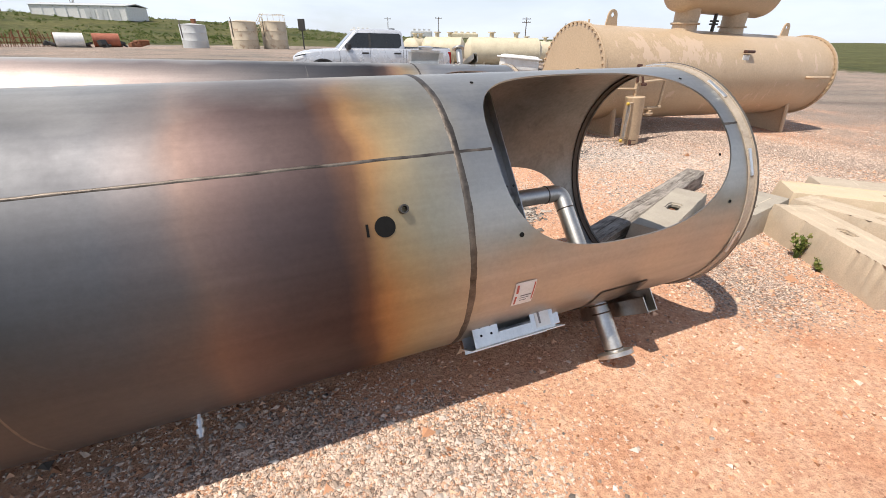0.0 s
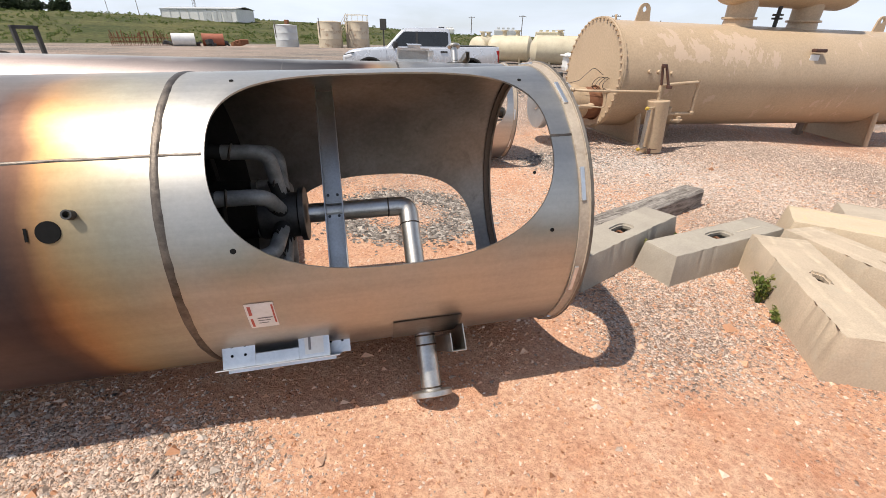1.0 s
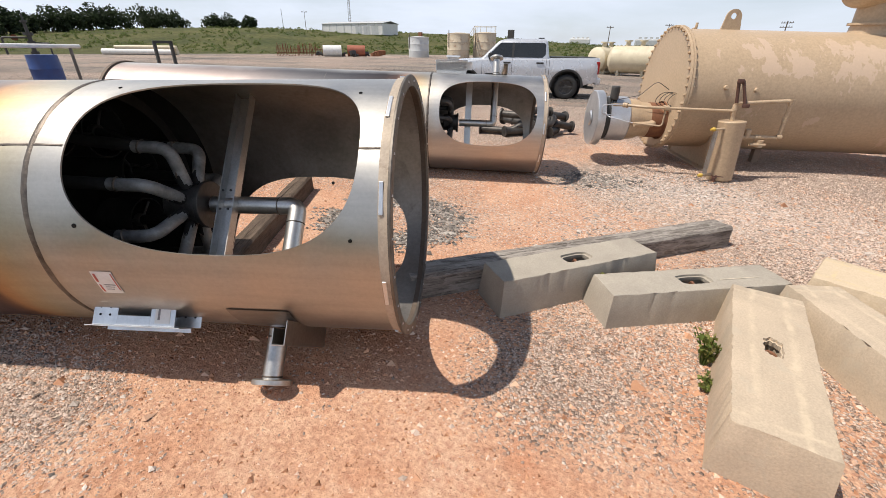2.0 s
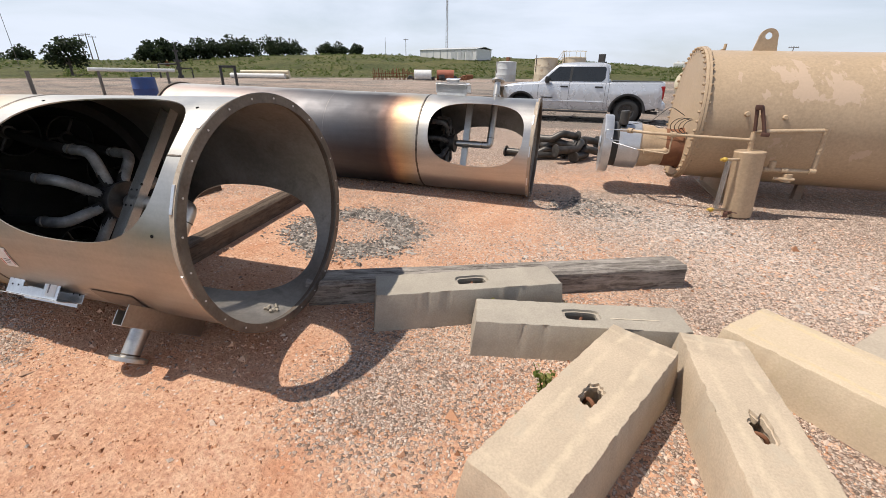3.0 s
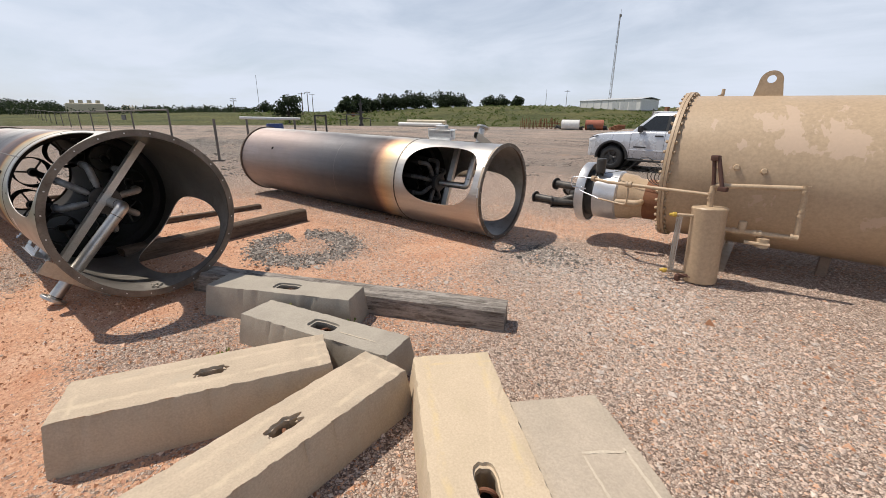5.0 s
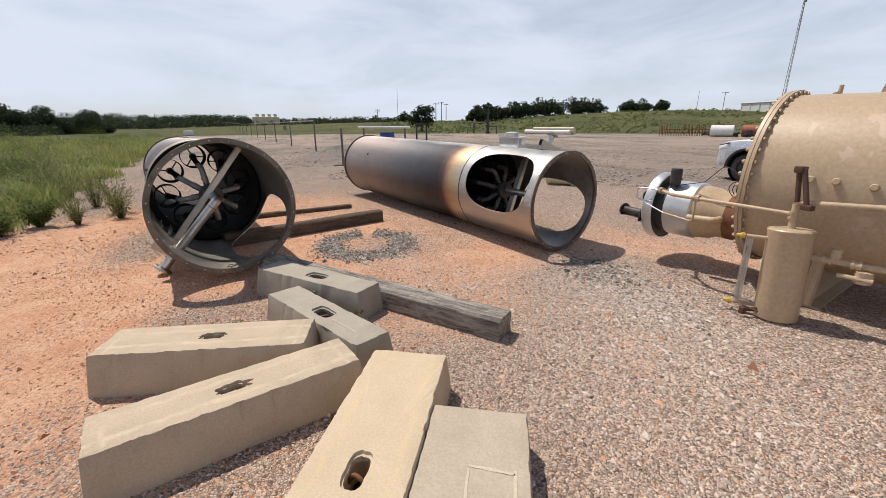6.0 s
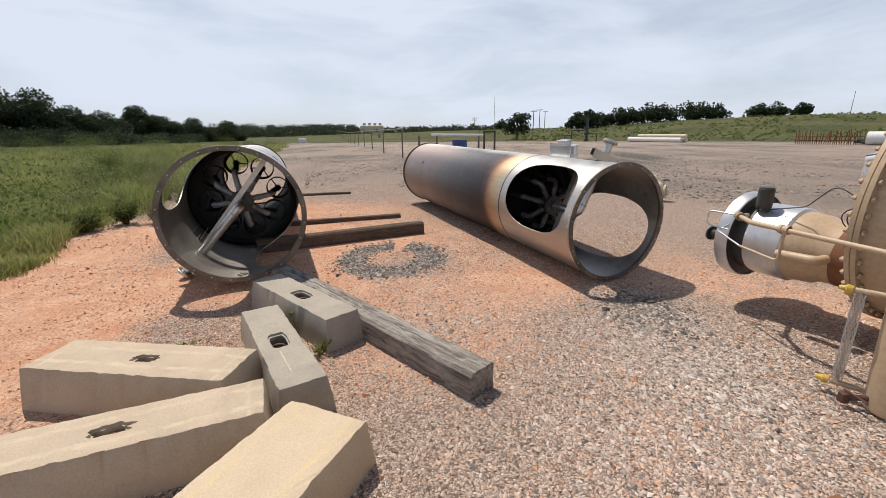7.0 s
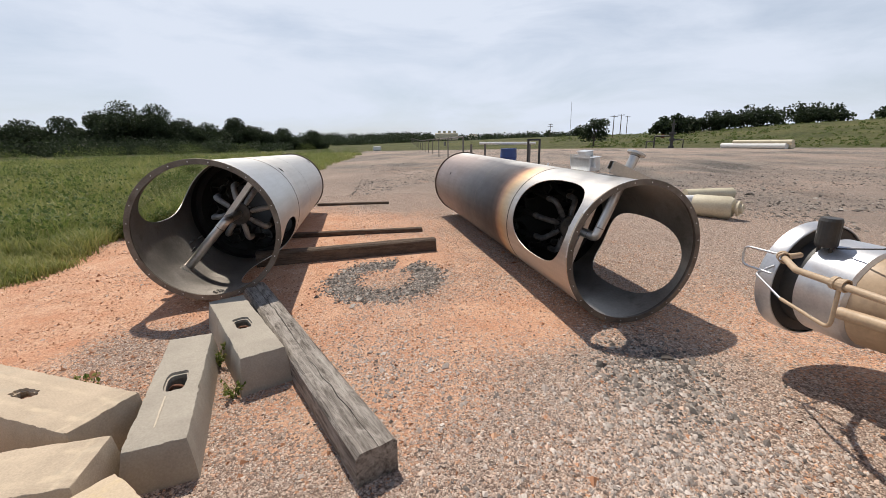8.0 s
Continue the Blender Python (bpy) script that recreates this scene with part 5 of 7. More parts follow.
def truck_body():
    bm = BM()
    xs = sorted({round(-2.82 + 5.77 * i / 120, 4) for i in range(121)} | {ax + s * 0.53 + q for ax in (FA, RA) for s in (1, -1) for q in (-0.002, 0.002)})
    rows = []
    for x in xs:
        lo, hi = body_low(x), body_top(x)
        left = [(lo + (hi - 0.035 - lo) * k / 9) for k in range(10)]
        pts = [(body_half(x, z), z) for z in left]
        e = body_half(x, hi - 0.035)
        bulge = 0.035 if x > 1.2 else 0.0
        across = [(e - 0.02, hi - 0.01), (e - 0.05, hi)] + [((e - 0.05) * q, hi + bulge * (1 - q * q)) for q in (0.75, 0.5, 0.0, -0.5, -0.75)] + [(-e + 0.05, hi), (-e + 0.02, hi - 0.01)]
        ring_pts = pts + across + [(-y, z) for y, z in pts[::-1]]
        rows.append([bm.verts.new((x, y, z)) for y, z in ring_pts])
    for a, b in zip(rows, rows[1:]):
        for k in range(len(a) - 1):
            bm.faces.new((a[k], a[k + 1], b[k + 1], b[k]))
    bm.faces.new(rows[0][::-1])
    bm.faces.new(rows[-1])
    bmesh.ops.recalc_face_normals(bm, faces=bm.faces)
    return bm


def cab_front(z):
    return 1.40 - 0.62 * (z - 1.30) / 0.6


def cab_back(z):
    return -1.08 + 0.1 * (z - 1.30) / 0.6


def cab_half(z):
    return 0.905 - 0.17 * (z - 1.30) / 0.62


def cab_body():
    bm = BM()
    rows = []
    for z, inset in ((1.29, 0.0), (1.5, 0.0), (1.7, 0.0), (1.86, 0.0), (1.92, 0.02), (1.96, 0.07), (1.985, 0.18), (1.992, 0.34)):
        x0, x1, w, r = cab_back(z) + inset, cab_front(z) - inset * 1.6, cab_half(z) - inset, 0.09
        row = []
        for cx, cy, a0 in ((x1 - r, w - r, 0), (x0 + r, w - r, 90), (x0 + r, -w + r, 180), (x1 - r, -w + r, 270)):
            for k in range(5):
                a = radians(a0 + 22.5 * k)
                row.append(bm.verts.new((cx + r * math.cos(a), cy + r * math.sin(a), z)))
        rows.append(row)
    for a, b in zip(rows, rows[1:]):
        for k in range(len(a)):
            j = (k + 1) % len(a)
            bm.faces.new((a[k], a[j], b[j], b[k]))
    bm.faces.new(rows[-1])
    return bm


part("body", truck_body(), M_SILVER, truck, "", True)
part("cab", cab_body(), M_SILVER, truck, "", True)
bm = BM()
box(bm, (5.2, 1.5, 0.3), (0.05, 0, 0.56), bevel=0.04)
part("underbody", bm, M_TRIM, truck, "dark underbody and frame")


def slab(bm, outline, off):
    """A thin slab from an outline, thickened by the offset."""
    vs = [bm.verts.new(p) for p in outline]
    back = [bm.verts.new(Vector(p) + Vector(off)) for p in outline]
    bm.faces.new(vs)
    bm.faces.new(back[::-1])
    for i in range(len(vs)):
        j = (i + 1) % len(vs)
        bm.faces.new((vs[j], vs[i], back[i], back[j]))
    bmesh.ops.recalc_face_normals(bm, faces=bm.faces)
    return bm


FRONT_WIN = ((0.27, 1.375), (0.27, 1.85), (0.66, 1.85), (0.72, 1.82), (1.13, 1.43), (1.15, 1.375))
REAR_WIN = ((-0.93, 1.47), (-0.92, 1.80), (-0.86, 1.85), (0.19, 1.85), (0.19, 1.375), (-0.83, 1.375))
for s in (1, -1):
    for win in (FRONT_WIN, REAR_WIN):
        part("side_window", slab(BM(), [(x, s * (cab_half(z) + 0.006), z) for x, z in win], (0, -s * 0.02, 0)), M_GLASS, truck, "dark tinted side window")
    part("window_post", slab(BM(), [(x, s * (cab_half(z) + 0.009), z) for x, z in ((0.19, 1.37), (0.19, 1.855), (0.27, 1.855), (0.27, 1.37))], (0, -s * 0.02, 0)), M_TRIM, truck, "black door pillar")
part("windshield", slab(BM(), [(cab_front(z) + 0.006, y, z) for y, z in ((-0.74, 1.35), (0.74, 1.35), (0.62, 1.86), (-0.62, 1.86))], (-0.02, 0, -0.01)), M_GLASS, truck)
part("rear_window", slab(BM(), [(cab_back(z) - 0.006, y, z) for y, z in ((-0.66, 1.45), (0.66, 1.45), (0.6, 1.82), (-0.6, 1.82))], (0.02, 0, 0)), M_GLASS, truck)
bm = BM()
box(bm, (1.62, 1.62, 0.03), (-1.95, 0, 1.385), bevel=0.01)
part("bed_cover", bm, M_TRIM, truck, "black bed cover")
for s in (1, -1):
    for xx, z1 in ((0.235, 1.33), (-0.99, 1.33), (1.33, 1.25), (-1.1, 1.34)):
        bm = BM()
        for k in range(8):
            za, zb = 0.5 + (z1 - 0.5) * k / 8, 0.5 + (z1 - 0.5) * (k + 1) / 8
            slab(bm, [(xx, s * (body_half(xx, za) + 0.0015), za), (xx + 0.012, s * (body_half(xx, za) + 0.0015), za), (xx + 0.012, s * (body_half(xx, zb) + 0.0015), zb), (xx, s * (body_half(xx, zb) + 0.0015), zb)], (0, -s * 0.01, 0))
        part("door_seam", bm, M_TRIM, truck)
    for xx in (0.42, -0.76):
        bm = BM()
        box(bm, (0.26, 0.045, 0.055), (xx, s * 0.975, 1.2), bevel=0.016)
        part("door_handle", bm, M_TRIM, truck, "black door handle")
    bm = BM()
    box(bm, (0.16, 0.26, 0.22), (1.02, s * 1.05, 1.42), pose(0, 0, 0, 0, 0, s * 12), bevel=0.06)
    box(bm, (0.07, 0.2, 0.05), (1.06, s * 0.95, 1.34), bevel=0.015)
    part("side_mirror", bm, M_TRIM, truck, "black side mirror")
    bm = BM()
    box(bm, (2.5, 0.16, 0.06), (0.1, s * 0.93, 0.37), bevel=0.02)
    part("running_board", bm, M_TRIM, truck, "black running board")
    bm = BM()
    box(bm, (2.35, 0.03, 0.05), (0.15, s * 0.987, 0.71), bevel=0.014)
    part("door_trim", bm, M_SILVER, truck)
    bm = BM()
    box(bm, (0.42, 0.012, 0.045), (1.0, s * 0.99, 0.82), bevel=0.004)
    part("badge", bm, M_TRIM, truck, "dark badge bar")
    bm = BM()
    box(bm, (0.34, 0.24, 0.13), (2.69, s * 0.80, 1.03), pose(0, 0, 0, 0, 12, -s * 24), bevel=0.04)
    part("headlight", bm, M_LENS, truck, "clear headlight")
    bm = BM()
    box(bm, (0.40, 0.2, 0.03), (2.66, s * 0.83, 1.115), pose(0, 0, 0, 0, 12, -s * 24), bevel=0.01)
    part("headlight_brow", bm, M_TRIM, truck, "black headlight brow")
    bm = BM()
    box(bm, (0.16, 0.13, 0.42), (-2.77, s * 0.875, 1.06), bevel=0.03)
    part("tail_light", bm, M_REDLENS, truck, "red tail light")
    for ax in (FA, RA):
        bm = BM()
        arc = [radians(-4 + 188 * k / 24) for k in range(25)]
        rows = [[bm.verts.new((ax + rr * math.cos(a), s * yy, 0.43 + rr * math.sin(a))) for rr, yy in ((0.515, 0.93), (0.515, 1.015), (0.54, 1.028), (0.585, 1.02), (0.60, 0.96))] for a in arc]
        for p, q in zip(rows, rows[1:]):
            for k in range(4):
                bm.faces.new((p[k], p[k + 1], q[k + 1], q[k]))
        part("fender_flare", bm, M_TRIM, truck, "black fender flare", True)
        bm = BM()
        lathe(bm, [(-0.35, 0), (-0.35, 0.515), (0.0, 0.515)], (ax, s * 0.93, 0.43), (0, s, 0), 24)
        part("wheel_well", bm, M_TRIM, truck, "black wheel well", True)
        bm = BM()
        lathe(bm, [(-0.13, 0.25), (-0.135, 0.34), (-0.12, 0.39), (-0.09, 0.413), (-0.03, 0.417), (-0.027, 0.407), (0.0, 0.407), (0.003, 0.417), (0.06, 0.417), (0.09, 0.413), (0.12, 0.39), (0.135, 0.34), (0.13, 0.26)], (0, 0, 0), (0, 1, 0), 40)
        wheel = part("wheel", bm, M_RUBBER, truck, "black tyre on a dark rim", True, Matrix.Translation((ax, s * 0.86, R_WH)))
        bm = BM()
        lathe(bm, [(-0.1, 0.262), (0.12 * s, 0.262), (0.11 * s, 0.24), (0.05 * s, 0.225), (0.03 * s, 0.0)], (0, 0, 0), (0, 1, 0), 32)
        for k in range(6):
            a = 2 * math.pi * k / 6
            box(bm, (0.21, 0.03, 0.055), (0.14 * math.cos(a), s * 0.085, 0.14 * math.sin(a)), pose(0, 0, 0, 0, -math.degrees(a), 0), bevel=0.008, seg=1)
        disc(bm, (0, s * 0.06, 0), (0, s, 0), 0.065, 0.05, 16)
        part("rim", bm, M_BROWNGREY, wheel, "dark grey alloy rim")
bm = BM()
box(bm, (0.12, 1.22, 0.42), (2.9, 0, 0.82), bevel=0.05)
part("grille", bm, M_TRIM, truck, "black grille")
bm = BM()
box(bm, (0.22, 1.3, 0.2), (2.90, 0, 0.52), bevel=0.07)
part("front_bumper", bm, M_SILVER, truck)
bm = BM()
box(bm, (0.2, 1.86, 0.24), (-2.85, 0, 0.62), bevel=0.06)
part("rear_bumper", bm, M_SILVER, truck)
bm = BM()
pipe(bm, [(-2.3, -0.7, 0.42), (-2.75, -0.82, 0.40)], 0.045, 10)
pipe(bm, [(-2.3, 0.7, 0.42), (-2.75, 0.82, 0.40)], 0.045, 10)
part("exhaust_tip", bm, M_TRIM, truck)
bm = BM()
box(bm, (0.22, 0.05, 0.05), (-0.75, 0, 2.005), bevel=0.02)
part("roof_antenna", bm, M_TRIM, truck)

# ---- hoses, barrels, fence and the far side of the yard ----
def at(az, r, z=None):
    """A place r metres from the yard's middle in the direction az (degrees), on the ground."""
    x, y = 6.4 + r * math.cos(radians(az)), 4.1 + r * math.sin(radians(az))
    return Vector((x, y, height(x, y) if z is None else z))


for i, (x, y, yaw, lx, up) in enumerate(((-0.5, 9.75, 10, 1.1, 0.09), (-0.1, 9.95, 45, 1.0, 0.09), (0.2, 10.3, 0, 0.9, 0.1), (-0.35, 10.1, -30, 1.0, 0.24), (0.35, 10.0, 60, 0.8, 0.25), (0.0, 10.4, 20, 1.1, 0.26), (-0.2, 9.9, 5, 0.9, 0.42), (0.45, 10.35, 80, 0.7, 0.10))):
    th = thing("bent_pipe", pose(x, y, 0.0, 0, 0, yaw), "black bent flanged pipe lying in a heap", "pipe", "heap of black pipes")
    bm = BM()
    r = 0.076
    end = Vector((lx * 0.55, 0.35, up + 0.05))
    pipe(bm, bend([(-lx / 2, 0, up), (lx * 0.1, 0, up), (lx * 0.3, 0.1, up + 0.12), end], 0.18, 7), r, 14)
    part("pipe_run", bm, M_DARKPIPE, th, "", True)
    for p, d in (((-lx / 2, 0, up), (-1, 0, 0)), (end, (0.25, 0.25, -0.07))):
        bm = BM()
        disc(bm, p, d, 0.125, 0.03, 20)
        part("pipe_flange", bm, M_DARKPIPE, th, "", True)

# lengths of tan vessel pipe lying beyond the second shell
th = thing("vessel_section", pose(-5.25, 10.35, 0.25, 0, 0, 53), "tan short vessel section with a capped end lying on gravel", "vessel section")
part("barrel", lathe(BM(), [(-0.5, 0), (-0.5, 0.24), (0.2, 0.25), (0.28, 0.2), (0.33, 0.0)], (0, 0, 0), (1, 0, 0), 28), M_TANPALE, th, "", True)
bm = BM()
lathe(bm, [(0.28, 0.1), (0.36, 0.1), (0.36, 0.17), (0.40, 0.17), (0.40, 0.1), (0.46, 0.1), (0.46, 0.0)], (0, 0, 0), (1, 0, 0), 20)
part("nozzle", bm, M_TANPALE, th, "", True)
bm = BM()
pipe(bm, [(-7.75, 10.4, 0.2), (-8.1, 11.7, 0.22)], 0.17, 16)
tagged(part("pale_pipe", bm, M_TANPALE, None, "", True), "pale tan pipe length lying on gravel", "pipe")
bm = BM()
pipe(bm, [(-6.9, 9.6, 0.15), (-7.2, 10.6, 0.15)], 0.13, 16)
tagged(part("pale_pipe", bm, M_WHITE, None, "", True), "short white pipe length lying on gravel", "pipe")

# inverted-U frame, blue drum and white pole behind the second shell
bm = BM()
for dx in (-0.15, 0.15):
    box(bm, (0.05, 0.07, 1.78), (dx, 0, 0.89), bevel=0.006)
box(bm, (0.35, 0.07, 0.05), (0, 0, 1.77), bevel=0.006)
tagged(part("pipe_stand", bm, M_BLACKPAINT, None, "", False, pose(-6.5, 6.2, 0, 0, 0, 80)), "black steel upright frame standing on gravel", "pipe stand")
th = thing("drum_stand", pose(-9.6, 5.3, 0, 0, 0, 90), "blue drum on a dark steel stand", "drum")
bm = BM()
lathe(bm, [(0.62, 0), (0.62, 0.27), (0.9, 0.28), (0.92, 0.29), (0.94, 0.28), (1.2, 0.28), (1.22, 0.29), (1.24, 0.28), (1.5, 0.27), (1.5, 0)], (0, 0, 0), (0, 0, 1), 28)
part("drum", bm, M_BLUE, th, "dark blue drum", True)
for dx, dy in ((-0.22, -0.22), (-0.22, 0.22), (0.22, -0.22), (0.22, 0.22)):
    bm = BM()
    box(bm, (0.05, 0.05, 0.62), (dx, dy, 0.31))
    part("leg", bm, M_BLACKPAINT, th)
th = thing("white_rail", pose(-9.9, 5.25, 0, 0, 0, 92), "white horizontal rail on two steel posts", "rail")
bm = BM()
pipe(bm, [(-1.0, 0, 1.68), (0.95, 0, 1.66)], 0.045, 12)
part("rail", bm, M_WHITE, th, "", True)
for dx in (-0.8, 0.75):
    bm = BM()
    pipe(bm, [(dx, 0, 0), (dx, 0, 1.66)], 0.035, 8)
    part("post", bm, M_RAIL, th, "", True)

# pipe fence
fence = thing("pipe_fence", pose(0, 0, 0), "dark steel pipe fence along the yard edge", "fence")
f0, fd = Vector((-24.5, 1.0, 0)), Vector((-0.948, -0.318, 0))
pts = []
for k in range(17):
    p = f0 + fd * (10.0 * k)
    g = height(p.x, p.y)
    bm = BM()
    pipe(bm, [(p.x, p.y, g - 0.1), (p.x, p.y, g + 2.05)], 0.055, 8)
    part("post", bm, M_RAIL, fence, "", True)
    pts.append((p.x, p.y, g + 2.05))
bm = BM()
pipe(bm, pts, 0.05, 8)
part("rail", bm, M_RAIL, fence, "", True)
bm = BM()
p = f0 + fd * 13
box(bm, (1.6, 0.05, 0.4), (p.x, p.y, 1.55), pose(0, 0, 0, 0, 0, 18.5))
part("sign_plate", bm, M_BLACKPAINT, fence, "dark plate on the fence")
th = thing("fence_post", pose(-13.0, 3.45, 0), "lone dark steel post with a foot bar", "post")
bm = BM()
pipe(bm, [(0, 0, -0.1), (0, 0, 1.62)], 0.05, 10)
part("post", bm, M_RAIL, th, "", True)
bm = BM()
box(bm, (0.08, 0.6, 0.06), (0, -0.1, 0.03), bevel=0.01)
part("foot_bar", bm, M_RAIL, th)

# wellhead
wx, wy = -80.0, 29.5
th = thing("wellhead", pose(wx, wy, height(wx, wy), 0, 0, 60), "dark wellhead assembly with valves and a side frame", "wellhead")
th.scale = (1.35, 1.35, 1.35)
bm = BM()
lathe(bm, [(0, 0.35), (0.3, 0.35), (0.3, 0.2), (0.9, 0.2), (0.9, 0.34), (1.3, 0.34), (1.3, 0.18), (1.8, 0.2), (1.8, 0.42), (2.1, 0.42), (2.1, 0.15), (3.0, 0.15), (3.0, 0.3), (3.2, 0.3), (3.2, 0.08), (3.8, 0.06), (3.8, 0)], (0, 0, 0), (0, 0, 1), 16)
part("tree_stack", bm, M_BLACKPAINT, th)
bm = BM()
pipe(bm, bend([(0, 0, 1.6), (-1.2, 0, 1.6), (-2.2, 0, 1.6), (-2.2, 0, 0)], 0.2), 0.1, 10)
pipe(bm, [(-2.2, 0, 0.9), (-3.2, 0, 0.9), (-3.2, 0, 0)], 0.08, 10)
pipe(bm, [(0, 0, 1.1), (1.4, 0, 1.1), (1.4, 0, 0)], 0.08, 10)
part("flow_line", bm, M_BLACKPAINT, th)
bm = BM()
lathe(bm, [(0, 0.3), (0.08, 0.3), (0.08, 0)], (-1.2, 0, 1.6), (0, 1, 0), 14)
part("hand_wheel", bm, M_RUST, th)

# pale pipes stacked by the meadow
for k, (dx, dz) in enumerate(((0, 0.45), (0.9, 0.42), (0.45, 1.05))):
    bm = BM()
    p, q = Vector((-76.5, 36.5, 0)), Vector((-67.0, 41.5, 0))
    off = Vector((-0.46, 0.89, 0)) * dx
    pipe(bm, [p + off + Vector((k, 0.3 * k, dz)), q + off + Vector((k * 0.4, 0, dz))], 0.42 if k < 2 else 0.3, 16)
    tagged(part("pale_pipe", bm, M_TANPALE if k else M_WHITE, None, "", True), "long pale pipe lying by the meadow edge", "pipe", "pale pipes by the meadow")


def upright_tank(x, y, r, h, mt, label, stairs=False, hatch=True):
    z = height(x, y)
    th = thing("upright_tank", pose(x, y, z), label, "upright tank", "upright tanks across the yard")
    bm = BM()
    lathe(bm, [(0, r), (h * 0.33, r), (h * 0.335, r * 1.012), (h * 0.345, r), (h * 0.66, r), (h * 0.665, r * 1.012), (h * 0.675, r), (h, r), (h + 0.03, r * 1.02), (h + 0.06, r), (h + 0.18, r * 0.3), (h + 0.2, 0)], (0, 0, 0), (0, 0, 1), 36)
    part("tank_body", bm, mt, th, "", True)
    if hatch:
        bm = BM()
        box(bm, (0.5, 0.5, 0.7), (0.2, 0.2, h + 0.4), bevel=0.05)
        part("hatch", bm, M_RUST, th, "rust-red hatch box")
    bm = BM()
    pipe(bm, [(-r * 0.5, -r * 0.9, h * 0.45), (-r * 0.5, -r * 0.9, h + 0.5)], 0.06, 8)
    part("vent_pipe", bm, M_RAIL, th)
    if stairs:
        bm = BM()
        for k in range(9):
            box(bm, (0.3, 0.7, 0.04), (-2.9 + 0.27 * k, -r - 0.5, h * (k + 1) / 9), bevel=0)
        for yy in (-r - 0.85, -r - 0.15):
            pipe(bm, [(-3.1, yy, 0), (-0.5, yy, h)], 0.04, 6)
            pipe(bm, [(-3.1, yy, 1.0), (-0.5, yy, h + 1.0)], 0.03, 6)
            for q in (0.1, 0.5, 0.9):
                pipe(bm, [(-3.1 + 2.6 * q, yy, h * q), (-3.1 + 2.6 * q, yy, h * q + 1)], 0.025, 6)
        part("stairway", bm, M_TANPALE, th, "steel stairway with handrails")
        bm = BM()
        ringpts = [(r * math.cos(a), r * math.sin(a), h + 0.9) for a in (2 * math.pi * k / 20 for k in range(21))]
        pipe(bm, ringpts, 0.03, 6)
        for p in ringpts[::3]:
            pipe(bm, [(p[0], p[1], h), p], 0.025, 6)
        part("guard_rail", bm, M_TANPALE, th)
    return th


upright_tank(-35.8, 62.2, 1.6, 2.8, M_GREYTANK, "pale grey upright steel tank across the yard")
upright_tank(-29.2, 63.0, 1.7, 3.3, M_TANRUST, "rust-streaked cream upright tank across the yard", False, False)
upright_tank(-26.0, 65.5, 1.7, 3.4, M_TANRUST, "cream upright tank with a steel stairway", True, False)
bm = BM()
box(bm, (0.9, 0.5, 1.5), (-22.8, 68, height(-22.8, 68) + 3.2), bevel=0.05)
box(bm, (0.15, 0.15, 2.8), (-22.8, 68, height(-22.8, 68) + 1.4))
tagged(part("control_panel", bm, M_BLACKPAINT), "dark control cabinet on a post", "control cabinet")


def lying_vessel(x, y, yaw, r, l, mt, label):
    z = height(x, y)
    th = thing("lying_vessel", pose(x, y, z + r + 0.15, 0, 0, yaw), label, "vessel", "vessels beyond the truck")
    bm = BM()
    lathe(bm, [(-l / 2 - r * 0.4, 0), (-l / 2 - r * 0.33, r * 0.5), (-l / 2 - 0.1 * r, r * 0.9), (-l / 2, r), (l / 2, r), (l / 2 + 0.1 * r, r * 0.9), (l / 2 + r * 0.33, r * 0.5), (l / 2 + r * 0.4, 0)], (0, 0, 0), (1, 0, 0), 32)
    part("shell", bm, mt, th, "", True)
    for dx in (-l * 0.3, l * 0.3):
        bm = BM()
        box(bm, (0.15, r * 1.3, r * 0.7 + 0.15), (dx, 0, -r * 0.75 - 0.07), bevel=0.02)
        part("saddle", bm, mt, th)
        bm = BM()
        lathe(bm, [(r * 0.9, 0.15), (r + 0.25, 0.15), (r + 0.25, 0.25), (r + 0.33, 0.25), (r + 0.33, 0)], (dx * 0.6, 0, 0), (0, 0, 1), 14)
        part("nozzle", bm, mt, th)


lying_vessel(-0.9, 33.8, -4, 0.85, 2.6, M_TANPALE, "cream short vessel standing beyond the truck")
lying_vessel(-2.9, 35.2, 60, 0.8, 2.0, M_TANPALE, "cream vessel with nozzles beyond the truck")
lying_vessel(3.2, 31.0, 8, 0.85, 4.6, M_TANPALE, "long cream vessel on saddles beyond the truck")
lying_vessel(6.5, 38.0, 12, 0.8, 4.5, M_TANPALE, "cream vessel further off on the gravel")
bm = BM()
box(bm, (2.0, 1.3, 0.9), (3.6, 25.5, 0.55), pose(0, 0, 0, 0, 4, 10), bevel=0.2)
box(bm, (2.2, 1.5, 0.08), (3.6, 25.5, 0.85), pose(0, 0, 0, 0, 4, 10), bevel=0.03)
tagged(part("equipment_tub", bm, M_WHITE), "white equipment tub on the gravel", "tub")
bm = BM()
for k in range(9):
    pipe(bm, [(4.4 + 0.1 * k, 22.5 + 0.18 * k, 0.2 + 0.06 * (k % 3)), (8.5, 23.8 + 0.18 * k, 0.2 + 0.06 * (k % 3))], 0.06, 8)
tagged(part("pipe_bundle", bm, M_RUSTDARK), "bundle of dark rusty pipes on the ground", "pipe bundle", kind="stuff")

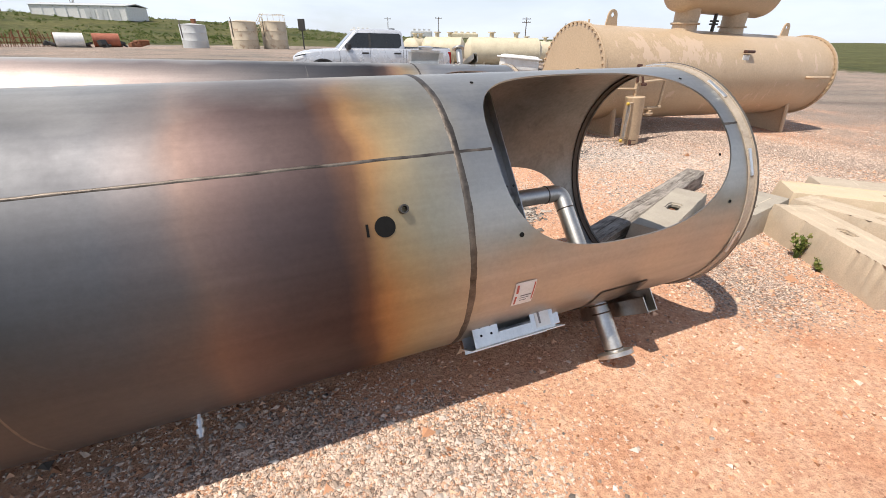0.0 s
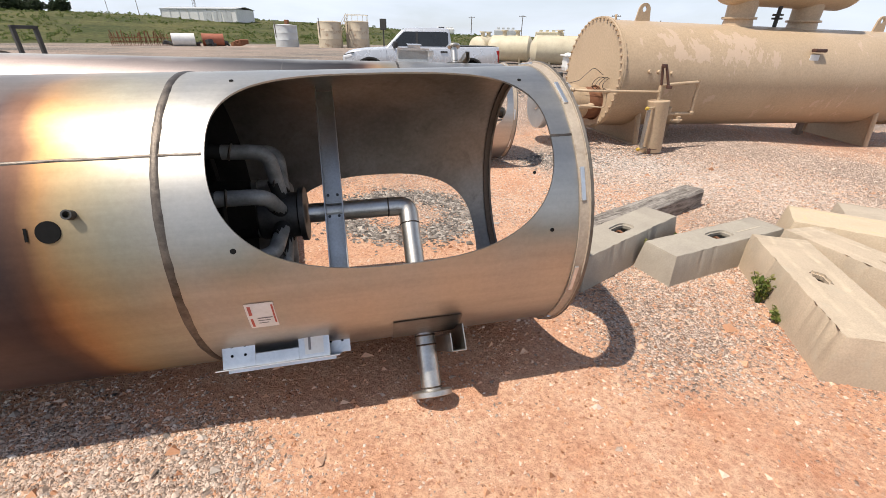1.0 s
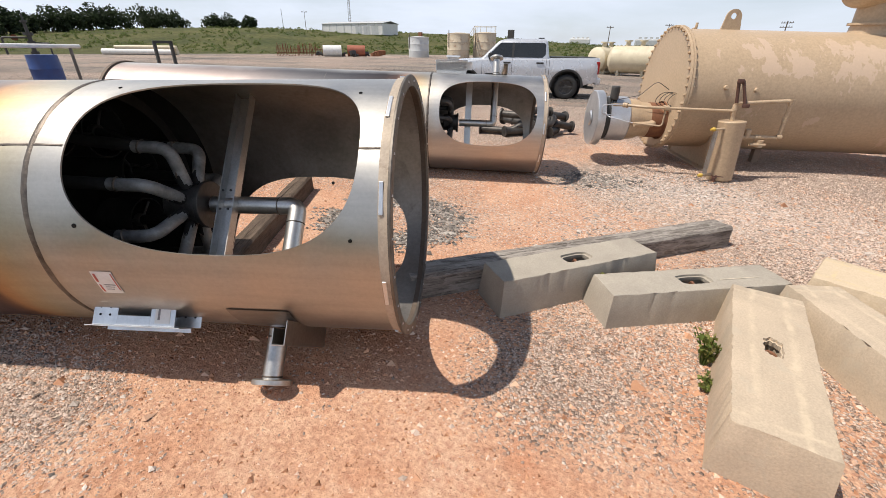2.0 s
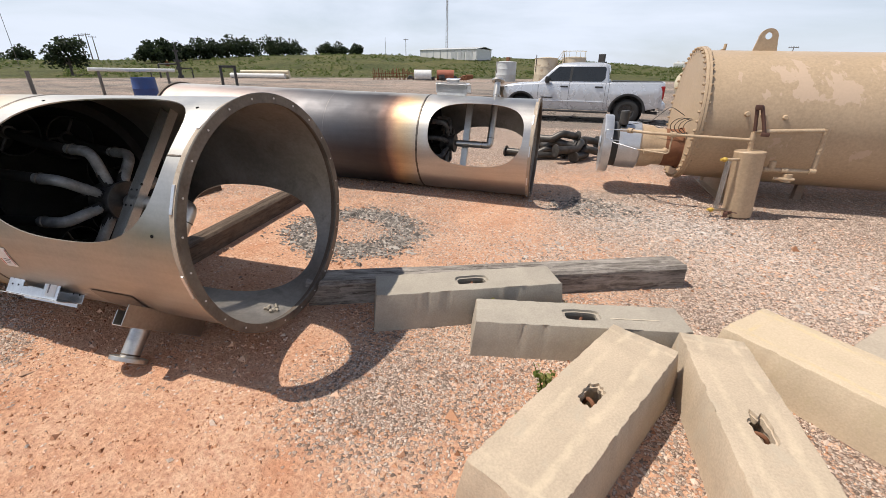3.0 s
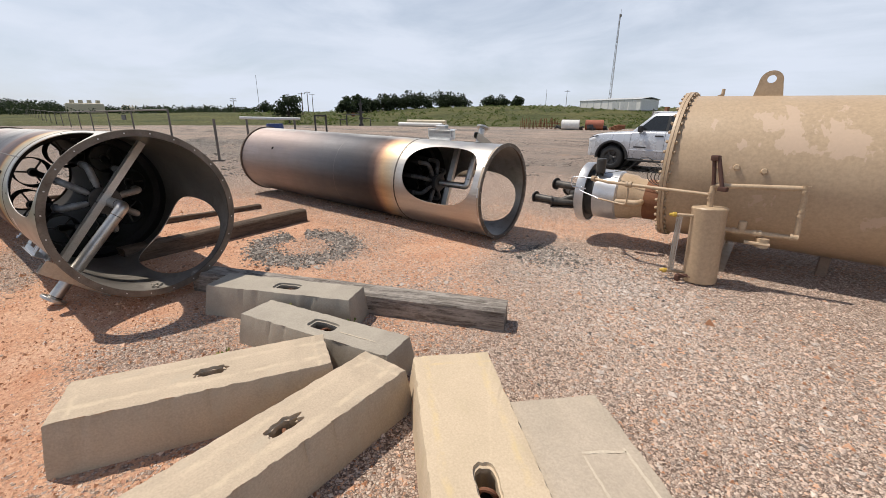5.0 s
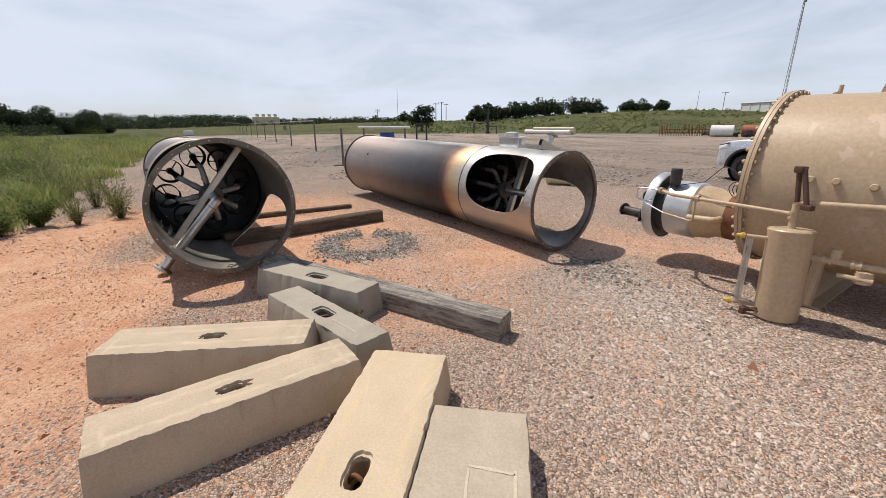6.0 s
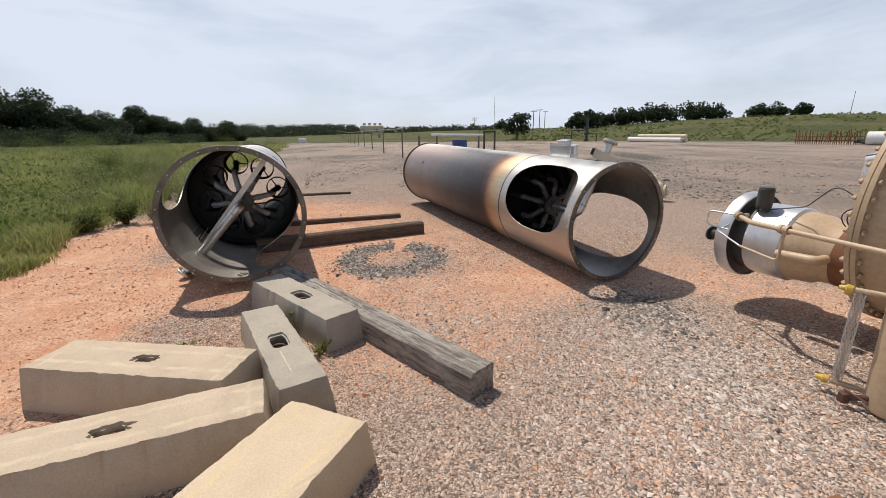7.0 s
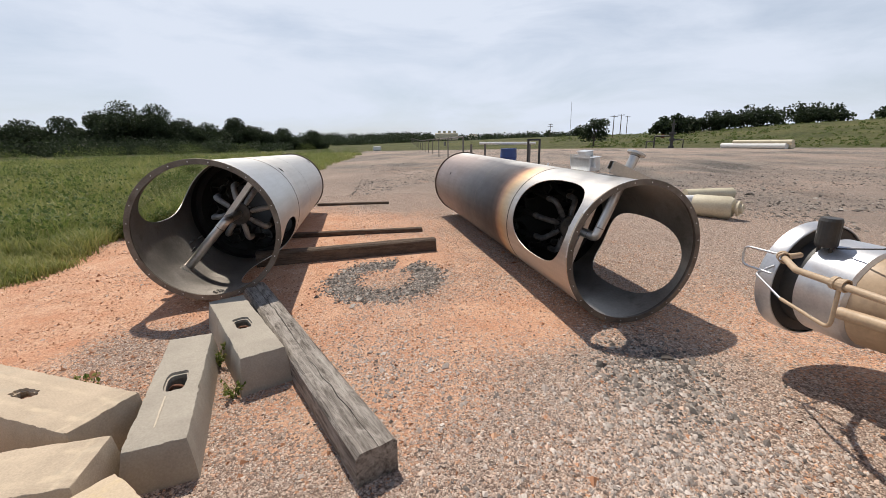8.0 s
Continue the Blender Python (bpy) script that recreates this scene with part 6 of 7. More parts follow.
# scrap along the foot of the hill
scrap = random.Random(5)
for k, (az, r, kind) in enumerate(((136.5, 74, 0), (135.0, 74, 1), (133.6, 75, 2), (132.4, 75, 1), (131.2, 76, 3), (137.4, 75, 1))):
    p = at(az, r)
    if kind in (0, 2):
        bm = BM()
        lathe(bm, [(-1.4, 0), (-1.4, 0.8), (1.4, 0.8), (1.4, 0)], (0, 0, 0.8), (1, 0, 0), 20)
        tagged(part("scrap_drum", bm, M_WHITE if kind == 0 else M_REDRUST, None, "", True, Matrix.Translation(p) @ pose(0, 0, 0, 0, 0, 40)), "white lying drum among scrap" if kind == 0 else "rust-red lying drum among scrap", "drum", "scrap at the hill foot")
    else:
        bm = BM()
        for q in range(7):
            box(bm, (scrap.uniform(0.3, 1.4), scrap.uniform(0.2, 0.6), scrap.uniform(0.2, 0.7)), (scrap.uniform(-1.4, 1.4), scrap.uniform(-0.8, 0.8), scrap.uniform(0.1, 0.6)), pose(0, 0, 0, scrap.uniform(-20, 20), scrap.uniform(-20, 20), scrap.uniform(0, 90)), bevel=0.03, seg=1)
        tagged(part("scrap_heap", bm, M_BLACKPAINT if kind == 1 else M_RUST, None, "", False, Matrix.Translation(p)), "heap of dark scrap parts at the hill foot", "scrap heap", "scrap at the hill foot")
p = at(140.0, 76)
bm = BM()
for k in range(34):
    x = -3.6 + 7.2 * k / 33
    pipe(bm, [(x, scrap.uniform(-0.4, 0.4), 0), (x + scrap.uniform(-0.4, 0.4), scrap.uniform(-0.4, 0.4), scrap.uniform(1.2, 1.9))], 0.05, 5)
for z in (0.5, 1.0):
    pipe(bm, [(-3.6, 0, z), (3.6, 0.1, z)], 0.05, 5)
tagged(part("pipe_rack", bm, M_RUST, None, "", False, Matrix.Translation(p) @ pose(0, 0, 0, 0, 0, 50)), "rusty rack of upright rods at the hill foot", "rack")

# long metal building on the hill
b0, b1 = at(135.3, 168), at(128.4, 152)
d = b1 - b0
L = Vector((d.x, d.y, 0)).length
zb = min(height(b0.x, b0.y), height(b1.x, b1.y)) + 0.3
bld = thing("metal_building", Matrix.Translation((b0.x, b0.y, zb)) @ pose(0, 0, 0, 0, 0, math.degrees(math.atan2(d.y, d.x))), "long pale metal building on the hill", "building")
bm = BM()
box(bm, (L, 9, 3.4), (L / 2, 4.5, 1.7))
part("wall", bm, M_WHITE, bld)
bm = BM()
box(bm, (L + 0.6, 4.9, 0.15), (L / 2, 2.2, 3.75), pose(0, 0, 0, 8, 0, 0))
box(bm, (L + 0.6, 4.9, 0.15), (L / 2, 6.8, 3.75), pose(0, 0, 0, -8, 0, 0))
part("roof", bm, M_GREYTANK, bld)
for k in range(9):
    bm = BM()
    box(bm, (0.25, 0.1, 3.4), (L * k / 8, -0.05, 1.7))
    part("wall_rib", bm, M_GREYTANK, bld)
for k in range(3):
    bm = BM()
    box(bm, (2.6, 0.08, 2.6), (L * (0.62 + 0.13 * k), -0.06, 1.3))
    part("door", bm, M_GREYTANK, bld)

# lattice mast with guys
tp = at(131.9, 185)
mast = thing("lattice_tower", Matrix.Translation(tp), "tall thin lattice radio tower", "radio tower")
H_T = 33.0
for k in range(3):
    a = 2 * math.pi * k / 3
    bm = BM()
    pipe(bm, [(0.55 * math.cos(a), 0.55 * math.sin(a), 0), (0.22 * math.cos(a), 0.22 * math.sin(a), H_T)], 0.06, 5)
    part("tower_leg", bm, M_RAIL, mast)
bm = BM()
for k in range(33):
    for q in range(3):
        a, b = 2 * math.pi * q / 3, 2 * math.pi * (q + 1) / 3
        r0, r1 = 0.55 - 0.33 * k / 33, 0.55 - 0.33 * (k + 1) / 33
        pipe(bm, [(r0 * math.cos(a), r0 * math.sin(a), H_T * k / 33), (r1 * math.cos(b), r1 * math.sin(b), H_T * (k + 1) / 33)], 0.03, 4)
part("bracing", bm, M_RAIL, mast)
bm = BM()
pipe(bm, [(0.3, 0, H_T), (0.3, 0, H_T + 1.5)], 0.05, 5)
box(bm, (0.5, 0.5, 0.8), (0.3, 0, H_T - 0.6))
part("antenna", bm, M_RAIL, mast)


def pole(az, r, h, arms=1, thin=0.12):
    p = at(az, r)
    th = thing("utility_pole", Matrix.Translation(p) @ pose(0, 0, 0, 0, 0, az + 90), "weathered wooden utility pole with cross arm" if arms else "thin grey steel radio mast", "utility pole", "poles along the horizon")
    bm = BM()
    pipe(bm, [(0, 0, -0.3), (0, 0, h)], [thin, thin * 0.7], 8)
    part("pole", bm, M_WOOD2 if arms else M_RAIL, th)
    for k in range(arms):
        bm = BM()
        box(bm, (2.2, 0.12, 0.14), (0, 0, h - 0.4 - 0.8 * k))
        for q in (-0.95, -0.5, 0.5, 0.95):
            pipe(bm, [(q, 0, h - 0.35 - 0.8 * k), (q, 0, h - 0.12 - 0.8 * k)], 0.05, 5)
        part("cross_arm", bm, M_WOOD2, th)


for az, r, h, arms, thin in ((170.6, 150, 6.8, 1, 0.16), (169.9, 175, 7.4, 1, 0.16), (169.3, 205, 8.0, 1, 0.16), (175.6, 140, 11.5, 0, 0.06), (178.3, 190, 5.5, 2, 0.14), (139.5, 190, 7, 0, 0.08), (137.0, 190, 6.5, 1, 0.1),
                             (94.9, 150, 6.5, 1, 0.14), (84.5, 120, 6.5, 2, 0.14), (79.5, 130, 5.5, 0, 0.16), (101.0, 160, 6.0, 1, 0.14)):
    pole(az, r, h, arms, thin)
# low plant and sheds on the skyline
for az, r, sx, sz, mt, lab in ((-168.0, 260, 14, 4.5, M_TANPALE, "low tan processing shed on the skyline"), (-171.5, 280, 6, 3.0, M_TANPALE, "small tan shed on the skyline"), (-159.7, 95, 1.7, 0.9, M_WHITE, "small white storage tank by the track"),
                               (96.5, 190, 9, 2.5, M_GREYTANK, "low grey plant beyond the yard"), (91, 200, 12, 2.2, M_TANPALE, "low tan plant beyond the yard"), (104, 190, 8, 2.0, M_WHITE, "white tank battery beyond the yard")):
    p = at(az, r)
    bm = BM()
    box(bm, (sx, sz, sz), (0, 0, sz / 2), bevel=sz * 0.2)
    for k in range(4 if sz > 1.6 else 0):
        box(bm, (sx * 0.12, sz * 0.4, sz * 0.4), (sx * (-0.35 + 0.22 * k), 0, sz * 1.1), bevel=0.05, seg=1)
    tagged(part("plant_shed", bm, mt, None, "", False, Matrix.Translation(p) @ pose(0, 0, 0, 0, 0, az + 90)), lab, "shed", "low plant on the skyline")

# ---- loose stones, grass and trees ----
def soup(name, verts, faces, mat, label, category, kind="stuff", smooth_shade=False, parent=None):
    me = bpy.data.meshes.new(name)
    verts, faces = np.asarray(verts, np.float32), np.asarray(faces, np.int32)
    n, k = faces.shape
    me.vertices.add(len(verts))
    me.vertices.foreach_set("co", verts.ravel())
    me.loops.add(n * k)
    me.loops.foreach_set("vertex_index", faces.ravel())
    me.polygons.add(n)
    me.polygons.foreach_set("loop_start", np.arange(0, n * k, k, dtype=np.int32))
    me.update(calc_edges=True)
    me.shade_flat()
    me.materials.append(mat)
    ob = new(name, me)
    ob.parent = parent
    if parent is None:
        tagged(ob, label, category, kind=kind)
    return ob


def stones():
    rng = np.random.default_rng(4)
    P = []
    want = 250000
    while len(P) < want:
        r = 11.5 * rng.random() ** 0.8
        a = rng.random() * 2 * math.pi
        x, y = 2.6 + r * math.cos(a), 4.2 + r * math.sin(a)
        if grass_side(x, y) > 0.6:
            continue
        d = dirt_cover(x, y) + 0.75 * noise.noise((x * 0.7, y * 0.7, 2.0))
        if rng.random() < 1.02 - 1.25 * max(0.0, min(0.8, d)):
            P.append((x, y, r))
    # thicker where it lies piled: by the first shell's nozzle, and towards the tan tank
    for cx, cy, sx, sy, m in ((-0.2, 1.25, 0.55, 0.25, 6500), (-0.9, 1.0, 0.5, 0.3, 3500), (3.5, 7.0, 1.1, 0.6, 20000), (2.2, 5.6, 0.7, 0.7, 8000), (2.5, 4.9, 0.3, 0.5, 3500), (4.6, 6.0, 0.9, 0.6, 9000)):
        for x, y in zip(rng.normal(cx, sx, m), rng.normal(cy, sy, m)):
            P.append((x, y, math.hypot(x - 2.6, y - 4.2)))
    P = np.array(P)
    n = len(P)
    z = np.array([height(x, y) for x, y, _ in P])
    size = rng.lognormal(math.log(0.0060), 0.36, n) * (0.9 + P[:, 2] * 0.03)
    base = np.array([(1, 0, -0.3), (0, 1, -0.3), (-1, 0, -0.3), (0, -1, -0.3), (0, 0, 1)], float)
    tri = np.array([(0, 1, 4), (1, 2, 4), (2, 3, 4), (3, 0, 4)])
    v = base[None] * (0.65 + 0.7 * rng.random((n, 5, 1))) + 0.35 * (rng.random((n, 5, 3)) - 0.5)
    v *= np.stack([1.25 + 0.5 * rng.random(n), 0.9 + 0.2 * rng.random(n), 0.42 + 0.42 * rng.random(n)], 1)[:, None]
    th = rng.random(n) * 2 * math.pi
    c, s = np.cos(th), np.sin(th)
    x = v[..., 0] * c[:, None] - v[..., 1] * s[:, None]
    y = v[..., 0] * s[:, None] + v[..., 1] * c[:, None]
    tilt = rng.normal(0, 0.32, n)
    zz = v[..., 2] + tilt[:, None] * x
    V3 = np.stack([x, y, zz], 2) * size[:, None, None]
    V3[..., 0] += P[:, None, 0]
    V3[..., 1] += P[:, None, 1]
    V3[..., 2] += (z + size * 0.22)[:, None]
    F = (tri[None] + 5 * np.arange(n)[:, None, None]).reshape(-1, 3)
    soup("gravel", V3.reshape(-1, 3), F, M_STONE, "loose grey and red crushed stone gravel", "gravel")


stones()


def grit():
    """Fine reddish pebbles strewn over the bare dirt."""
    rng = np.random.default_rng(14)
    n = 100000
    r, a = 6.5 * rng.random(n) ** 0.6, rng.random(n) * 2 * math.pi
    x, y = 1.6 + r * np.cos(a), 2.8 + r * np.sin(a)
    keep = np.array([grass_side(p, q) < 0.2 and noise.noise((p * 1.3, q * 1.3, 9.0)) > -0.25 + 0.4 * rng.random() - 0.2 for p, q in zip(x, y)])
    x, y = x[keep], y[keep]
    n = len(x)
    z = np.array([height(p, q) for p, q in zip(x, y)])
    size = rng.lognormal(math.log(0.0066), 0.5, n)
    base = np.array([(1, 0, 0), (-0.5, 0.87, 0), (-0.5, -0.87, 0), (0, 0, 1)], float)
    tri = np.array([(0, 1, 3), (1, 2, 3), (2, 0, 3)])
    v = base[None] * (0.6 + 0.8 * rng.random((n, 4, 1))) + 0.4 * (rng.random((n, 4, 3)) - 0.5)
    v[..., 2] *= 0.7
    v *= size[:, None, None]
    v[..., 0] += x[:, None]
    v[..., 1] += y[:, None]
    v[..., 2] += z[:, None]
    F = (tri[None] + 4 * np.arange(n)[:, None, None]).reshape(-1, 3)
    soup("red_grit", v.reshape(-1, 3), F, M_GRIT, "fine reddish grit over bare dirt", "grit")


grit()


def shards(name, x, y, size, mat, label, seed):
    """Loose angular stones at given places."""
    rng = np.random.default_rng(seed)
    n = len(x)
    z = np.array([height(p, q) for p, q in zip(x, y)])
    base = np.array([(1, 0, 0), (0, 1, 0), (-1, 0, 0), (0, -1, 0), (0, 0, 1), (0, 0, -1)], float)
    tri = np.array([(0, 1, 4), (1, 2, 4), (2, 3, 4), (3, 0, 4), (1, 0, 5), (2, 1, 5), (3, 2, 5), (0, 3, 5)])
    v = base[None] * (0.6 + 0.8 * rng.random((n, 6, 1))) + 0.4 * (rng.random((n, 6, 3)) - 0.5)
    v[..., 2] *= 0.55
    v = v @ Matrix.Rotation(0.6, 3, "Z").transposed()
    th = rng.random(n) * 6.283
    c, s = np.cos(th)[:, None], np.sin(th)[:, None]
    q = np.stack([(v[..., 0] * c - v[..., 1] * s) * 1.3, v[..., 0] * s + v[..., 1] * c, v[..., 2] + 0.18 * rng.normal(size=(n, 1)) * v[..., 0]], 2) * size[:, None, None]
    q += np.stack([x, y, z + size * 0.2], 1)[:, None]
    soup(name, q.reshape(-1, 3), (tri[None] + 6 * np.arange(n)[:, None, None]).reshape(-1, 3), mat, label, "gravel")


rng0 = np.random.default_rng(77)
a0 = rng0.uniform(-3.0, 2.9, 6000)
r0 = rng0.normal(0.58, 0.11, 6000)
x1, y1 = 0.22 + 1.15 * r0 * np.cos(a0), 4.45 + r0 * np.sin(a0)
x2, y2 = rng0.normal(1.95, 0.34, 1800), rng0.normal(7.35, 0.24, 1800)
shards("dark_gravel", np.concatenate([x1, x2]), np.concatenate([y1, y2]), rng0.lognormal(math.log(0.0125), 0.38, 7800), M_DARKSTONE, "spill of darker crushed stone on the dirt", 5)
x4 = np.concatenate([rng0.normal(2.95, 0.6, 4200), rng0.normal(3.9, 0.9, 1800), rng0.normal(2.4, 0.3, 500), rng0.normal(-0.2, 0.5, 200)])
y4 = np.concatenate([rng0.normal(7.35, 0.45, 4200), rng0.normal(6.7, 0.6, 1800), rng0.normal(5.3, 0.3, 500), rng0.normal(1.3, 0.2, 200)])
shards("coarse_gravel", x4, y4, rng0.lognormal(math.log(0.0105), 0.32, len(x4)), M_FLAKE, "coarse pale crushed stone flakes", 15)
a0, r0 = radians(100) + rng0.random(16000) * radians(100), 11 + 24 * rng0.random(16000) ** 1.3
x3, y3 = 3 + r0 * np.cos(a0), 4 + r0 * np.sin(a0)
keep = np.array([grass_side(p, q) < 0 and noise.noise((p * 0.25, q * 0.25, 12.0)) > -0.15 for p, q in zip(x3, y3)])
shards("yard_gravel", x3[keep], y3[keep], rng0.lognormal(math.log(0.025), 0.4, int(keep.sum())), M_DARKSTONE, "coarse dark gravel across the yard", 6)


def grass():
    rng = np.random.default_rng(8)
    rows = []
    while len(rows) < 34000:
        r, a = 3.0 + 62.0 * rng.random() ** 1.8, radians(rng.uniform(170, 285))
        x, y = 3 + r * math.cos(a), 3 + r * math.sin(a)
        g = grass_side(x, y)
        if g < 0.15 + 0.7 * noise.noise((x * 0.6, y * 0.6, 4.0)):
            continue
        rows.append((x, y, max(0.3, 0.95 + 1.5 * noise.noise((x * 0.35, y * 0.35, 7.0)) + 0.7 * noise.noise((x * 1.3, y * 1.3, 17.0)))))
    T = np.array(rows)
    per = 10
    m = len(T) * per
    c = np.repeat(T, per, 0)
    dist = np.hypot(c[:, 0] - 4, c[:, 1] - 4)
    wide = np.clip(dist / 14, 0.8, 5)
    x = c[:, 0] + rng.normal(0, 0.10, m) * wide
    y = c[:, 1] + rng.normal(0, 0.10, m) * wide
    z = np.array([height(a, b) for a, b in zip(x, y)]) - 0.02
    h = (0.09 + 0.34 * rng.random(m) ** 1.6) * c[:, 2]
    a = rng.random(m) * 2 * math.pi
    lean = h * (0.2 + 0.9 * rng.random(m))
    half = (0.006 + 0.006 * rng.random(m)) * wide
    dx, dy = np.cos(a), np.sin(a)
    px, py = -dy * half, dx * half
    pts = np.stack([
        np.stack([x - px, y - py, z], 1), np.stack([x + px, y + py, z], 1),
        np.stack([x + dx * lean * 0.35 + px * 0.8, y + dy * lean * 0.35 + py * 0.8, z + h * 0.6], 1), np.stack([x + dx * lean * 0.35 - px * 0.8, y + dy * lean * 0.35 - py * 0.8, z + h * 0.6], 1),
        np.stack([x + dx * lean + px * 0.1, y + dy * lean + py * 0.1, z + h], 1), np.stack([x + dx * lean - px * 0.1, y + dy * lean - py * 0.1, z + h], 1)], 1)
    F = (np.array([(0, 1, 2, 3), (3, 2, 4, 5)])[None] + 6 * np.arange(m)[:, None, None]).reshape(-1, 4)
    soup("meadow_grass", pts.reshape(-1, 3), F, M_GRASS, "long green and yellowing meadow grass", "grass")


grass()


def leaves(rng, centres, radii, count, size):
    """Small bent leaf clumps scattered through lobes; returns vertices and faces."""
    k = rng.choice(len(centres), count, p=radii ** 2 / (radii ** 2).sum())
    d = rng.normal(size=(count, 3))
    d /= np.linalg.norm(d, axis=1)[:, None]
    r = radii[k] * (0.35 + 0.75 * rng.random(count) ** 0.7)
    p = centres[k] + d * r[:, None] * np.array([1, 1, 0.8])
    u = rng.normal(size=(count, 3))
    u /= np.linalg.norm(u, axis=1)[:, None]
    w = np.cross(u, rng.normal(size=(count, 3)))
    w /= np.linalg.norm(w, axis=1)[:, None]
    s = (size * (0.6 + 0.8 * rng.random(count)))[:, None]
    n = np.cross(u, w)
    q = np.stack([p - u * s, p + w * s * 0.7 + n * s * 0.25, p + u * s, p - w * s * 0.7 + n * s * 0.25], 1)
    return q.reshape(-1, 3), np.arange(count * 4).reshape(-1, 4)


def tree(p, h, w, seed, count=1300, leaf=0.3, trunk=0.28, label="dark green spreading oak tree in the distance"):
    rng = np.random.default_rng(seed)
    th = thing("tree", Matrix.Translation(p), label, "tree", "trees on the horizon")
    bm = BM()
    pipe(bm, [(0, 0, -0.2), (0.05, 0, h * 0.2), (0.1, 0.05, h * 0.45), (0.1, 0.1, h * 0.75)], [h * 0.035, h * 0.028, h * 0.02, h * 0.008], 7)
    lobes, rad = [], []
    for k in range(14):
        a = k * 2.4 + rng.random()
        e = Vector((math.cos(a) * w * 0.33 * rng.uniform(0.5, 1.05), math.sin(a) * w * 0.33 * rng.uniform(0.5, 1.05), h * (trunk + 0.12 + 0.5 * rng.random())))
        pipe(bm, [(0.06, 0.03, h * rng.uniform(0.18, 0.4)), (e.x * 0.5, e.y * 0.5, e.z * 0.8), tuple(e)], [h * 0.014, h * 0.009, h * 0.004], 5)
        lobes.append(tuple(e))
        rad.append(w * rng.uniform(0.14, 0.24))
    lobes.append((0, 0, h * 0.8))
    rad.append(w * 0.22)
    part("trunk", bm, M_BARK, th)
    v, f = leaves(rng, np.array(lobes), np.array(rad), count, leaf)
    soup("crown", v, f, M_LEAF, "", "", parent=th)
    return th


tree(at(172.4, 105), 6.2, 6.4, 1, 1500, 0.26, 0.2, "lone dark green oak tree beside the track")
for i, (az, r, h, w) in enumerate(((165.2, 150, 5.0, 6), (163.9, 155, 5.6, 6), (162.6, 160, 4.8, 5.5), (160.6, 165, 5.6, 7), (159.4, 168, 5.2, 7), (157.2, 172, 6.0, 8), (155.8, 175, 5.6, 8), (153.2, 180, 5.8, 8.5), (151.8, 182, 5.2, 8), (150.4, 184, 4.8, 7),
                                   (146.6, 190, 3.6, 7), (145.2, 190, 4.0, 6), (143.2, 192, 3.6, 5), (174.8, 210, 4.4, 6))):
    tree(at(az, r), h * 1.05, w * 1.35, 20 + i, 1100, 0.42, 0.02)
for i, (az, r, h, w) in enumerate(((-134.6, 118, 10.6, 13), (-131.6, 120, 11.2, 14), (-129.4, 122, 8.6, 11), (-136.9, 118, 7.0, 12), (-142.4, 124, 8.6, 10), (-144.6, 128, 6.0, 10), (-139.5, 120, 6.0, 12), (-126.6, 122, 7.6, 11), (-123.6, 124, 6.4, 12), (-120.2, 120, 7.4, 13), (-147.5, 145, 6.0, 11), (-151.0, 150, 5.2, 11), (-116, 112, 6.4, 13))):
    tree(at(az, r), h, w, 60 + i, 15000, 0.2, 0.0, "large dark green tree at the meadow's far edge")


def far_woods():
    rng = np.random.default_rng(31)
    C, Rr = [], []
    for az in np.arange(176, 262, 0.25):
        for q in range(2):
            r = rng.uniform(230, 420)
            p = at(az + rng.uniform(-0.3, 0.3), r)
            hh = rng.uniform(3.2, 4.8) * (0.75 if az < 195 else 1.15) * r / 300
            for s in range(2):
                C.append((p.x + rng.normal() * 3, p.y + rng.normal() * 3, p.z + hh * (0.1 + 0.6 * s)))
                Rr.append(hh * 0.75)
    v, f = leaves(rng, np.array(C), np.array(Rr), 150000, 0.5)
    soup("far_woods", v, f, M_LEAF, "dark green band of woods along the horizon", "woods")


far_woods()


def thicket():
    rng = np.random.default_rng(32)
    C, Rr = [], []
    for az in np.arange(212, 262, 0.22):
        p = at(az + rng.uniform(-0.3, 0.3), rng.uniform(100, 140))
        C.append((p.x, p.y, p.z + 0.9))
        Rr.append(rng.uniform(1.6, 3.4) * (0.6 if az < 218 else 1.0))
    v, f = leaves(rng, np.array(C), np.array(Rr), 80000, 0.19)
    soup("thicket", v, f, M_LEAF, "dark green thicket at the meadow's far edge", "thicket")


thicket()


def meadow_weeds():
    rng = np.random.default_rng(71)
    C, Rr = [], []
    while len(C) < 900:
        r, a = 6 + 75 * rng.random() ** 1.4, radians(rng.uniform(175, 275))
        x, y = 3 + r * math.cos(a), 3 + r * math.sin(a)
        if grass_side(x, y) > 1.0 and noise.noise((x * 0.12, y * 0.12, 21.0)) > -0.1:
            h = rng.uniform(0.1, 0.4) * (1 + r / 60) * (2.2 if rng.random() < 0.12 else 1.0)
            C.append((x, y, height(x, y) + h * 0.5))
            Rr.append(h)
    v, f = leaves(rng, np.array(C), np.array(Rr), 90000, 0.04)
    soup("meadow_weeds", v, f, M_WEED, "scattered leafy weeds in the meadow", "weeds")


meadow_weeds()


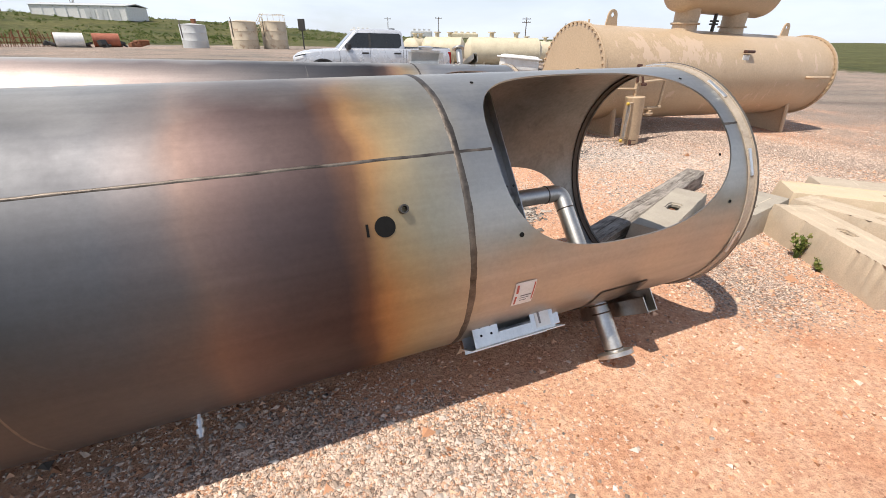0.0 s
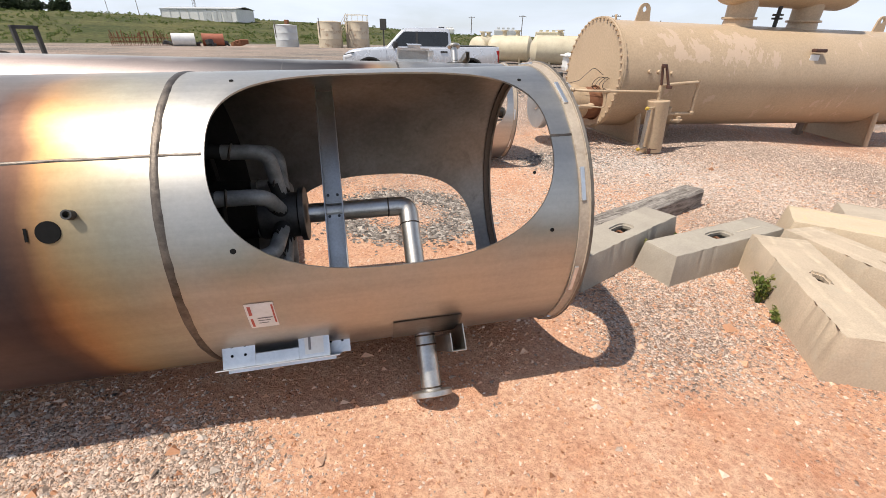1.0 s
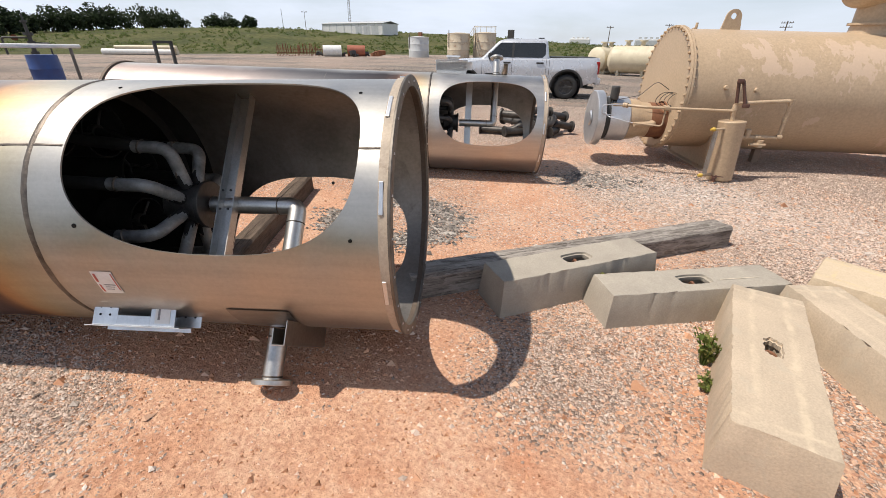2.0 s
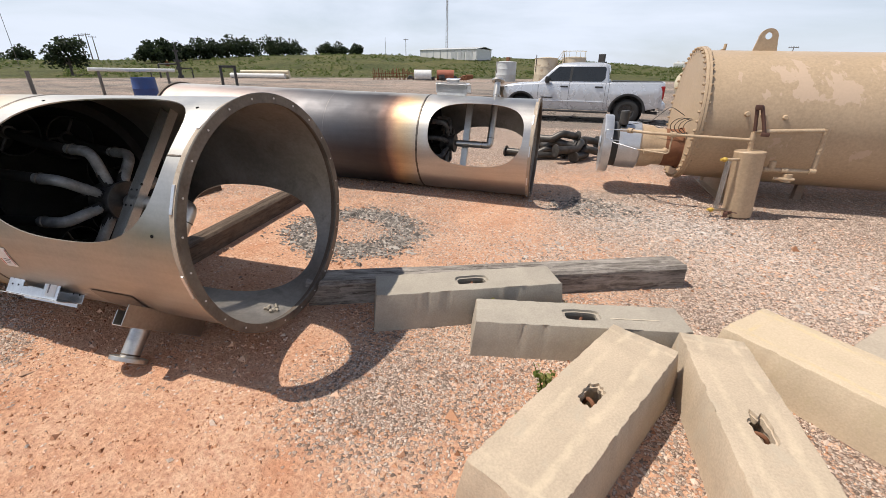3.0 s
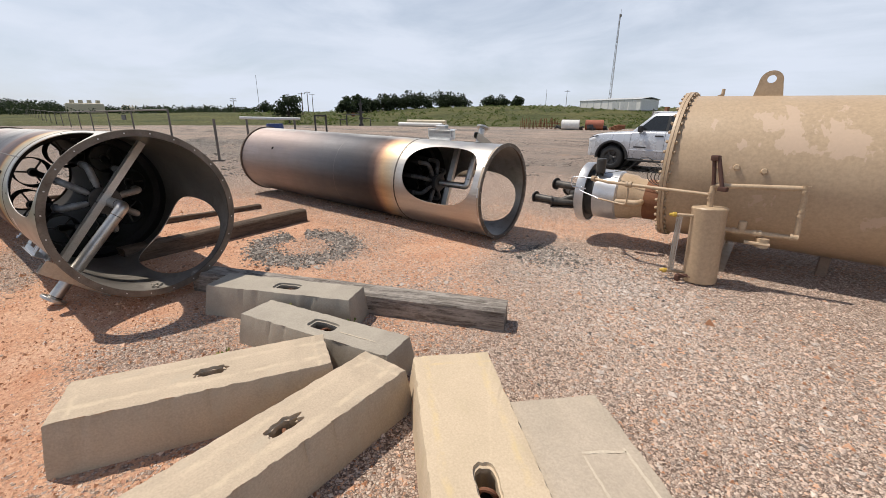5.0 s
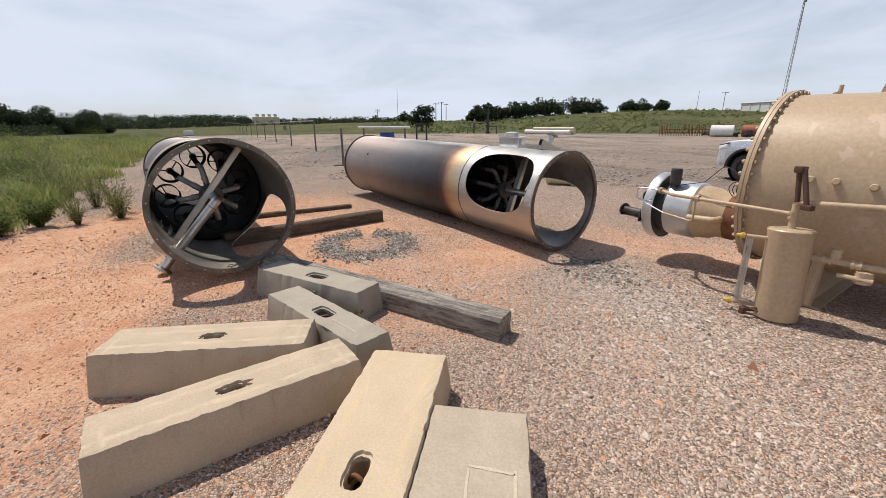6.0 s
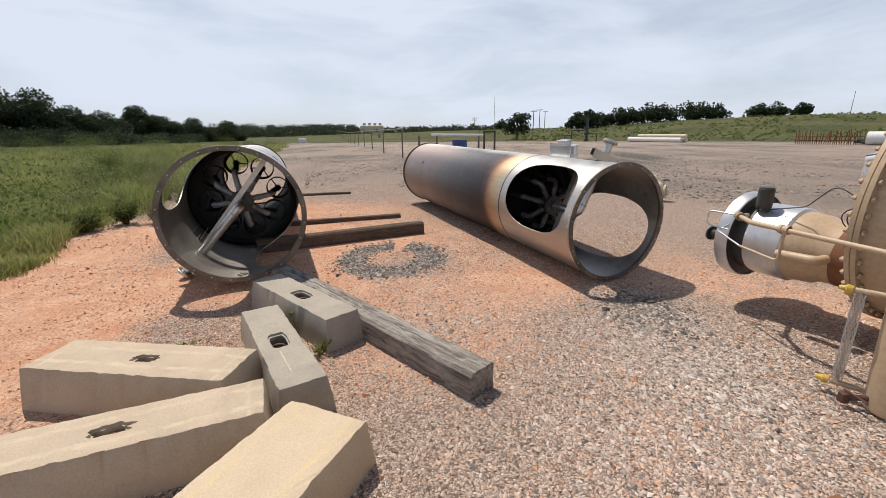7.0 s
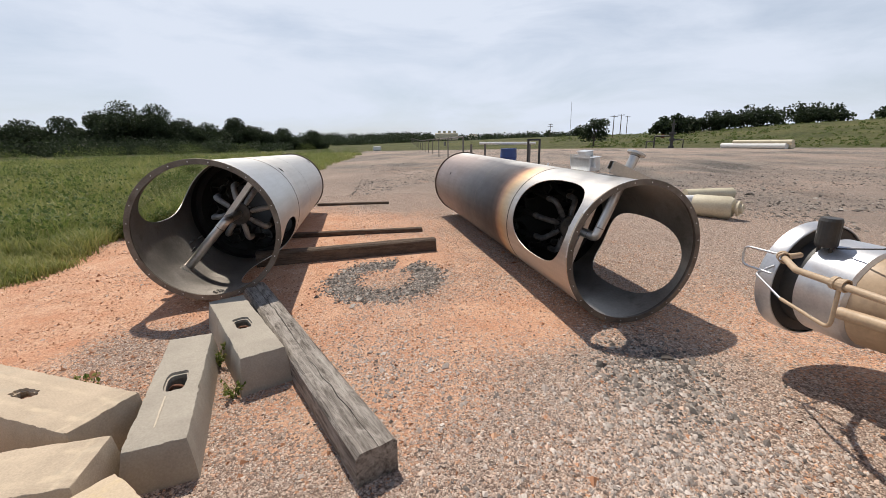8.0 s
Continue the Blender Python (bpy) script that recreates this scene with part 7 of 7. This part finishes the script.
def hill_tufts():
    """Rough tussocks and low scrub over the far hillside."""
    rng = np.random.default_rng(72)
    C, Rr = [], []
    while len(C) < 2600:
        az, r = rng.uniform(96, 178), rng.uniform(88, 190)
        p = at(az, r)
        if green_cover(p.x, p.y) > 0.8 and noise.noise((p.x * 0.05, p.y * 0.05, 23.0)) > -0.2:
            h = rng.uniform(0.15, 0.45) * (2.0 if rng.random() < 0.06 else 1.0)
            C.append((p.x, p.y, p.z + h * 0.2))
            Rr.append(h)
    v, f = leaves(rng, np.array(C), np.array(Rr), 60000, 0.13)
    soup("hill_scrub", v, f, M_WEED, "rough green tussocks over the far hillside", "scrub")


hill_tufts()


def bush(name, x, y, h, w, seed, count, leaf, label, cat, stalks=14):
    rng = np.random.default_rng(seed)
    z = height(x, y)
    th = thing(name, pose(x, y, z), label, cat, "weeds in the yard")
    bm = BM()
    C = []
    for k in range(stalks):
        a = rng.random() * 6.28
        e = (math.cos(a) * w * rng.random(), math.sin(a) * w * rng.random(), h * rng.uniform(0.5, 1.0))
        pipe(bm, [(e[0] * 0.15, e[1] * 0.15, 0), (e[0] * 0.5, e[1] * 0.5, e[2] * 0.6), e], [0.006, 0.004, 0.002], 4)
        for q in (0.35, 0.55, 0.75, 0.95):
            C.append((e[0] * q, e[1] * q, e[2] * q))
    part("stem", bm, M_WEED, th)
    C = np.array(C)
    v, f = leaves(rng, C, np.full(len(C), w * 0.22), count, leaf)
    v[:, 2] = np.maximum(v[:, 2], 0.01)
    soup("foliage", v, f, {"bush": M_DRYWEED, "shrub": M_WEED}.get(name, M_GRASS), "", "", parent=th)


bush("weed", 3.29, 3.46, 0.26, 0.11, 1, 160, 0.018, "green weed growing against a concrete block", "weed", 9)
bush("weed", 3.31, 3.2, 0.12, 0.09, 2, 90, 0.016, "small green weed beside a concrete block", "weed", 7)
bush("weed", 2.62, 3.92, 0.2, 0.10, 3, 130, 0.016, "small green weed between concrete blocks", "weed", 8)
bush("weed", 2.95, 4.33, 0.12, 0.10, 9, 80, 0.014, "small green weed between concrete blocks", "weed", 6)
for i, (x, y, h, w) in enumerate(((-2.5, -0.3, 0.6, 0.35), (-3.1, -0.7, 0.75, 0.4), (-2.0, -0.75, 0.5, 0.3), (-3.9, -1.5, 0.8, 0.45), (-5.2, -2.8, 0.9, 0.6), (-6.5, -4.2, 1.1, 0.8), (-9, -5.6, 1.2, 0.9), (-4.6, -4.2, 0.9, 0.7), (-12, -9, 1.4, 1.2), (-8, -8, 1.1, 1.0), (-3.2, -3.4, 0.7, 0.5), (-17, -11, 1.5, 1.3))):
    bush("bush", x, y, h, w, 40 + i, 1300, 0.012 + 0.005 * w, "leafy green weed clump at the meadow edge", "bush", 34)
for i, (x, y, h, w) in enumerate(((-7.2, -6.0, 0.85, 1.1), (-10.5, -7.4, 0.8, 1.0), (-6.0, -5.4, 0.6, 0.7), (-14.5, -12.5, 1.1, 1.5), (-1.9, -1.3, 0.5, 0.35), (-1.2, -1.5, 0.4, 0.35))):
    bush("shrub", x, y, h, w, 140 + i, 2600, 0.018 + 0.008 * w, "dark green leafy shrub in the meadow", "shrub", 40)
# pebbles lying in the first shell
rng = random.Random(3)
for k in range(10):
    bm = BM()
    bmesh.ops.create_icosphere(bm, subdivisions=1, radius=0.014)
    for v in bm.verts:
        v.co *= rng.uniform(0.7, 1.3)
    lx, la = -0.12 - 0.02 * rng.random() - 0.012 * k, 268 + rng.uniform(-4, 4)
    part_at = TUBE_1 @ on_shell(lx, la, R_IN - 0.01)
    tagged(part("pebble", bm, M_CONC_GREY, None, "", False, Matrix.Translation(part_at)), "small grey pebble lying in the steel shell", "pebble", "pebbles in the shell")
